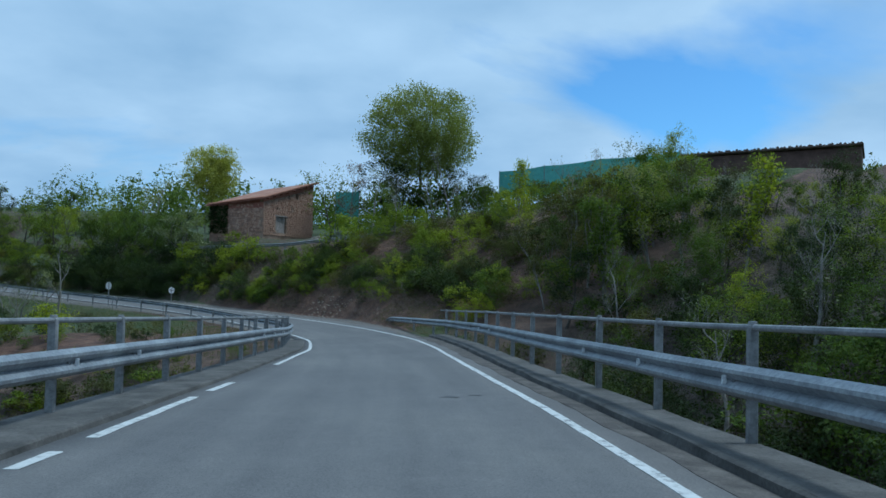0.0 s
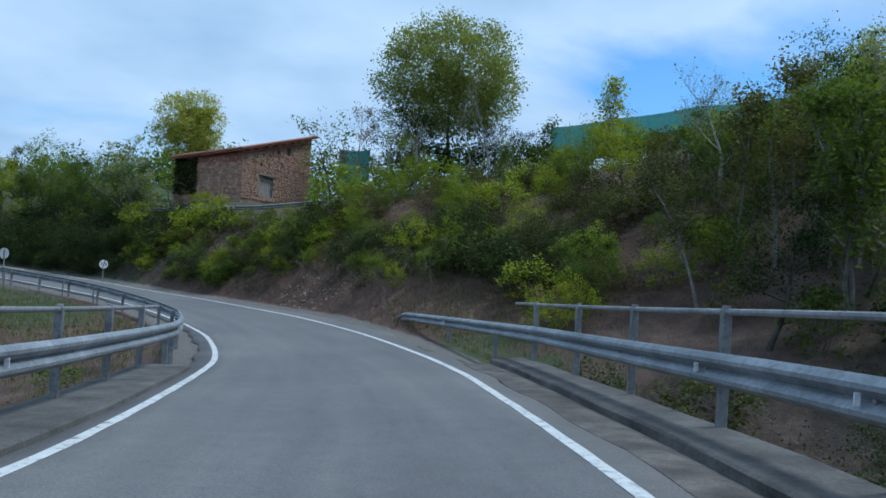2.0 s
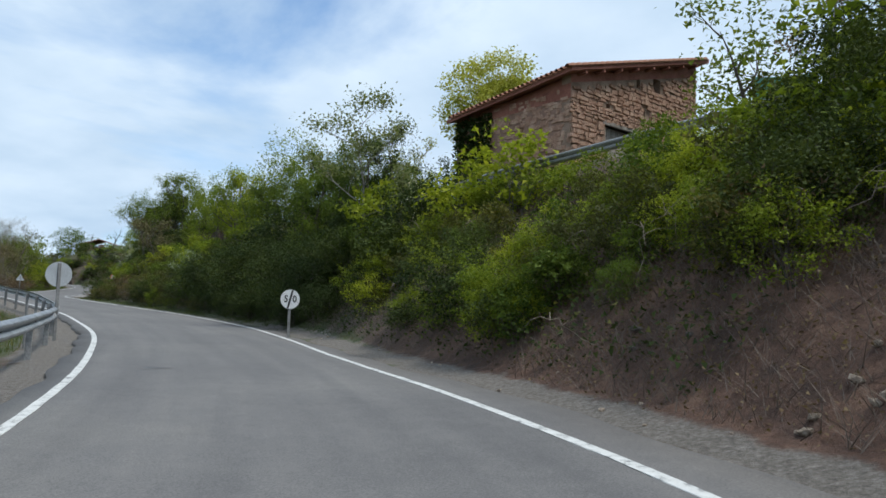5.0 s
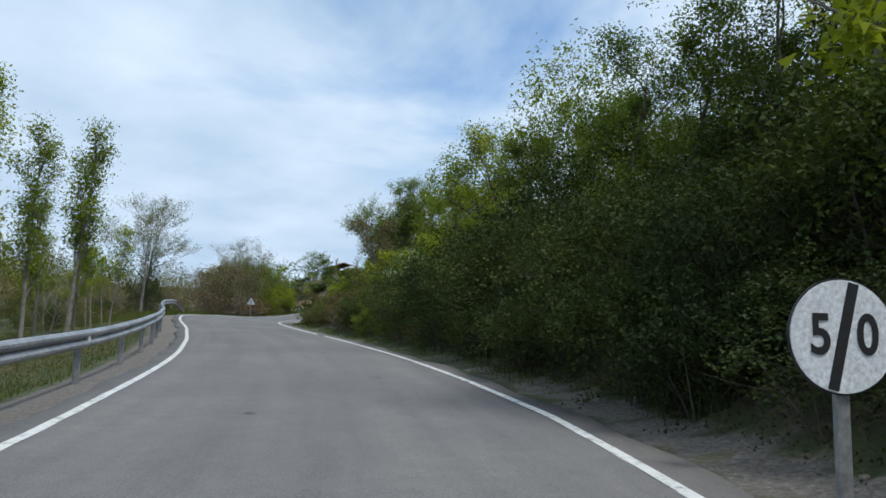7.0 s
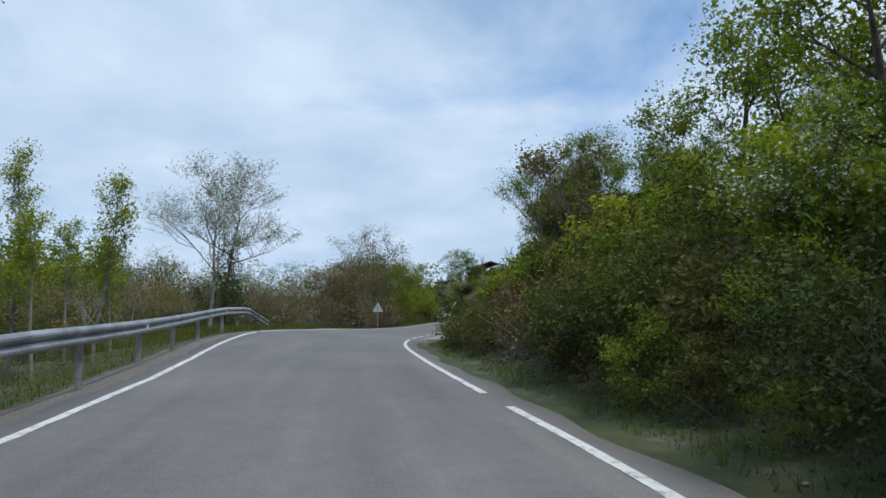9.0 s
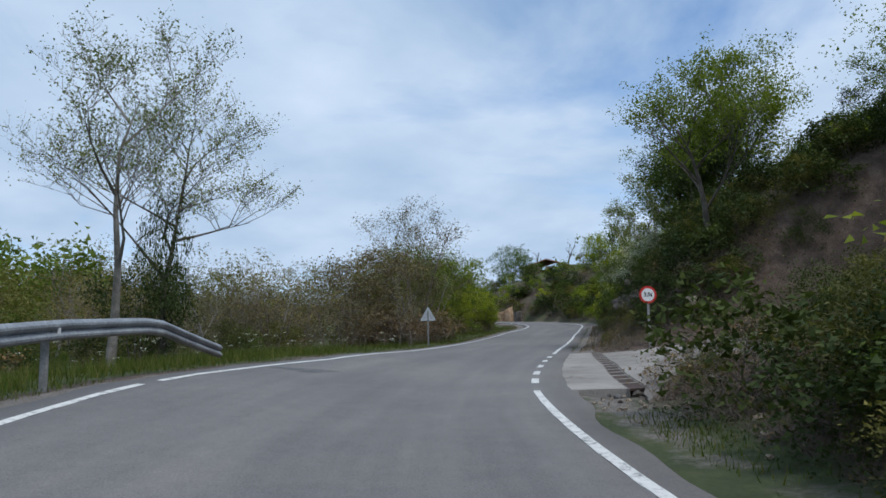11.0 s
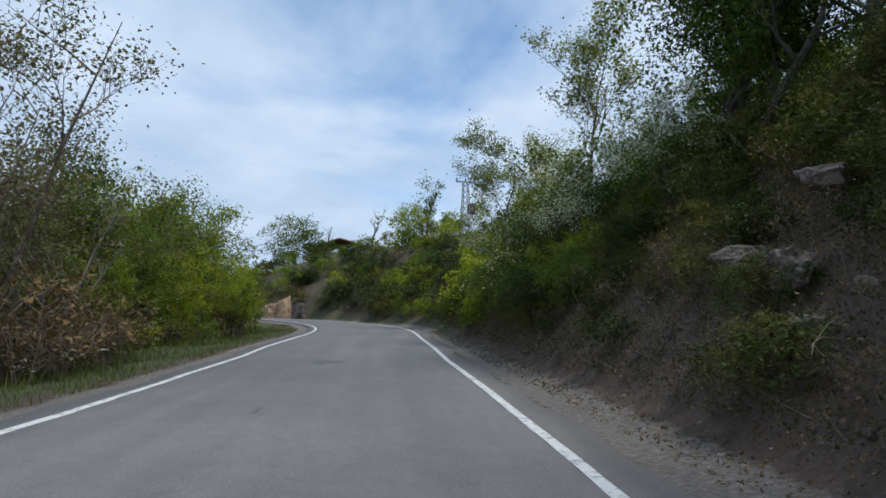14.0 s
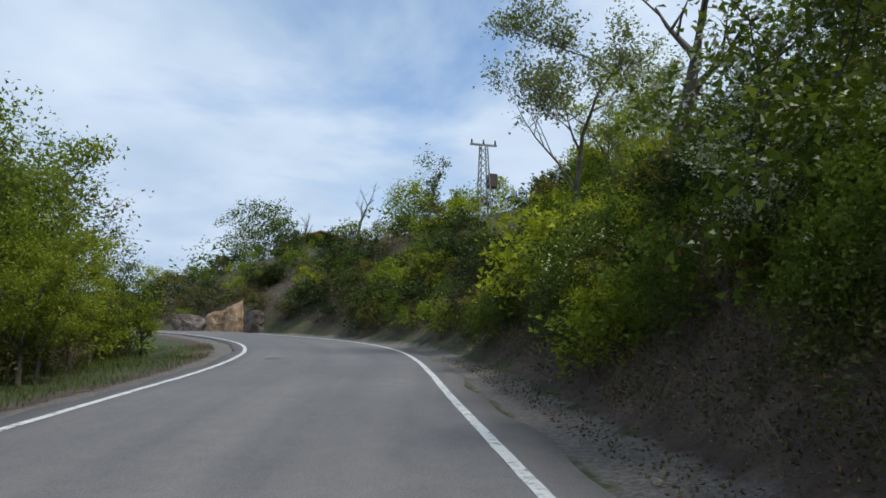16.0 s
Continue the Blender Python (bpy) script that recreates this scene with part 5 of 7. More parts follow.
# ---- undergrowth, grass and twigs ----
def sampled(g, n, s0, s1, d0, d1, side):
    s, d = g.uniform(s0, s1, n), g.uniform(d0, d1, n)
    o = right_line(s) + d if side > 0 else left_line(s) - d
    x, y = np.interp(s, STA, LINE[:, 0]), np.interp(s, STA, LINE[:, 1])
    tx, ty = np.interp(s, STA, TAN[:, 0]), np.interp(s, STA, TAN[:, 1])
    x, y = x + ty * o, y - tx * o
    s2, o2 = stations(x, y)
    ok = ((o2 - right_line(s2)) if side > 0 else (left_line(s2) - o2)) > d0 * 0.8
    ok &= ~((s2 > 120.5) & (s2 < 134.5) & (o2 > 0) & (o2 < 13))
    x, y = x[ok], y[ok]
    return np.stack([x, y, land(x, y)], 1)


def blade_field(name, label, category, zones, height, width, material, seed, lean=0.35, patchy=False):
    g = np.random.default_rng(seed)
    c = np.concatenate([sampled(g, *z) for z in zones])
    if patchy:
        c = c[wobble(c[:, 0], c[:, 1], 1.3, 4) + 0.7 * wobble(c[:, 0], c[:, 1], 0.4, 6) > g.uniform(-0.9, 0.5, len(c))]
    n = len(c)
    az = g.uniform(0, 6.283, n)
    side = np.stack([np.cos(az), np.sin(az), 0 * az], 1) * width * g.uniform(0.6, 1.4, n)[:, None]
    tip = g.normal(0, lean, (n, 3)) * height
    tip[:, 2] = height * g.uniform(0.4, 1.3, n)
    c[:, 2] -= 0.02
    ob = new(name, flat_mesh(name, np.stack([c - side, c + side, c + tip], 1).reshape(-1, 3), 3, material))
    return tagged(ob, label, category, kind="stuff")


def leaf_field(name, label, zones, rise, size, material, seed):
    g = np.random.default_rng(seed)
    c = np.concatenate([sampled(g, *z) for z in zones])
    c[:, 2] += rise * g.random(len(c)) ** 1.5
    ob = new(name, flat_mesh(name, leaves(g, c, size, tri=True), 3, material))
    return tagged(ob, label, "undergrowth", kind="stuff")


blade_field("grass", "short green grass on the road verges", "grass",
            [(12000, 33, 66, 1.2, 6.0, -1), (18000, 66, 118, 1.9, 6.0, -1), (46000, 116, 186, 1.0, 6.0, -1), (6000, 80, 118, 0.8, 1.5, 1), (16000, 33.5, 46, 1.7, 5.5, 1), (9000, -10, 34, 2.2, 9, -1)],
            0.13, 0.008, M_GRASS, 1, patchy=True)
blade_field("tall_grass", "taller tufts of grass and weeds beyond the verge", "grass",
            [(9000, 34, 118, 1.6, 9.0, -1), (12000, 118, 178, 2.4, 9.0, -1), (9000, 116, 134, 1.9, 6.0, -1)], 0.34, 0.009, M_GRASS, 2, 0.3)


def umbels(zones, seed):
    """Thin green stalks, each with a flat head of tiny pale flowers."""
    g = np.random.default_rng(seed)
    c = np.concatenate([sampled(g, *z) for z in zones])
    c = c[wobble(c[:, 0], c[:, 1], 1.1, 5) > g.uniform(-0.4, 0.9, len(c))]
    h = g.uniform(0.35, 0.75, len(c))
    top = c + np.stack([g.normal(0, 0.05, len(c)), g.normal(0, 0.05, len(c)), h], 1)
    side = np.array((0.006, 0.004, 0.0))
    stalks = new("stalk", flat_mesh("stalk", np.stack([c - side, c + side, top], 1).reshape(-1, 3), 3, M_GRASS))
    q = np.repeat(top, 12, 0)
    q = q + g.normal(0, 1, q.shape) * np.array((0.045, 0.045, 0.008))
    heads = new("flower_head", flat_mesh("flower_head", leaves(g, q, 0.022, tri=True), 3, M_BLOSSOM))
    tagged(stalks, "thin green stalks of white umbel flowers on the verge", "flowers", kind="stuff")
    tagged(heads, "flat heads of tiny white umbel flowers on the verge", "flowers", kind="stuff")


umbels([(330, 117, 134, 1.9, 6.0, -1), (200, 134, 158, 1.8, 4.0, -1)], 41)
blade_field("dry_twigs", "tangle of dry brown twigs and stalks on the bank", "undergrowth",
            [(12000, 36, 60, 3.0, 14, 1), (15000, 42, 61, 1.4, 7.5, 1), (9000, 56, 118, 1.6, 5.0, 1), (22000, 134, 175, 1.8, 8.0, 1), (6000, 108, 120, 1.6, 6, 1), (9000, -14, 36, 2.6, 10, 1), (6000, 170, 230, 2.0, 8, 1)],
            0.34, 0.005, M_TWIG, 3, 0.8)
leaf_field("undergrowth", "low dark leafy undergrowth covering the slopes",
           [(26000, -14, 33, 2.0, 16, 1), (16000, 38, 60, 5.5, 24, 1), (40000, 57, 118, 1.6, 8, 1), (16000, 134, 178, 4.5, 16, 1), (14000, 170, 232, 2.2, 16, 1), (9000, -14, 32, 2.4, 12, -1)],
           0.55, 0.06, M_LEAF_DARK, 4)
leaf_field("undergrowth", "low olive-green leafy undergrowth on the slopes",
           [(11000, -14, 33, 3.0, 30, 1), (14000, 38, 60, 5.5, 28, 1), (12000, 57, 118, 1.8, 10, 1), (9000, 134, 178, 4.0, 16, 1), (12000, 170, 232, 2.0, 18, 1), (10000, 60, 150, 7.0, 24, -1)],
           0.6, 0.06, M_LEAF_OLIVE, 5)
blade_field("dry_grass", "pale dry grass on the steep bank", "grass",
            [(16000, 137, 156, 3.4, 9.0, 1), (7000, 134.5, 160, 1.8, 4.0, 1), (8000, 44, 60, 4.0, 9.0, 1), (5000, 134, 140, 2.0, 8.0, 1)], 0.24, 0.0035, M_STRAW, 9, 0.6, patchy=True)
leaf_field("dry_brush", "low tangle of dry brown brush on the steep banks",
           [(26000, 134, 178, 1.8, 8.0, 1), (18000, 41, 61, 1.3, 8.0, 1), (8000, 108, 120, 1.6, 6.0, 1), (8000, 170, 215, 1.6, 8.0, 1), (12000, 128, 160, 4.0, 12.0, -1), (22000, 60, 120, 2.0, 8.0, -1), (16000, -12, 34, 2.0, 9.0, 1), (12000, -12, 34, 1.6, 9.0, -1)], 0.45, 0.032, M_LEAF_DRY, 8)
leaf_field("undergrowth", "fine dark weeds and moss clinging to the steep rocky bank",
           [(46000, 135, 164, 1.7, 6.0, 1), (20000, 72, 118, 1.2, 3.0, 1)], 0.22, 0.03, M_LEAF_DARK, 14)
leaf_field("dry_brush", "fine dead brown growth clinging to the steep rocky bank",
           [(40000, 135, 164, 1.6, 7.5, 1)], 0.2, 0.026, M_LEAF_DRY, 15)
leaf_field("leaf_litter", "brown fallen leaves and litter on the bank",
           [(9000, 38, 60, 2.0, 10, 1), (9000, 136, 174, 0.9, 2.2, 1), (9000, 56, 118, 1.4, 4, 1), (12000, 134, 176, 1.4, 7, 1), (5000, 170, 230, 1.4, 5, 1)], 0.06, 0.03, M_LEAF_DRY, 6)


def far_woods():
    """Distant woods round the place: crowns of coarse leaves, joined."""
    g = np.random.default_rng(77)
    n = 1000
    s = g.uniform(-30, 230, n)
    side = np.where(g.random(n) < 0.6, -1.0, 1.0)
    o = side * np.where(side < 0, 48 + 100 * g.random(n) ** 1.6, g.uniform(42, 110, n))
    x = np.interp(s, STA, LINE[:, 0]) + np.interp(s, STA, TAN[:, 1]) * o
    y = np.interp(s, STA, LINE[:, 1]) - np.interp(s, STA, TAN[:, 0]) * o
    _, o2 = stations(x, y)
    # kept off the terrace with the barn and the house
    ok = (np.abs(o2) > 38) & ~((s < 75) & (side > 0) & (o < 80))
    x, y = x[ok], y[ok]
    z = land(x, y)
    c = []
    for k in range(len(x)):
        r, h = g.uniform(2.0, 3.6), g.uniform(4.5, 10.5)
        c.append(dome(500 + k, 46, r, h * 0.5, h * 0.5, 0.4, 0.5) + np.array((x[k], y[k], z[k])))
    c = np.repeat(np.concatenate(c), 4, 0)
    c = c + g.normal(0, 0.4, c.shape)
    return flat_mesh("far_woods", leaves(g, c, 0.42, tri=True), 3, M_LEAF_GREEN)


def near_woods():
    """A belt of low woods on the fields, too many trees to count."""
    g = np.random.default_rng(78)
    n = 330
    s, o = g.uniform(40, 215, n), -g.uniform(24, 52, n)
    x = np.interp(s, STA, LINE[:, 0]) + np.interp(s, STA, TAN[:, 1]) * o
    y = np.interp(s, STA, LINE[:, 1]) - np.interp(s, STA, TAN[:, 0]) * o
    _, o2 = stations(x, y)
    ok = np.abs(o2) > 21
    x, y = x[ok], y[ok]
    z = land(x, y)
    c = []
    for k in range(len(x)):
        r, h = g.uniform(1.5, 3.0), g.uniform(3.6, 8.8)
        c.append(dome(1500 + k, 60, r, h * 0.5, h * 0.5, 0.5, 0.4) + np.array((x[k], y[k], z[k])))
    c = np.repeat(np.concatenate(c), 14, 0)
    c = c + g.normal(0, 0.26, c.shape)
    return flat_mesh("woods", leaves(g, c, 0.13, tri=True), 3, M_LEAF_OLIVE)


tagged(new("woods", near_woods()), "low olive-brown woods on the fields beside the road", "woods", kind="stuff")
tagged(new("far_woods", far_woods()), "distant olive-green woods on the slopes", "woods", kind="stuff")

# tangle below the bridge kerb
scatter(-8, 33, 2.3, 4.6, 64, ["dry", "n_dark", "n_olive", "n_dark"], 0.4, 0.7)
scatter(-6, 36, 5.0, 14.0, 44, ["dark", "n_dark", "dry", "olive"], 0.7, 1.1)
# trees of the last bend, left of the road
scatter(154, 170, 5.5, 10.0, 16, ["t_green", "t_spring", "t_willow"], 0.95, 1.2, side=-1)
scatter(166, 182, 7.0, 14.0, 22, ["spring", "olive", "t_spring", "spring"], 0.9, 1.3)
# brown tangle on the face of the rocky bank
scatter(135.5, 158, 1.9, 4.4, 80, ["n_dark", "n_olive", "dark", "dry"], 0.22, 0.45)
scatter(138, 155, 2.5, 6.2, 60, ["dry", "n_olive", "dry", "olive"], 0.3, 0.6)
# growth over the corner above the drive
scatter(135.2, 145, 5.0, 16.0, 60, ["dark", "n_olive", "dark", "dark", "n_green", "dark"], 0.5, 1.0)
# grey-brown thicket beside the verge
scatter(144, 157, 3.0, 6.5, 56, ["dry", "dry", "dry", "dry"], 0.9, 1.6, side=-1)
# weeds on the low ground beside the bridge
scatter(26, 48, 6.0, 16.0, 60, ["dark", "olive", "n_green", "dark"], 0.35, 0.6, side=-1)
scatter(142, 156, 4.2, 7.0, 20, ["n_dark", "n_olive", "n_green"], 0.5, 0.8)
# leafy cover of the foot of the bank below the house, and of the last bank
scatter(59.5, 68, 1.9, 3.6, 34, ["n_green", "dark", "n_green", "green", "n_spring"], 0.4, 0.62)
scatter(158, 170, 2.2, 4.2, 30, ["n_green", "green", "n_green", "spring"], 0.4, 0.7)
# blossom standing out of the bank
for k, (st, d, sc) in enumerate(((156.5, 3.6, 0.75), (153.0, 4.6, 0.9), (159.5, 4.4, 0.8), (161.4, 3.0, 0.5))):
    p = at_road(st, right_line(st) + d)
    tall_tree("blossom_tree", 410 + k, "arching shrub hung with sprays of white blossom", "tree", 4.2, 1.4, M_LEAF_GREEN, 4, 0.16, 0.06, levels=3, kids=4, clear=0.15, rise=0.4, droop=0.4, stems=3, tri=True, wood="stem", extra=(M_BLOSSOM, 16, 0.14, 0.06, 0.55), x=p.x, y=p.y, scale=sc, turn=k)

# ---- stone house on the hill ----
house = empty("stone_house", pose(-19.6, 76.8, 5.05, 0, 0, math.degrees(math.atan2(9.3, 4.0)) - 90))
W_F, D_S, H_LOW, H_HIGH = 9.5, 7.3, 3.8, 6.45
BACK = 0.085   # the roof also falls to the back   # front along +y, side along -x
OPENINGS = [(2.3, 4.2, 0.25, 2.05), (5.85, 6.4, 4.35, 5.0), (4.55, 4.8, 4.25, 4.75), (5.05, 5.2, 2.75, 3.35), (2.35, 2.6, 2.85, 3.05)]


def roof_z(y):
    return H_LOW + (H_HIGH - H_LOW) * y / W_F


def slab(corners, thick):
    """A flat slab under four corners."""
    bm = bmesh.new()
    hi = [bm.verts.new(p) for p in corners]
    lo = [bm.verts.new((p[0], p[1], p[2] - thick)) for p in corners]
    bm.faces.new(hi)
    bm.faces.new(lo[::-1])
    for k in range(4):
        j = (k + 1) % 4
        bm.faces.new((hi[k], lo[k], lo[j], hi[j]))
    return bm


def front_wall():
    """The front wall stands in x = 0 and is cut round its openings, cell by cell."""
    ys = sorted({0.0, W_F} | {v for o in OPENINGS for v in o[:2]})
    zs = sorted({-1.2} | {v for o in OPENINGS for v in o[2:]})
    bm = bmesh.new()
    for a, b in zip(ys, ys[1:]):
        for k, z0 in enumerate(zs):
            last = k == len(zs) - 1
            z1a = roof_z(a) if last else min(zs[k + 1], roof_z(a))
            z1b = roof_z(b) if last else min(zs[k + 1], roof_z(b))
            z0a, z0b = min(z0, roof_z(a)), min(z0, roof_z(b))
            if z1a - z0a < 1e-4 and z1b - z0b < 1e-4:
                continue
            mid_y, mid_z = (a + b) / 2, (z0a + z1a + z0b + z1b) / 4
            if any(o[0] < mid_y < o[1] and o[2] < mid_z < o[3] for o in OPENINGS):
                continue
            f = [bm.verts.new(p) for p in ((0, a, z0a), (0, b, z0b), (0, b, z1b), (0, a, z1a))]
            g = [bm.verts.new((-0.5, v.co.y, v.co.z)) for v in f]
            bm.faces.new(f)
            bm.faces.new(g[::-1])
            for q in range(4):
                bm.faces.new((f[q], g[q], g[(q + 1) % 4], f[(q + 1) % 4]))
    bmesh.ops.remove_doubles(bm, verts=bm.verts, dist=1e-4)
    return bm


wall_front = part("wall", front_wall(), M_MORTAR, house, "rubble stone front wall set in earth mortar")
bm = bmesh.new()
for m, sx, sy, sz in ((pose(-D_S / 2 - 0.25, 0.25, -1.2), D_S - 0.5, 0.5, H_LOW + 0.8), (pose(-D_S / 2 - 0.25, W_F - 0.25, -1.2), D_S - 0.5, 0.5, H_HIGH + 0.5), (pose(-D_S + 0.25, W_F / 2, -1.2), 0.5, W_F - 1.0, H_LOW + 0.3)):
    box(bm, m, sx, sy, sz)
wall_side = part("wall", bm, M_RENDER, house, "side wall of brown earth render over stone")
bm = slab([(x, y, roof_z(y) + BACK * x - 0.06) for x, y in ((-0.5, 0.0), (-0.5, W_F), (-D_S, W_F), (-D_S, 0.0))], 0.4)
part("ceiling", bm, M_RED_BAND, house)
lip = (H_HIGH - H_LOW) / W_F
c = [(x, y, roof_z(y) + BACK * x + 0.2) for x, y in ((0.55, -0.55), (0.55, W_F + 0.35), (-D_S - 0.2, W_F + 0.35), (-D_S - 0.2, -0.55))]
part("soffit", slab([(p[0] - 0.03 * (p[0] > 0), p[1], p[2] - 0.05) for p in c], 0.14), M_RED_BAND, house, "red-painted eaves boarding")
roof = part("roof", slab(c, 0.045), M_TILE, house, "sloping red clay tile roof")
# red painted band under the eaves
bm = bmesh.new()
f = [bm.verts.new(p) for p in ((0.02, 0, roof_z(0) - 0.35), (0.02, W_F, roof_z(W_F) - 0.55), (0.02, W_F, roof_z(W_F)), (0.02, 0, roof_z(0)))]
g = [bm.verts.new((0.0, v.co.y, v.co.z)) for v in f]
bm.faces.new(f)
bm.faces.new(g[::-1])
for q in range(4):
    bm.faces.new((f[q], g[q], g[(q + 1) % 4], f[(q + 1) % 4]))
part("plaster_band", bm, M_RED_BAND, house, "red plaster band under the eaves")
bm = bmesh.new()
box(bm, pose(-D_S / 2, -0.012, H_LOW - 1.0), D_S, 0.02, 0.62)
part("plaster_band", bm, M_RED_BAND, house, "red plaster band under the eaves")
# rafter ends under the front verge
for k in range(8):
    y = 0.4 + k * 1.2
    bm = bmesh.new()
    box(bm, pose(0.27, y, roof_z(y) - 0.12), 0.5, 0.1, 0.12, 0.01)
    part("rafter", bm, M_RED_BAND, house)
# openings: door, lintel, small windows
bm = bmesh.new()
box(bm, pose(-0.27, 3.25, 0.25), 0.04, 1.88, 1.8, 0.01)
door = part("door", bm, M_WOOD, house, "weathered grey plank door")
for k in range(6):
    bm = bmesh.new()
    box(bm, pose(-0.22, 2.3 + 0.16 + k * 0.316, 0.26), 0.05, 0.3, 1.78, 0.01)
    part("plank", bm, M_WOOD, door)
bm = bmesh.new()
box(bm, pose(-0.1, 3.25, 2.05), 0.34, 2.4, 0.2, 0.03)
part("lintel", bm, M_WOOD, house, "old timber lintel")
for o in OPENINGS[1:]:
    # a near-black panel gives the opening its interior darkness
    bm = bmesh.new()
    box(bm, pose(-0.42, (o[0] + o[1]) / 2, o[2]), 0.06, o[1] - o[0], o[3] - o[2])
    win = part("window", bm, M_DARK, house, "small window opening with a near-black panel for its unlit inside")
# verge tiles along the front, eaves tiles along the side
verge = bmesh.new()
bmesh.ops.create_cone(verge, cap_ends=False, segments=8, radius1=0.13, radius2=0.1, depth=0.42)
for v in verge.verts:
    v.co.y = max(v.co.y, -0.02)
tile_me = bpy.data.meshes.new("tile")
verge.to_mesh(tile_me)
verge.free()
tile_me.materials.append(M_TILE)
for k in range(27):
    y = -0.6 + k * 0.385
    t = new("tile", tile_me)
    t.parent = roof
    t.matrix_basis = Matrix.Translation((0.49, y, roof_z(y) + 0.25)) @ Matrix.Rotation(math.atan(lip), 4, "X") @ Matrix.Rotation(radians(90), 4, "X")
for k in range(28):
    t = new("tile", tile_me)
    t.parent = roof
    t.matrix_basis = Matrix.Translation((0.35 - k * 0.275, -0.5, roof_z(-0.5) + 0.21 + BACK * (0.35 - k * 0.275))) @ Matrix.Rotation(math.atan(lip) + radians(90), 4, "X")
# rubble stones of the front wall
stone_meshes = []
srng = random.Random(44)
for k in range(7):
    bm = bmesh.new()
    bmesh.ops.create_cube(bm, size=1.0)
    for v in bm.verts:
        v.co += Vector((0, srng.uniform(-0.16, 0.16), srng.uniform(-0.16, 0.16)))
        if v.co.x > 0:
            v.co.y *= 0.84
            v.co.z *= 0.8
    bmesh.ops.recalc_face_normals(bm, faces=bm.faces)
    me = bpy.data.meshes.new("stone")
    bm.to_mesh(me)
    bm.free()
    me.materials.append(M_STONE)
    stone_meshes.append(me)
z, count, rest_v, rest_f = -0.1, 0, [], []
while z < H_HIGH - 0.7:
    hgt = srng.uniform(0.13, 0.25)
    y = srng.uniform(-0.1, 0.1)
    while y < W_F - 0.1:
        w = srng.uniform(0.2, 0.58)
        yc, zc = y + w / 2, z + hgt / 2
        if zc < roof_z(yc) - 0.62 and yc < W_F and not any(o[0] - w * 0.4 < yc < o[1] + w * 0.4 and o[2] - 0.12 < zc < o[3] + 0.14 for o in OPENINGS):
            pick = srng.choice(stone_meshes)
            m = Matrix.Translation((0.0, yc, zc + srng.uniform(-0.03, 0.03))) @ Matrix.Rotation(srng.uniform(-0.2, 0.2), 4, "X") @ Matrix.Diagonal((srng.uniform(0.1, 0.22), w * 0.98, hgt * srng.uniform(0.85, 1.02), 1))
            if zc < 4.0 and count < 300:
                count += 1
                st = new("stone", pick)
                st.parent = wall_front
                st.matrix_basis = m
            else:
                n0 = len(rest_v)
                rest_v += [m @ v.co for v in pick.vertices]
                rest_f += [tuple(n0 + i for i in p.vertices) for p in pick.polygons]
        y += w
    z += hgt
tagged(mesh_ob("masonry", rest_v, rest_f, M_STONE, wall_front), kind="stuff")
# the side wall's stones, too small to pick apart
verts, faces = [], []
for _ in range(420):
    x, zz = srng.uniform(-D_S + 0.2, -0.1), srng.uniform(-0.4, H_LOW - 0.6)
    a, b, d = srng.uniform(0.1, 0.28), srng.uniform(0.06, 0.14), srng.uniform(0.01, 0.05)
    n0 = len(verts)
    for sx, sz, k in ((-1, -1, 1), (1, -1, 1), (1, 1, 1), (-1, 1, 1)):
        verts.append((x + sx * a * srng.uniform(0.7, 1.1), 0.01, zz + sz * b * srng.uniform(0.7, 1.1)))
    for q in range(4):
        vx = verts[n0 + q]
        verts.append((x + (vx[0] - x) * 0.75, -d, zz + (vx[2] - zz) * 0.75))
    faces += [(n0 + 4, n0 + 5, n0 + 6, n0 + 7)] + [(n0 + q, n0 + (q + 1) % 4, n0 + 4 + (q + 1) % 4, n0 + 4 + q) for q in range(4)]
tagged(mesh_ob("rubble", verts, faces, M_STONE, wall_side), kind="stuff")
tagged(house, "old rubble stone house with a sloping clay tile roof", "house")
g = np.random.default_rng(9)
ivy_c = np.stack([g.uniform(-D_S, -D_S + 2.6, 1500), -g.random(1500) * 0.25, g.random(1500) ** 0.8 * 3.1], 1)
iv = new("ivy", flat_mesh("ivy", leaves(g, ivy_c, 0.16, tri=True), 3, M_LEAF_DARK))
iv.matrix_basis = house.matrix_basis.copy()
tagged(iv, "dark ivy climbing the side wall of the house", "ivy")

# pale rubble heaped before the house
heap_rng = random.Random(5)


def stone_mesh(name, r, material):
    bm = bmesh.new()
    bmesh.ops.create_icosphere(bm, subdivisions=1, radius=1.0)
    cut = [Vector((r.gauss(0, 1), r.gauss(0, 1), r.gauss(0, 1))).normalized() for _ in range(7)]
    for v in bm.verts:
        v.co *= r.uniform(0.85, 1.2)
        # flat broken faces
        for n in cut:
            over = v.co.dot(n) - 0.62
            if over > 0:
                v.co -= n * over
        v.co.z *= 0.75
    me = bpy.data.meshes.new(name)
    bm.to_mesh(me)
    bm.free()
    me.materials.append(material)
    return me


ROCKS = [stone_mesh("rock", heap_rng, M_ROCK) for _ in range(6)]
M_PALE_ROCK = two_scale("pale_rock", (0.28, 0.21, 0.155), (0.42, 0.34, 0.26), (0.56, 0.48, 0.39), 2.5, 16, 0.95, 0, 0.8, 0.04)
PALE = [stone_mesh("pale_rock", heap_rng, M_PALE_ROCK) for _ in range(4)]


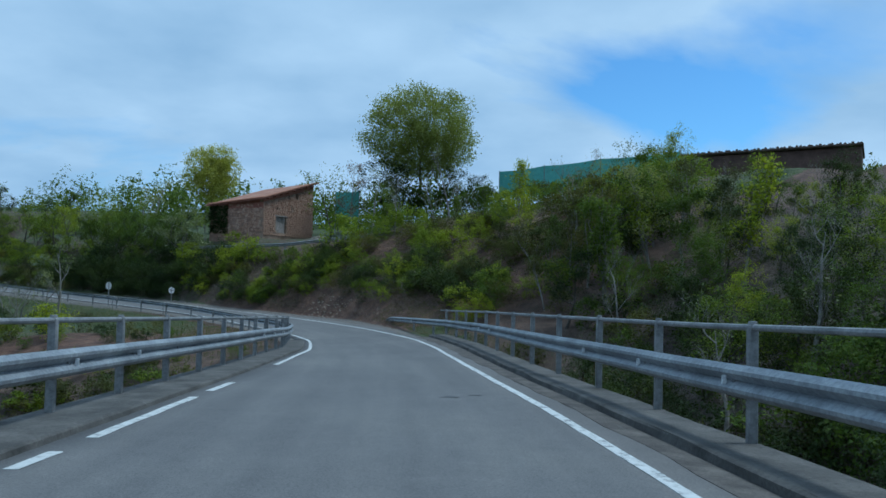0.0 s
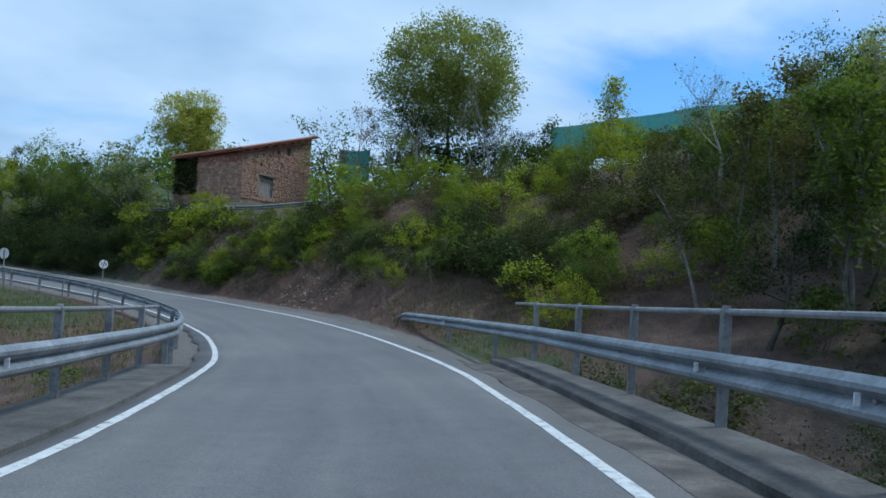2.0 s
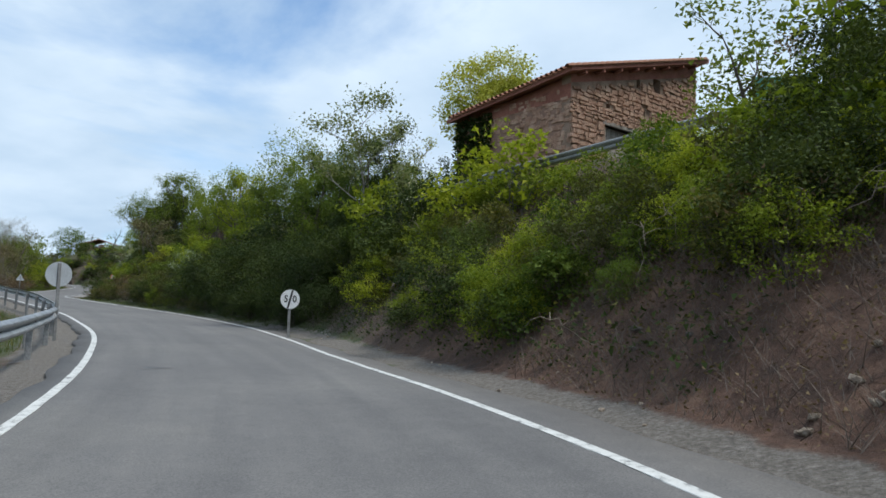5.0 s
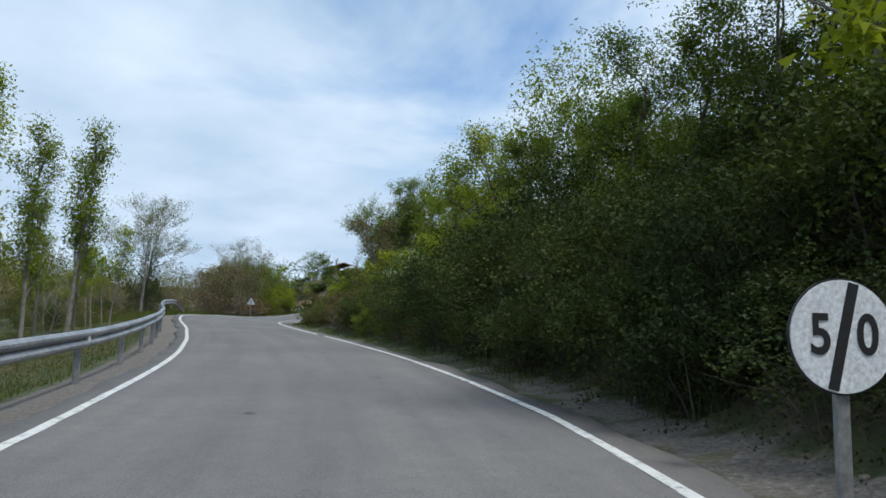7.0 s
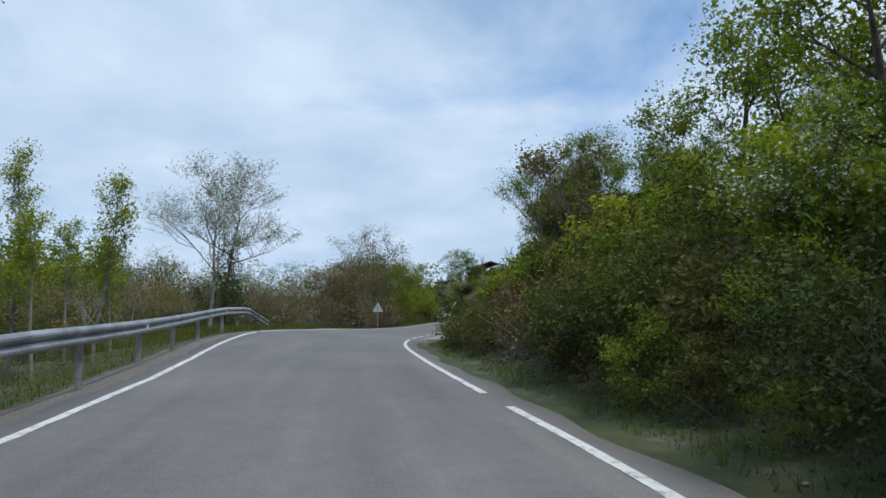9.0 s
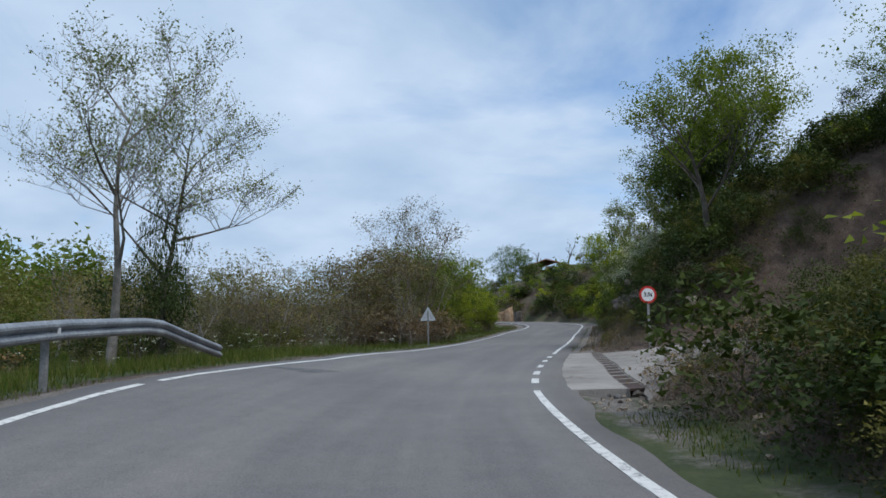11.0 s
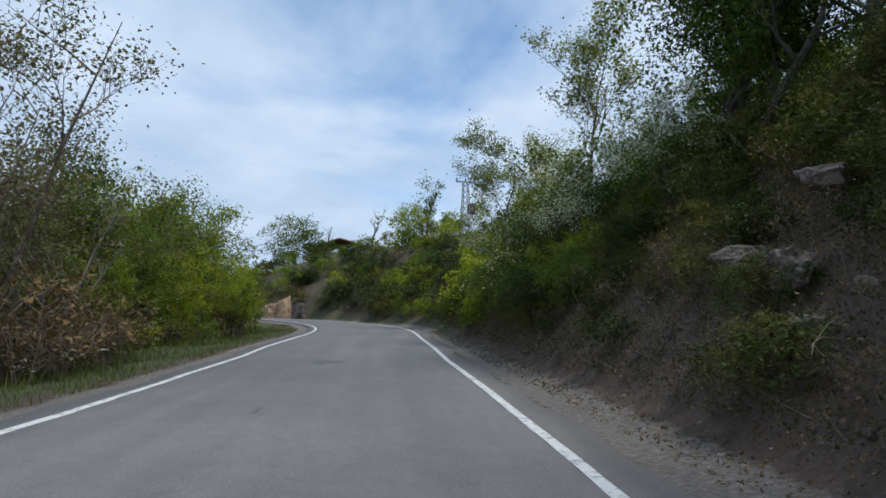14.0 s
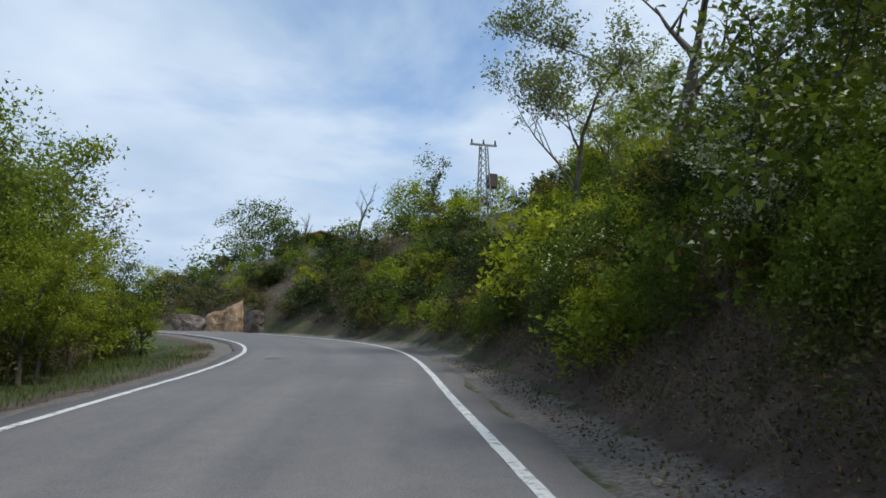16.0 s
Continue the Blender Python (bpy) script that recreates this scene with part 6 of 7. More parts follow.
def stones(pool, name, label, group, s0, s1, d0, d1, count, lo, hi, side=1):
    for _ in range(count):
        s, d = heap_rng.uniform(s0, s1), heap_rng.uniform(d0, d1)
        p = at_road(s, right_line(s) + d if side > 0 else left_line(s) - d)
        k = heap_rng.uniform(lo, hi)
        ob = new(name, heap_rng.choice(pool))
        ob.matrix_basis = Matrix.Translation((p.x, p.y, ground_z(p.x, p.y) + k * 0.25)) @ Euler((heap_rng.uniform(-0.4, 0.4), heap_rng.uniform(-0.4, 0.4), heap_rng.random() * 6.28)).to_matrix().to_4x4() @ Matrix.Diagonal((k, k * heap_rng.uniform(0.6, 1), k * heap_rng.uniform(0.6, 1), 1))
        tagged(ob, label, "rock", group)


stones(PALE, "pale_rock", "pale broken stone lying on the red bank", "bank stones", 51.0, 55.8, 1.3, 3.2, 110, 0.03, 0.13)
stones(PALE, "pale_rock", "pale broken stone lying on the red bank", "bank stones", 46, 60, 1.2, 6.5, 20, 0.02, 0.08)
stones(ROCKS, "rock", "brown stone in the soil of the bank", "bank rocks", 38, 60, 1.8, 8.0, 80, 0.04, 0.15)
stones(ROCKS, "rock", "brown rock standing out of the bank", "bank rocks", 134, 160, 1.7, 6.0, 120, 0.03, 0.16)
stones(PALE, "pale_rock", "pale loose stone on the gravel verge", "verge stones", 136, 176, 0.8, 2.2, 54, 0.015, 0.07)
stones(PALE, "pale_rock", "pale loose stone on the grassy verge", "verge stones", 108, 120, 0.9, 2.2, 24, 0.03, 0.11)
stones(ROCKS, "rock", "rock beside the concrete drive", "bank rocks", 133.5, 137, 2.4, 5.0, 30, 0.06, 0.22)
stones(PALE, "pale_rock", "pale stone on the dirt shoulder", "verge stones", 44, 112, 0.7, 1.7, 32, 0.02, 0.06)


def crag(name, label, seed, x, y, z, turn, sx, sy, sz, material, tilt=0.0):
    """An angular block of rock, split along flat faces and weathered."""
    g = random.Random(seed)
    off = Vector((g.random() * 20, g.random() * 20, g.random() * 20))
    bm = bmesh.new()
    bmesh.ops.create_icosphere(bm, subdivisions=4, radius=1.0)
    cuts = [(Vector((g.gauss(0, 1), g.gauss(0, 1), g.gauss(0, 0.8))).normalized(), g.uniform(0.5, 0.8)) for _ in range(13)]
    cuts += [(Vector((g.gauss(0, 0.12), g.gauss(0, 0.12), k)).normalized(), g.uniform(0.5, 0.62)) for k in (1, -1)]
    for v in bm.verts:
        d = v.co.normalized()
        r = min([1.15] + [h / d.dot(n) for n, h in cuts if d.dot(n) > 0.05])
        # beds step in and out along the block's height
        r *= 1 - 0.09 * (math.floor((d.z * r + 0.25 * noise.noise(d * 1.3 + off)) * 4.5) % 2) * (1 - abs(d.z))
        r *= 1 + 0.1 * noise.noise(d * 3.1 + off) - 0.09 * abs(noise.noise(d * 7.0 + off)) - 0.05 * abs(noise.noise(d * 15.0 + off))
        v.co = Vector((d.x * r * sx * 0.62, d.y * r * sy * 0.62, d.z * r * sz * 0.8))
    ob = part(name, bm, material)
    ob.matrix_basis = pose(x, y, z, tilt, 0, turn)
    return tagged(ob, label, "rock", "rock ledges")


def bank_crag(label, seed, s, d, h, sx, sy, sz, material=M_ROCK, tilt=0.0):
    p = at_road(s, right_line(s) + d)
    crag("rock_ledge", label, seed, p.x, p.y, p.z + h, heading(s) + 90, sx, sy, sz, material, tilt)


# overhanging ledge and outcrops in the bank past the drive
for k, (st, d, h, sx, sy, sz, lean) in enumerate(((139.8, 3.5, 2.15, 1.5, 1.5, 0.75, -5), (140.9, 3.25, 2.2, 1.6, 1.7, 0.85, 6), (142.0, 3.3, 2.05, 1.5, 1.6, 0.8, -3), (143.0, 3.5, 1.95, 1.4, 1.4, 0.7, 8), (141.4, 3.9, 2.75, 1.7, 1.3, 0.6, 3), (140.2, 4.1, 2.8, 1.2, 1.2, 0.6, -8), (144.1, 3.6, 1.7, 1.2, 1.2, 0.8, 4))):
    bank_crag("overhanging grey-brown rock ledge split into blocks", 80 + k, st, d - 0.05, h - 0.4, sx * 0.9, sy * 0.9, sz * 0.9, tilt=lean)
bank_crag("broken rock under the ledge", 3, 139.6, 3.4, 1.45, 1.0, 1.0, 0.7)
bank_crag("broken rock under the ledge", 4, 140.2, 2.9, 0.95, 0.6, 0.6, 0.45)
bank_crag("small block of rock in the bank", 5, 144.6, 2.7, 1.0, 0.8, 0.8, 0.5)
for k in range(16):
    bank_crag("broken block of rock in the steep bank", 60 + k, heap_rng.uniform(138.6, 147.5), heap_rng.uniform(2.5, 4.4), heap_rng.uniform(0.5, 2.9), heap_rng.uniform(0.4, 1.1), heap_rng.uniform(0.4, 0.9), heap_rng.uniform(0.25, 0.55), tilt=heap_rng.uniform(-15, 15))
bank_crag("pale weathered rock in the bank above the drive", 9, 134.9, 4.9, 1.75, 0.55, 0.5, 0.4, M_PALE_ROCK)
for k in range(16):
    ob = new("pale_rock", heap_rng.choice(PALE))
    x, y = -15.6 + heap_rng.uniform(-0.9, 1.1), 79.0 + heap_rng.uniform(-1.0, 1.6)
    ob.matrix_basis = Matrix.Translation((x + 1.4, y, ground_z(x + 1.4, y) + 0.1)) @ Matrix.Diagonal((heap_rng.uniform(0.2, 0.5),) * 3 + (1,))
    tagged(ob, "pale block of rubble heaped before the house", "rock", "rubble heap")

# orange rock face in the far bend
M_ORANGE = two_scale("orange_rock", (0.26, 0.15, 0.085), (0.42, 0.28, 0.17), (0.55, 0.42, 0.29), 1.4, 9, 0.95, 0, 1.0, 0.08)
for k, (x, y, dz, sx, sy, sz, m) in enumerate(((-134.8, 133.2, 0.7, 1.3, 1.2, 2.6, M_ORANGE), (-136.2, 132.6, 0.4, 1.6, 1.2, 2.0, M_ORANGE), (-133.2, 133.6, 0.5, 1.8, 1.2, 1.8, M_ROCK), (-138.0, 131.8, 0.4, 2.0, 1.3, 1.6, M_ROCK))):
    crag("rock_outcrop", "bare orange rock cut in the far bend" if m is M_ORANGE else "brown rock cut in the far bend", 40 + k, x, y, ground_z(x, y) + dz, 15 * k - 10, sx, sy, sz, m)

# ---- upper lane before the house ----
LANE = [(-4.0, 66.5, 4.4), (-8.0, 67.2, 4.0), (-11.5, 67.6, 3.55), (-15.2, 68.2, 3.1), (-19.4, 70.2, 2.95), (-23.6, 72.8, 2.85), (-28.0, 75.6, 2.7)]
lane_rail = empty("lane_guardrail")
pts = [Vector(p) for p in LANE]
for p in pts:
    bm = bmesh.new()
    box(bm, pose(p.x, p.y, ground_z(p.x, p.y) - 0.5, 0, 0, 20), 0.1, 0.14, p.z + 0.8 - ground_z(p.x, p.y) + 0.35, 0.01)
    part("post", bm, M_POST, lane_rail)
verts, faces = [], []
for k, p in enumerate(pts):
    d = (pts[min(k + 1, len(pts) - 1)] - pts[max(k - 1, 0)]).normalized()
    side = Vector((-d.y, d.x, 0)).normalized()
    if side.y > 0:
        side = -side
    for o, h in W_BEAM:
        verts.append(p + side * (0.08 + o) + Vector((0, 0, 0.5 + h)))
    for o, h in W_BEAM[::-1]:
        verts.append(p + side * (0.06 + o) + Vector((0, 0, 0.5 + h)))
nn = 2 * len(W_BEAM)
for a in range(len(pts) - 1):
    for k in range(nn):
        faces.append((a * nn + k, a * nn + (k + 1) % nn, (a + 1) * nn + (k + 1) % nn, (a + 1) * nn + k))
mesh_ob("beam", verts, faces, M_POST, lane_rail, "dull grey steel beam")
tagged(lane_rail, "grey guardrail of the upper lane before the house", "guardrail")

# ---- road signs ----
def disc(name, r, thick, material, parent, y, label=""):
    bm = bmesh.new()
    res = bmesh.ops.create_cone(bm, cap_ends=True, segments=40, radius1=r, radius2=r, depth=thick)
    bmesh.ops.transform(bm, matrix=Matrix.Translation((0, y, 0)) @ Matrix.Rotation(radians(90), 4, "X"), verts=res["verts"])
    ob = part(name, bm, material, parent, label)
    return ob


def text(body, size, material, parent, place, name="lettering", squash=0.85):
    cu = bpy.data.curves.new(name, "FONT")
    cu.body, cu.size, cu.extrude, cu.offset = body, size, 0.002, 0.006
    cu.align_x, cu.align_y = "CENTER", "CENTER"
    ob = new(name + "_curve", cu)
    me = bpy.data.meshes.new_from_object(ob.evaluated_get(bpy.context.evaluated_depsgraph_get()))
    bpy.data.objects.remove(ob)
    me.materials.clear()
    me.materials.append(material)
    ob = new(name, me)
    ob.parent = parent
    ob.matrix_basis = Matrix.Translation(place) @ Matrix.Rotation(radians(90), 4, "X") @ Matrix.Diagonal((squash, 1, 1, 1))
    return ob


def sign(name, label, s, o, plate_h, turn, ground_drop=0.5):
    """A sign's root stands at the foot of its pole and faces -y turned by the road's heading."""
    p = at_road(s, o)
    z = ground_z(p.x, p.y)
    root = empty(name, pose(p.x, p.y, z, 0, 0, heading(s) + turn))
    bm = bmesh.new()
    box(bm, pose(0, 0.035, -ground_drop), 0.08, 0.04, plate_h + ground_drop + 0.25, 0.006)
    part("pole", bm, M_POST, root, "galvanised steel pole")
    return tagged(root, label, "road sign")


# end of the 50 limit
S50, O50 = (float(v[0]) for v in stations(np.array([-25.0]), np.array([66.6])))
sg = sign("speed_sign", "round white end-of-limit sign with black bar and number 50", S50, O50 - 0.4, 1.2, 0)
pl = disc("plate", 0.3, 0.012, M_WHITE, sg, 0.0, "white round plate")
pl.location.z = 1.24
disc("rim", 0.31, 0.008, M_BLACK, pl, 0.006)
bm = bmesh.new()
box(bm, Matrix.Rotation(radians(14), 4, "Y") @ Matrix.Translation((0, -0.009, -0.29)), 0.06, 0.004, 0.58)
part("bar", bm, M_BLACK, pl)
text("5", 0.3, M_BLACK, pl, (-0.13, -0.009, 0))
text("0", 0.3, M_BLACK, pl, (0.14, -0.009, 0))

# weight limit sign beside the drive
p35 = Vector((-76.1, 98.9, 0))
s35, o35 = (float(v[0]) for v in stations(np.array([p35.x]), np.array([p35.y])))
sg = sign("weight_sign", "round white weight-limit sign with red rim reading 3,5t", s35, o35, 1.82, 14)
pl = disc("plate", 0.3, 0.012, M_RED, sg, 0.0, "red-rimmed round plate")
pl.location.z = 1.8
disc("face", 0.225, 0.006, M_WHITE, pl, -0.008, "white face")
text("3,5t", 0.2, M_BLACK, pl, (0, -0.014, 0), squash=0.95)

# signs seen from behind
SB, OB = (float(v[0]) for v in stations(np.array([-28.5]), np.array([60.8])))
sg = sign("round_sign", "round road sign seen from its grey back", SB, OB, 1.75, 20)
pl = disc("plate", 0.33, 0.012, M_SIGN_GREY, sg, 0.06, "pale grey back of a round plate")
pl.location.z = 1.75
bm = bmesh.new()
box(bm, pose(0, 0.045, -0.3), 0.09, 0.012, 0.6)
part("bracket", bm, M_POST, pl)
tri_s, tri_o = (float(v[0]) for v in stations(np.array([-90.5]), np.array([97.9])))
sg = sign("triangle_sign", "triangular warning sign seen from its pale grey back", tri_s, tri_o, 1.55, 8)
bm = bmesh.new()
tv = [(-0.42, -0.25), (0.42, -0.25), (0.0, 0.5)]
ring = []
for k in range(3):
    a, b, c3 = Vector(tv[k]), Vector(tv[(k + 1) % 3]), Vector(tv[(k + 2) % 3])
    for q in (0.06, 0.94):
        ring.append(a.lerp(b, q))
fr = [bm.verts.new((v.x, 0.065, v.y)) for v in ring]
bk = [bm.verts.new((v.x, 0.077, v.y)) for v in ring]
bm.faces.new(fr)
bm.faces.new(bk[::-1])
for k in range(len(ring)):
    j = (k + 1) % len(ring)
    bm.faces.new((fr[k], bk[k], bk[j], fr[j]))
pl = part("plate", bm, M_SIGN_GREY, sg, "pale grey back of a triangular plate")
pl.location.z = 1.55
for sx in (-0.2, 0.17):
    for q in range(2):
        bm = bmesh.new()
        box(bm, pose(sx + q * 0.03, 0.058, -0.14), 0.012, 0.004, 0.09)
        part("marking", bm, M_POST, pl)
pole = sg.children[0]
pole.location.y = -0.01
# slim delineator posts along the verge
for s, o in ((62.5, -1.4), (70.5, -1.5), (57.5, -1.6)):
    p = at_road(s, left_line(s) + o)
    bm = bmesh.new()
    box(bm, pose(0, 0, -0.3, 0, 0, 0), 0.05, 0.05, 1.35, 0.01)
    ob = part("marker_post", bm, M_POST)
    ob.matrix_basis = pose(p.x, p.y, ground_z(p.x, p.y))
    tagged(ob, "slim grey marker post on the verge", "post", "marker posts")

# ---- concrete drive with its grated drain ----
def drain_line(s):
    return right_line(s) + np.interp(s, (121, 128, 135), (0.3, 0.38, 0.05))


def cracked_concrete():
    m, n, l, b = mat("cracked_concrete", 0.9)
    broad = ramp(n, l, tex_noise(n, l, 0.5, 6, 0.65), [(0.3, (0.155, 0.14, 0.124)), (0.5, (0.24, 0.222, 0.2)), (0.72, (0.33, 0.312, 0.288))])
    fine = tex_noise(n, l, 34, 3, 0.7)
    col = mixed(n, l, 1.0, broad, ramp(n, l, fine, [(0.25, (0.7, 0.7, 0.7)), (0.75, (1.2, 1.2, 1.2))]), "MULTIPLY")
    v = n.new("ShaderNodeTexVoronoi"); v.feature = "DISTANCE_TO_EDGE"; v.inputs["Scale"].default_value = 0.45
    warp = n.new("ShaderNodeTexNoise"); warp.inputs["Scale"].default_value = 1.4; warp.inputs["Detail"].default_value = 6
    co = n.new("ShaderNodeTexCoord").outputs["Object"]
    l.new(co, warp.inputs["Vector"])
    l.new(mixed(n, l, 0.5, co, warp.outputs["Color"], "ADD"), v.inputs["Vector"])
    line = ramp(n, l, v.outputs["Distance"], [(0.0, (1, 1, 1)), (0.018, (0, 0, 0))])
    some = ramp(n, l, tex_noise(n, l, 0.4, 3), [(0.45, (0, 0, 0)), (0.58, (0.85, 0.85, 0.85))])
    l.new(mixed(n, l, mixed(n, l, 1.0, line, some, "MULTIPLY"), col, (0.06, 0.05, 0.042)), b.inputs["Base Color"])
    bump(n, l, b, fine, 0.5, 0.01)
    return m


M_DRIVE = cracked_concrete()


def drive_sheet():
    verts, faces, rows, cols = [], [], 14, 12
    for a in range(rows):
        u = a / (rows - 1)
        for b in range(cols):
            d = 1.62 + 11.0 * (b / (cols - 1)) ** 1.3
            s = 121.2 + (0.22 * (d - 1.6)) + (12.9 - 0.1 * (d - 1.6)) * u
            p = at_road(s, drain_line(s) + d)
            h = np.interp(d, (1.6, 3.0, 5.5, 8.5, 12.6), (0.045, 0.16, 0.48, 1.0, 1.9)) + 0.015 * math.sin(s * 2.1 + d) * math.sin(d * 1.7)
            verts.append((p.x, p.y, p.z + h))
    for a in range(rows - 1):
        for b in range(cols - 1):
            faces.append((a * cols + b, (a + 1) * cols + b, (a + 1) * cols + b + 1, a * cols + b + 1))
    # sides down into the ground
    rim = [a * cols for a in range(rows)] + [(rows - 1) * cols + b for b in range(1, cols)] + [a * cols + cols - 1 for a in range(rows - 2, -1, -1)] + [b for b in range(cols - 2, 0, -1)]
    base = len(verts)
    verts += [(verts[k][0], verts[k][1], verts[k][2] - 0.35) for k in rim]
    for k in range(len(rim)):
        j = (k + 1) % len(rim)
        faces.append((rim[k], base + k, base + j, rim[j]))
    return mesh_ob("drive", verts, faces, M_DRIVE)


tagged(drive_sheet(), "cracked pale concrete drive climbing from the road", "drive", kind="structure")
def apron_sheet():
    ss = np.arange(121.3, 134.9, 0.4)
    verts, faces = [], []
    for k, s in enumerate(ss):
        w = 0.03 * math.sin(s * 5) * math.sin(s * 2.3)
        for o, h in ((right_line(s) + 0.58 + w, -0.1), (right_line(s) + 0.6 + w, 0.008), (drain_line(s) + 1.27, 0.022), (drain_line(s) + 1.28, -0.3)):
            verts.append(at_road(s, o, h))
    for a in range(len(ss) - 1):
        for k in range(3):
            faces.append((a * 4 + k, a * 4 + k + 1, (a + 1) * 4 + k + 1, (a + 1) * 4 + k))
    faces += [(0, 1, 2, 3), tuple(len(verts) - 4 + k for k in (3, 2, 1, 0))]
    return mesh_ob("apron", verts, faces, M_DRIVE)


tagged(apron_sheet(), "concrete apron strip between road and drain", "apron", kind="structure")
drain = empty("drain_channel")
sweep("channel", 121.2, 135.0, 0.6, [(1.26, 0.02), (1.26, -0.4), (1.6, -0.4), (1.6, 0.04), (1.57, 0.04), (1.57, -0.35), (1.29, -0.35), (1.29, 0.02)], M_CONC_DARK, drain, "concrete channel", off=drain_line)
for k in range(14):
    s = 121.7 + k * 0.96
    sweep("grate", s - 0.46, s + 0.46, 0.2, [(1.28, -0.02), (1.28, 0.02), (1.575, 0.035), (1.575, -0.005)], M_RUST, drain, "rusty iron grate", off=drain_line)
    m = s + 0.48
    bm = bmesh.new()
    pa, pb = at_road(m, drain_line(m) + 1.26, 0.03), at_road(m + 0.1, drain_line(m) + 1.6, 0.042)
    rod(bm, pa, pb, 0.013, 0.013, 6)
    part("bar", bm, M_CONC, drain, "pale bar between the grates")
tagged(drain, "drain channel covered by rusty iron grates", "drain")
# broken pit at the drain's mouth, and a slab tipped on the bank
pit = empty("drain_pit", pose(PIT.x, PIT.y, PIT.z, 0, 0, heading(121.0)))
for m, sx, sy, sz in ((pose(-0.34, 0.15, -0.7, 0, 2, 3), 0.1, 0.8, 0.64), (pose(0.36, 0.1, -0.7, 0, -3, -4), 0.14, 0.95, 0.86), (pose(0, 0.52, -0.7), 0.58, 0.14, 0.45)):
    bm = bmesh.new()
    box(bm, m, sx, sy, sz, 0.035)
    part("pit_wall", bm, M_CONC_DARK, pit, "crumbling concrete side")
# floor coloured near-black for the shade down in the pit
bm = bmesh.new()
box(bm, pose(0, 0.0, -0.78), 0.6, 1.0, 0.1)
part("pit_floor", bm, M_DARK, pit)
tagged(pit, "open broken drain pit with crumbling concrete sides", "drain")
stones(PALE, "pale_rock", "lump of broken concrete beside the drain pit", "drain rubble", 118.6, 120.8, 0.7, 1.9, 22, 0.02, 0.07)
stones(ROCKS, "rock", "brown rubble beside the drain pit", "drain rubble", 118.4, 121.4, 0.9, 2.4, 40, 0.02, 0.09)
M_CONC_STAIN = two_scale("stained_concrete", (0.1, 0.085, 0.07), (0.18, 0.16, 0.138), (0.26, 0.235, 0.205), 1.6, 22, 0.95, 0, 0.7, 0.02)
bm = bmesh.new()
SLAB = [(119.3, 3.1, 0.02), (124.2, 3.8, 0.1), (126.8, 5.3, 0.6), (124.4, 5.55, 0.85)]
c0, c1, c2, c3 = (at_road(s, o, h) for s, o, h in SLAB)
bmesh.ops.create_grid(bm, x_segments=9, y_segments=9, size=0.5)
for v in bm.verts:
    u, w = v.co.x + 0.5, v.co.y + 0.5
    k = noise.noise(Vector((u * 5, w * 5, 2.0)))
    e = 0.05 * noise.noise(Vector((u * 11, w * 11, 7.0)))
    v.co = c0.lerp(c1, u + e).lerp(c3.lerp(c2, u + e), w - e) + Vector((0, 0, 0.05 * k))
slab_ob = part("concrete_slab", bm, M_CONC_STAIN)
mo = slab_ob.modifiers.new("thick", "SOLIDIFY")
mo.thickness, mo.offset = 0.12, -1
tagged(slab_ob, "sloping weathered concrete slab on the bank beside the drive", "slab")

# ---- patches and marks on the asphalt ----
M_PATCH = two_scale("tar_patch", (0.075, 0.075, 0.078), (0.11, 0.11, 0.113), (0.16, 0.158, 0.155), 5, 50, 0.9)


def patch(s, o, length, width, seed):
    g = random.Random(seed)
    n = 26
    pts = []
    for k in range(n):
        a = 6.283 * k / n
        r = g.uniform(0.55, 1.0) * (0.75 + 0.25 * math.sin(3 * a + seed))
        pts.append(at_road(s + math.sin(a) * length / 2 * r, o + math.cos(a) * width / 2 * r, 0.006))
    ob = mesh_ob("tar_patch", pts, [tuple(range(n))[::-1]], M_PATCH)
    tagged(ob, "dark worn patch in the asphalt surface", "road patch", kind="structure")


for k, (s, o, a, b) in enumerate(((10.7, 0.72, 0.3, 0.5), (10.9, 1.15, 0.2, 0.3), (22.3, -0.2, 0.5, 0.6), (22.9, -1.5, 0.3, 0.5), (46.5, 1.38, 0.14, 0.6),
                                  (63.7, -1.6, 0.6, 0.7), (78.3, -1.1, 0.25, 0.22), (82.6, 0.9, 0.35, 0.28), (123.5, -3.3, 1.5, 1.9), (92.5, 0.9, 0.6, 0.9),
                                  (154.2, -1.78, 2.2, 1.2), (175.2, -3.2, 1.6, 0.8), (146.5, -1.7, 1.0, 0.12))):
    patch(s, o, a, b, 60 + k)

# ---- farther buildings, net, pylon ----
M_BARN = two_scale("dark_brick", (0.07, 0.042, 0.034), (0.11, 0.066, 0.054), (0.16, 0.1, 0.08), 1.2, 12, 0.95)
M_OLD_TILE = two_scale("old_tile", (0.09, 0.06, 0.05), (0.15, 0.105, 0.088), (0.22, 0.165, 0.14), 1.5, 12, 0.95)
barn = empty("long_building", pose(31.4, 69.15, 9.7, 0, 0, -32))
bm = bmesh.new()
box(bm, pose(0, 2.2, -4.0), 16.3, 4.4, 8.0)
part("wall", bm, M_BARN, barn, "dark brick wall")
bm = slab([(-8.4, -0.45, 4.3), (8.3, -0.45, 4.3), (8.3, 4.7, 3.75), (-8.4, 4.7, 3.75)], 0.14)
part("roof", bm, M_OLD_TILE, barn, "dark weathered tile roof falling to the back")
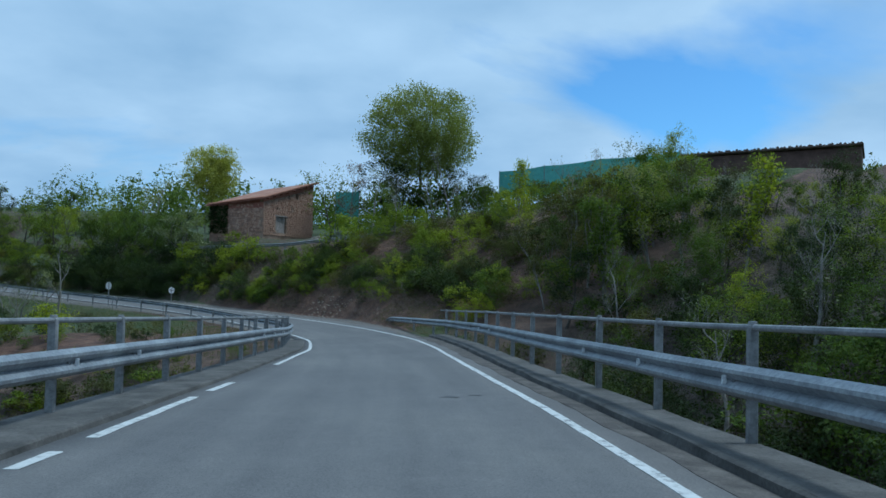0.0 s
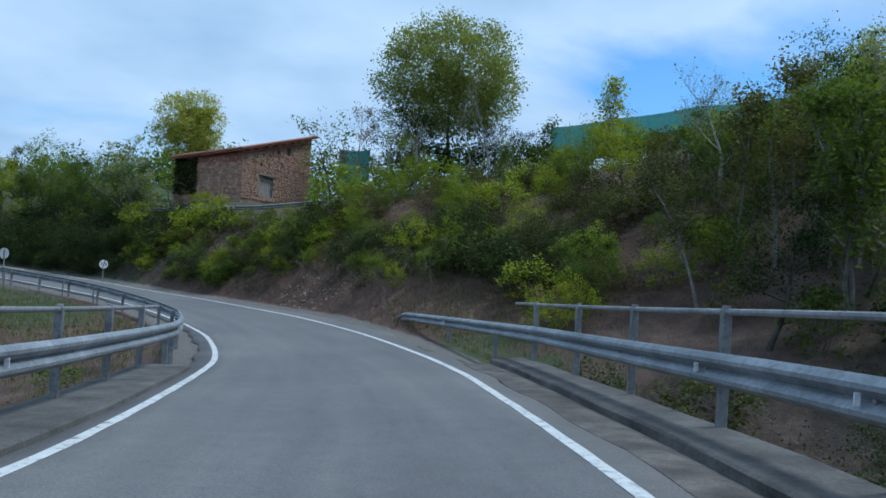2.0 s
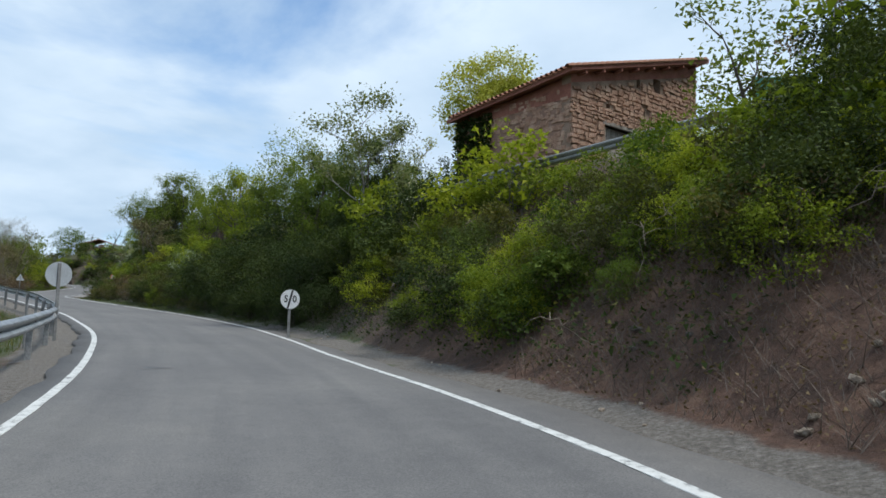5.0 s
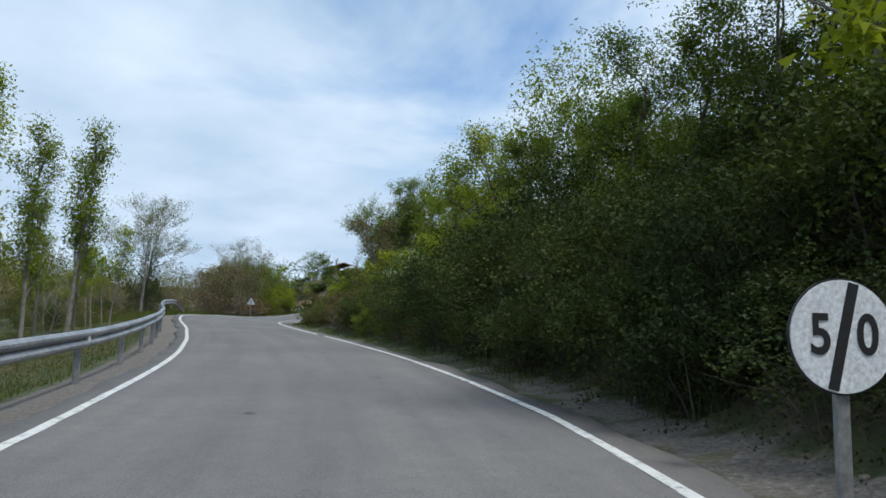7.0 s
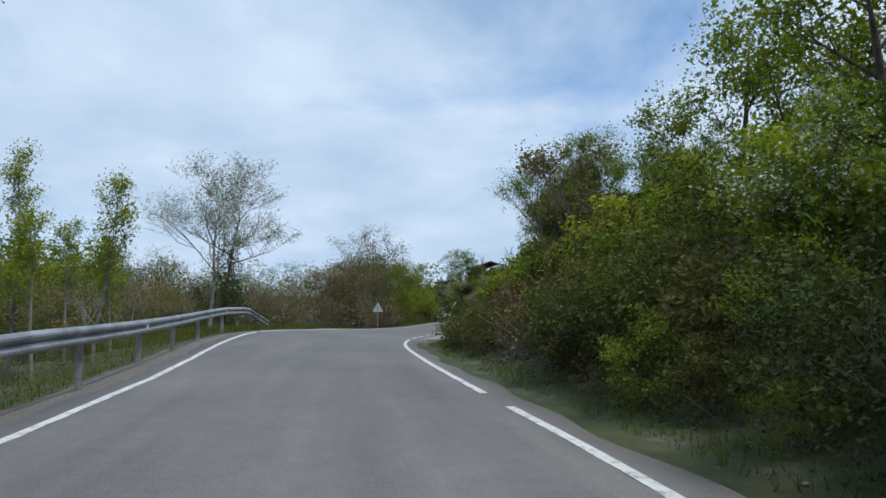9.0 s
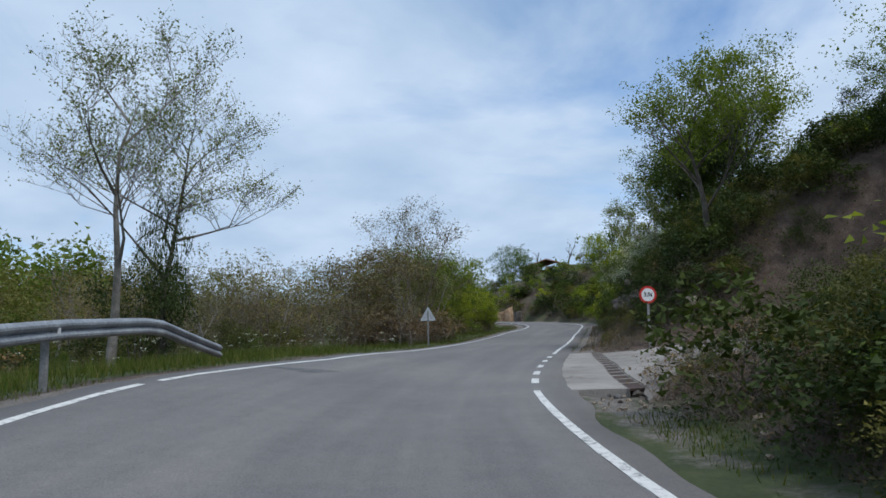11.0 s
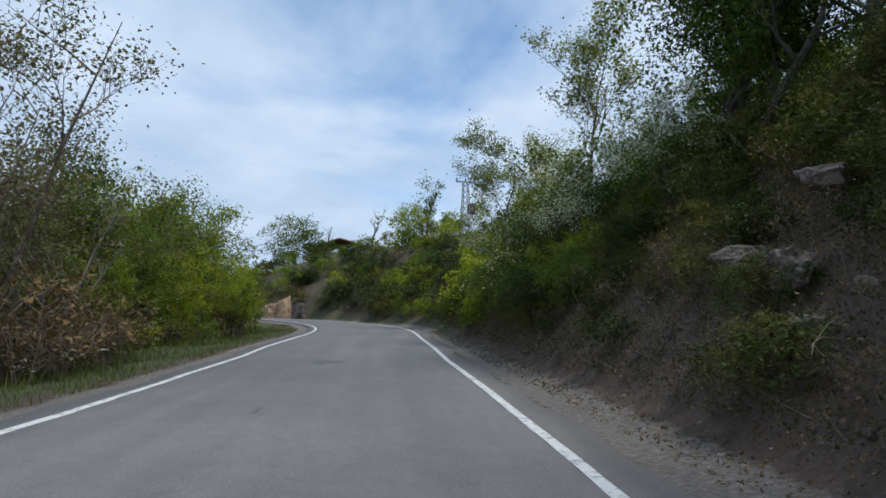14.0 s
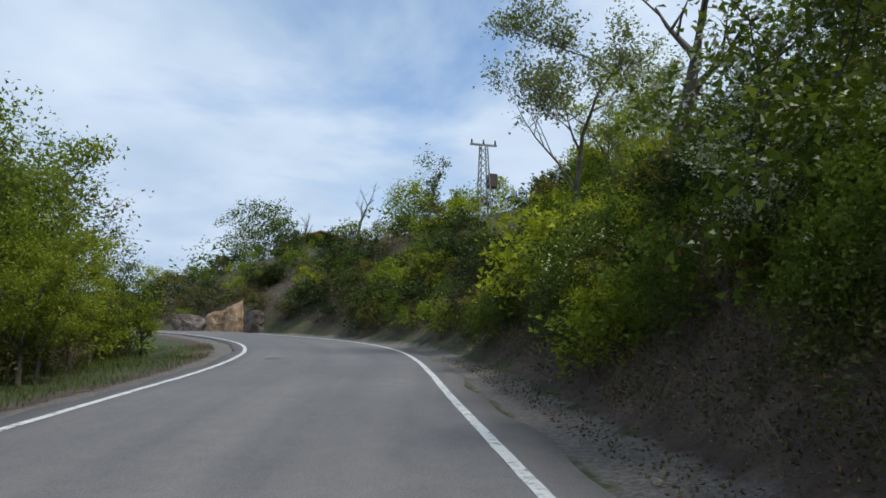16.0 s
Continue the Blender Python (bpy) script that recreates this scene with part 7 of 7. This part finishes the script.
for k in range(50):
    bm = bmesh.new()
    x = -8.25 + k * 0.335 + 0.06 * math.sin(k * 3.7)
    rod(bm, (x, -0.55 - 0.06 * math.sin(k * 5), 4.29 + 0.06 * math.sin(k * 2.3)), (x, -0.1, 4.3), 0.14, 0.12, 6)
    part("eaves_tile", bm, M_OLD_TILE, barn)
tagged(barn, "long dark building with an old tile roof above the ravine", "building")

net = empty("green_net_fence")
NET = [(-13.2, 86.0, 10.8), (-10.5, 87.4, 11.1), (-4.0, 91.0, 12.0), (6.4, 82.5, 13.2), (11.0, 78.0, 13.3), (16.0, 72.5, 13.3), (22.0, 66.0, 13.1)]
for a, b in [(NET[0], NET[1]), *zip(NET[3:], NET[4:])]:
    a, b = Vector(a), Vector(b)
    bm = bmesh.new()
    d = (b - a).normalized()
    n = Vector((-d.y, d.x, 0)) * 0.01
    za, zb = a.z - 3.2, b.z - 3.2
    top = 6
    lo, hi = [], []
    for k in range(top + 1):
        p = a.lerp(b, k / top)
        sag = -0.12 * math.sin(math.pi * k / top)
        lo.append(Vector((p.x, p.y, za + (zb - za) * k / top)))
        hi.append(Vector((p.x, p.y, p.z + sag)))
    for sgn in (1, -1):
        row_l = [bm.verts.new(p + n * sgn) for p in lo]
        row_h = [bm.verts.new(p + n * sgn) for p in hi]
        for k in range(top):
            bm.faces.new((row_l[k], row_l[k + 1], row_h[k + 1], row_h[k]))
    part("net_panel", bm, M_NET, net)
for p in NET[:2] + NET[3:]:
    bm = bmesh.new()
    rod(bm, (p[0], p[1], ground_z(p[0], p[1]) - 0.3), (p[0], p[1], p[2] + 0.1), 0.05)
    part("post", bm, M_POST, net)
tagged(net, "tall fence hung with green netting on the hilltop", "fence")

farm = empty("ruined_house", pose(-157.0, 157.5, 9.0, 0, 0, 40))
for m, sx, sy, sz in ((pose(-3.6, 0, 0), 0.5, 6, 3.4), (pose(3.6, 0, 0), 0.5, 6, 3.4), (pose(0, 2.75, 0), 6.7, 0.5, 3.4), (pose(-2.3, -2.75, 0), 2.1, 0.5, 3.4), (pose(0.4, -2.75, 0), 1.2, 0.5, 3.4), (pose(2.7, -2.75, 0), 1.3, 0.5, 3.4)):
    bm = bmesh.new()
    box(bm, m, sx, sy, sz)
    part("wall", bm, M_RENDER, farm)
for sgn in (-1, 1):
    part("roof", slab([(sgn * 4.5, -3.4, 3.3), (0, -3.4, 4.7), (0, 3.4, 4.7), (sgn * 4.5, 3.4, 3.3)], 0.15), M_TILE, farm, "sagging brown tile roof")
tagged(farm, "old abandoned house with a low tile roof on the far hill", "house")

hut = empty("white_hut", pose(-63.0, 118.0, 4.6, 0, 0, 20))
bm = bmesh.new()
box(bm, pose(0, 0, 0), 4.0, 3.0, 3.0)
part("wall", bm, M_WHITE, hut)
part("roof", slab([(-2.4, -2.0, 2.95), (2.4, -2.0, 2.95), (2.4, 2.0, 3.6), (-2.4, 2.0, 3.6)], 0.15), M_TILE, hut)
# near-black plate on the solid wall for the window's unlit inside
bm = bmesh.new()
box(bm, pose(0.3, -1.52, 0.9), 0.9, 0.05, 1.1)
part("window", bm, M_DARK, hut)
tagged(hut, "small white hut half hidden by trees", "hut")

pylon = empty("pylon", pose(-124.6, 145.6, ground_z(-124.6, 145.6) - 0.3, 0, 0, 60))
H_P = 15.4 - ground_z(-124.6, 145.6)
bm = bmesh.new()
for k in range(10):
    z0, z1 = k * H_P / 10, (k + 1) * H_P / 10
    w0, w1 = 0.42 * (1 - 0.5 * k / 10), 0.42 * (1 - 0.5 * (k + 1) / 10)
    for q in range(4):
        ca, cb = ((-1, -1), (1, -1), (1, 1), (-1, 1))[q], ((-1, -1), (1, -1), (1, 1), (-1, 1))[(q + 1) % 4]
        rod(bm, (ca[0] * w0, ca[1] * w0, z0), (ca[0] * w1, ca[1] * w1, z1), 0.045, sides=4)
        rod(bm, (ca[0] * w0, ca[1] * w0, z0), (cb[0] * w1, cb[1] * w1, z1), 0.028, sides=4)
part("lattice", bm, M_POST, pylon, "grey steel lattice mast")
bm = bmesh.new()
box(bm, pose(0, 0, H_P), 1.9, 0.14, 0.12)
part("crossarm", bm, M_POST, pylon)
for x in (-0.85, 0, 0.85):
    bm = bmesh.new()
    rod(bm, (x, 0, H_P + 0.1), (x, 0, H_P + 0.42), 0.07, 0.05)
    part("insulator", bm, M_DARK, pylon)
bm = bmesh.new()
box(bm, pose(0.6, 0, H_P - 2.9), 0.6, 0.6, 0.95, 0.05)
part("transformer", bm, M_SLATE, pylon, "dark transformer box")
tagged(pylon, "steel lattice power mast with a transformer on the hill", "pylon")

# arching bramble stems and fallen branches on the red bank
M_STEM = two_scale("bramble_stem", (0.16, 0.12, 0.09), (0.26, 0.21, 0.165), (0.36, 0.3, 0.24), 4, 30, 0.9)
stem_rng = random.Random(12)


def bramble(s, d, length, rise, lean):
    p = at_road(s, right_line(s) + d)
    base = Vector((p.x, p.y, ground_z(p.x, p.y) - 0.08))
    h = radians(heading(s))
    way = (Vector((-math.sin(h), math.cos(h), 0)) * lean + Vector((-math.cos(h), -math.sin(h), 0)) * stem_rng.uniform(0.2, 0.9)).normalized()
    pts = []
    for k in range(9):
        u = k / 8
        q = base + way * length * 0.7 * u + Vector((0, 0, rise * math.sin(u * stem_rng.uniform(2.3, 2.5)) * 1.0))
        pts.append(q + Vector((stem_rng.gauss(0, 0.05), stem_rng.gauss(0, 0.05), stem_rng.gauss(0, 0.03))))
    verts, faces = [], []
    tube(verts, faces, pts, [0.008 * (1 - 0.6 * k / 8) for k in range(9)], 4)
    for k in range(3, 8):
        if stem_rng.random() < 0.6:
            e = pts[k] + Vector((stem_rng.gauss(0, 0.2), stem_rng.gauss(0, 0.2), stem_rng.uniform(0, 0.3)))
            tube(verts, faces, [pts[k], pts[k].lerp(e, 0.5) + Vector((0, 0, 0.03)), e], [0.005, 0.004, 0.002], 3)
    tagged(mesh_ob("bramble_stem", verts, faces, M_STEM), "pale dry bramble stem arching over the bank", "branch", "bramble stems")


for k in range(70):
    bramble(stem_rng.uniform(44, 60), stem_rng.uniform(2.0, 6.5), stem_rng.uniform(1.0, 2.6), stem_rng.uniform(0.4, 1.3), stem_rng.choice((-1, 1)) * stem_rng.uniform(0.3, 1))
for k in range(30):
    bramble(stem_rng.uniform(136, 165), stem_rng.uniform(2.2, 5.5), stem_rng.uniform(0.7, 1.9), stem_rng.uniform(0.3, 0.9), stem_rng.choice((-1, 1)) * stem_rng.uniform(0.3, 1))
for k in range(22):
    bramble(stem_rng.uniform(60, 116), stem_rng.uniform(2.4, 4.5), stem_rng.uniform(0.8, 1.8), stem_rng.uniform(0.6, 1.6), stem_rng.choice((-1, 1)) * stem_rng.uniform(0.3, 1))
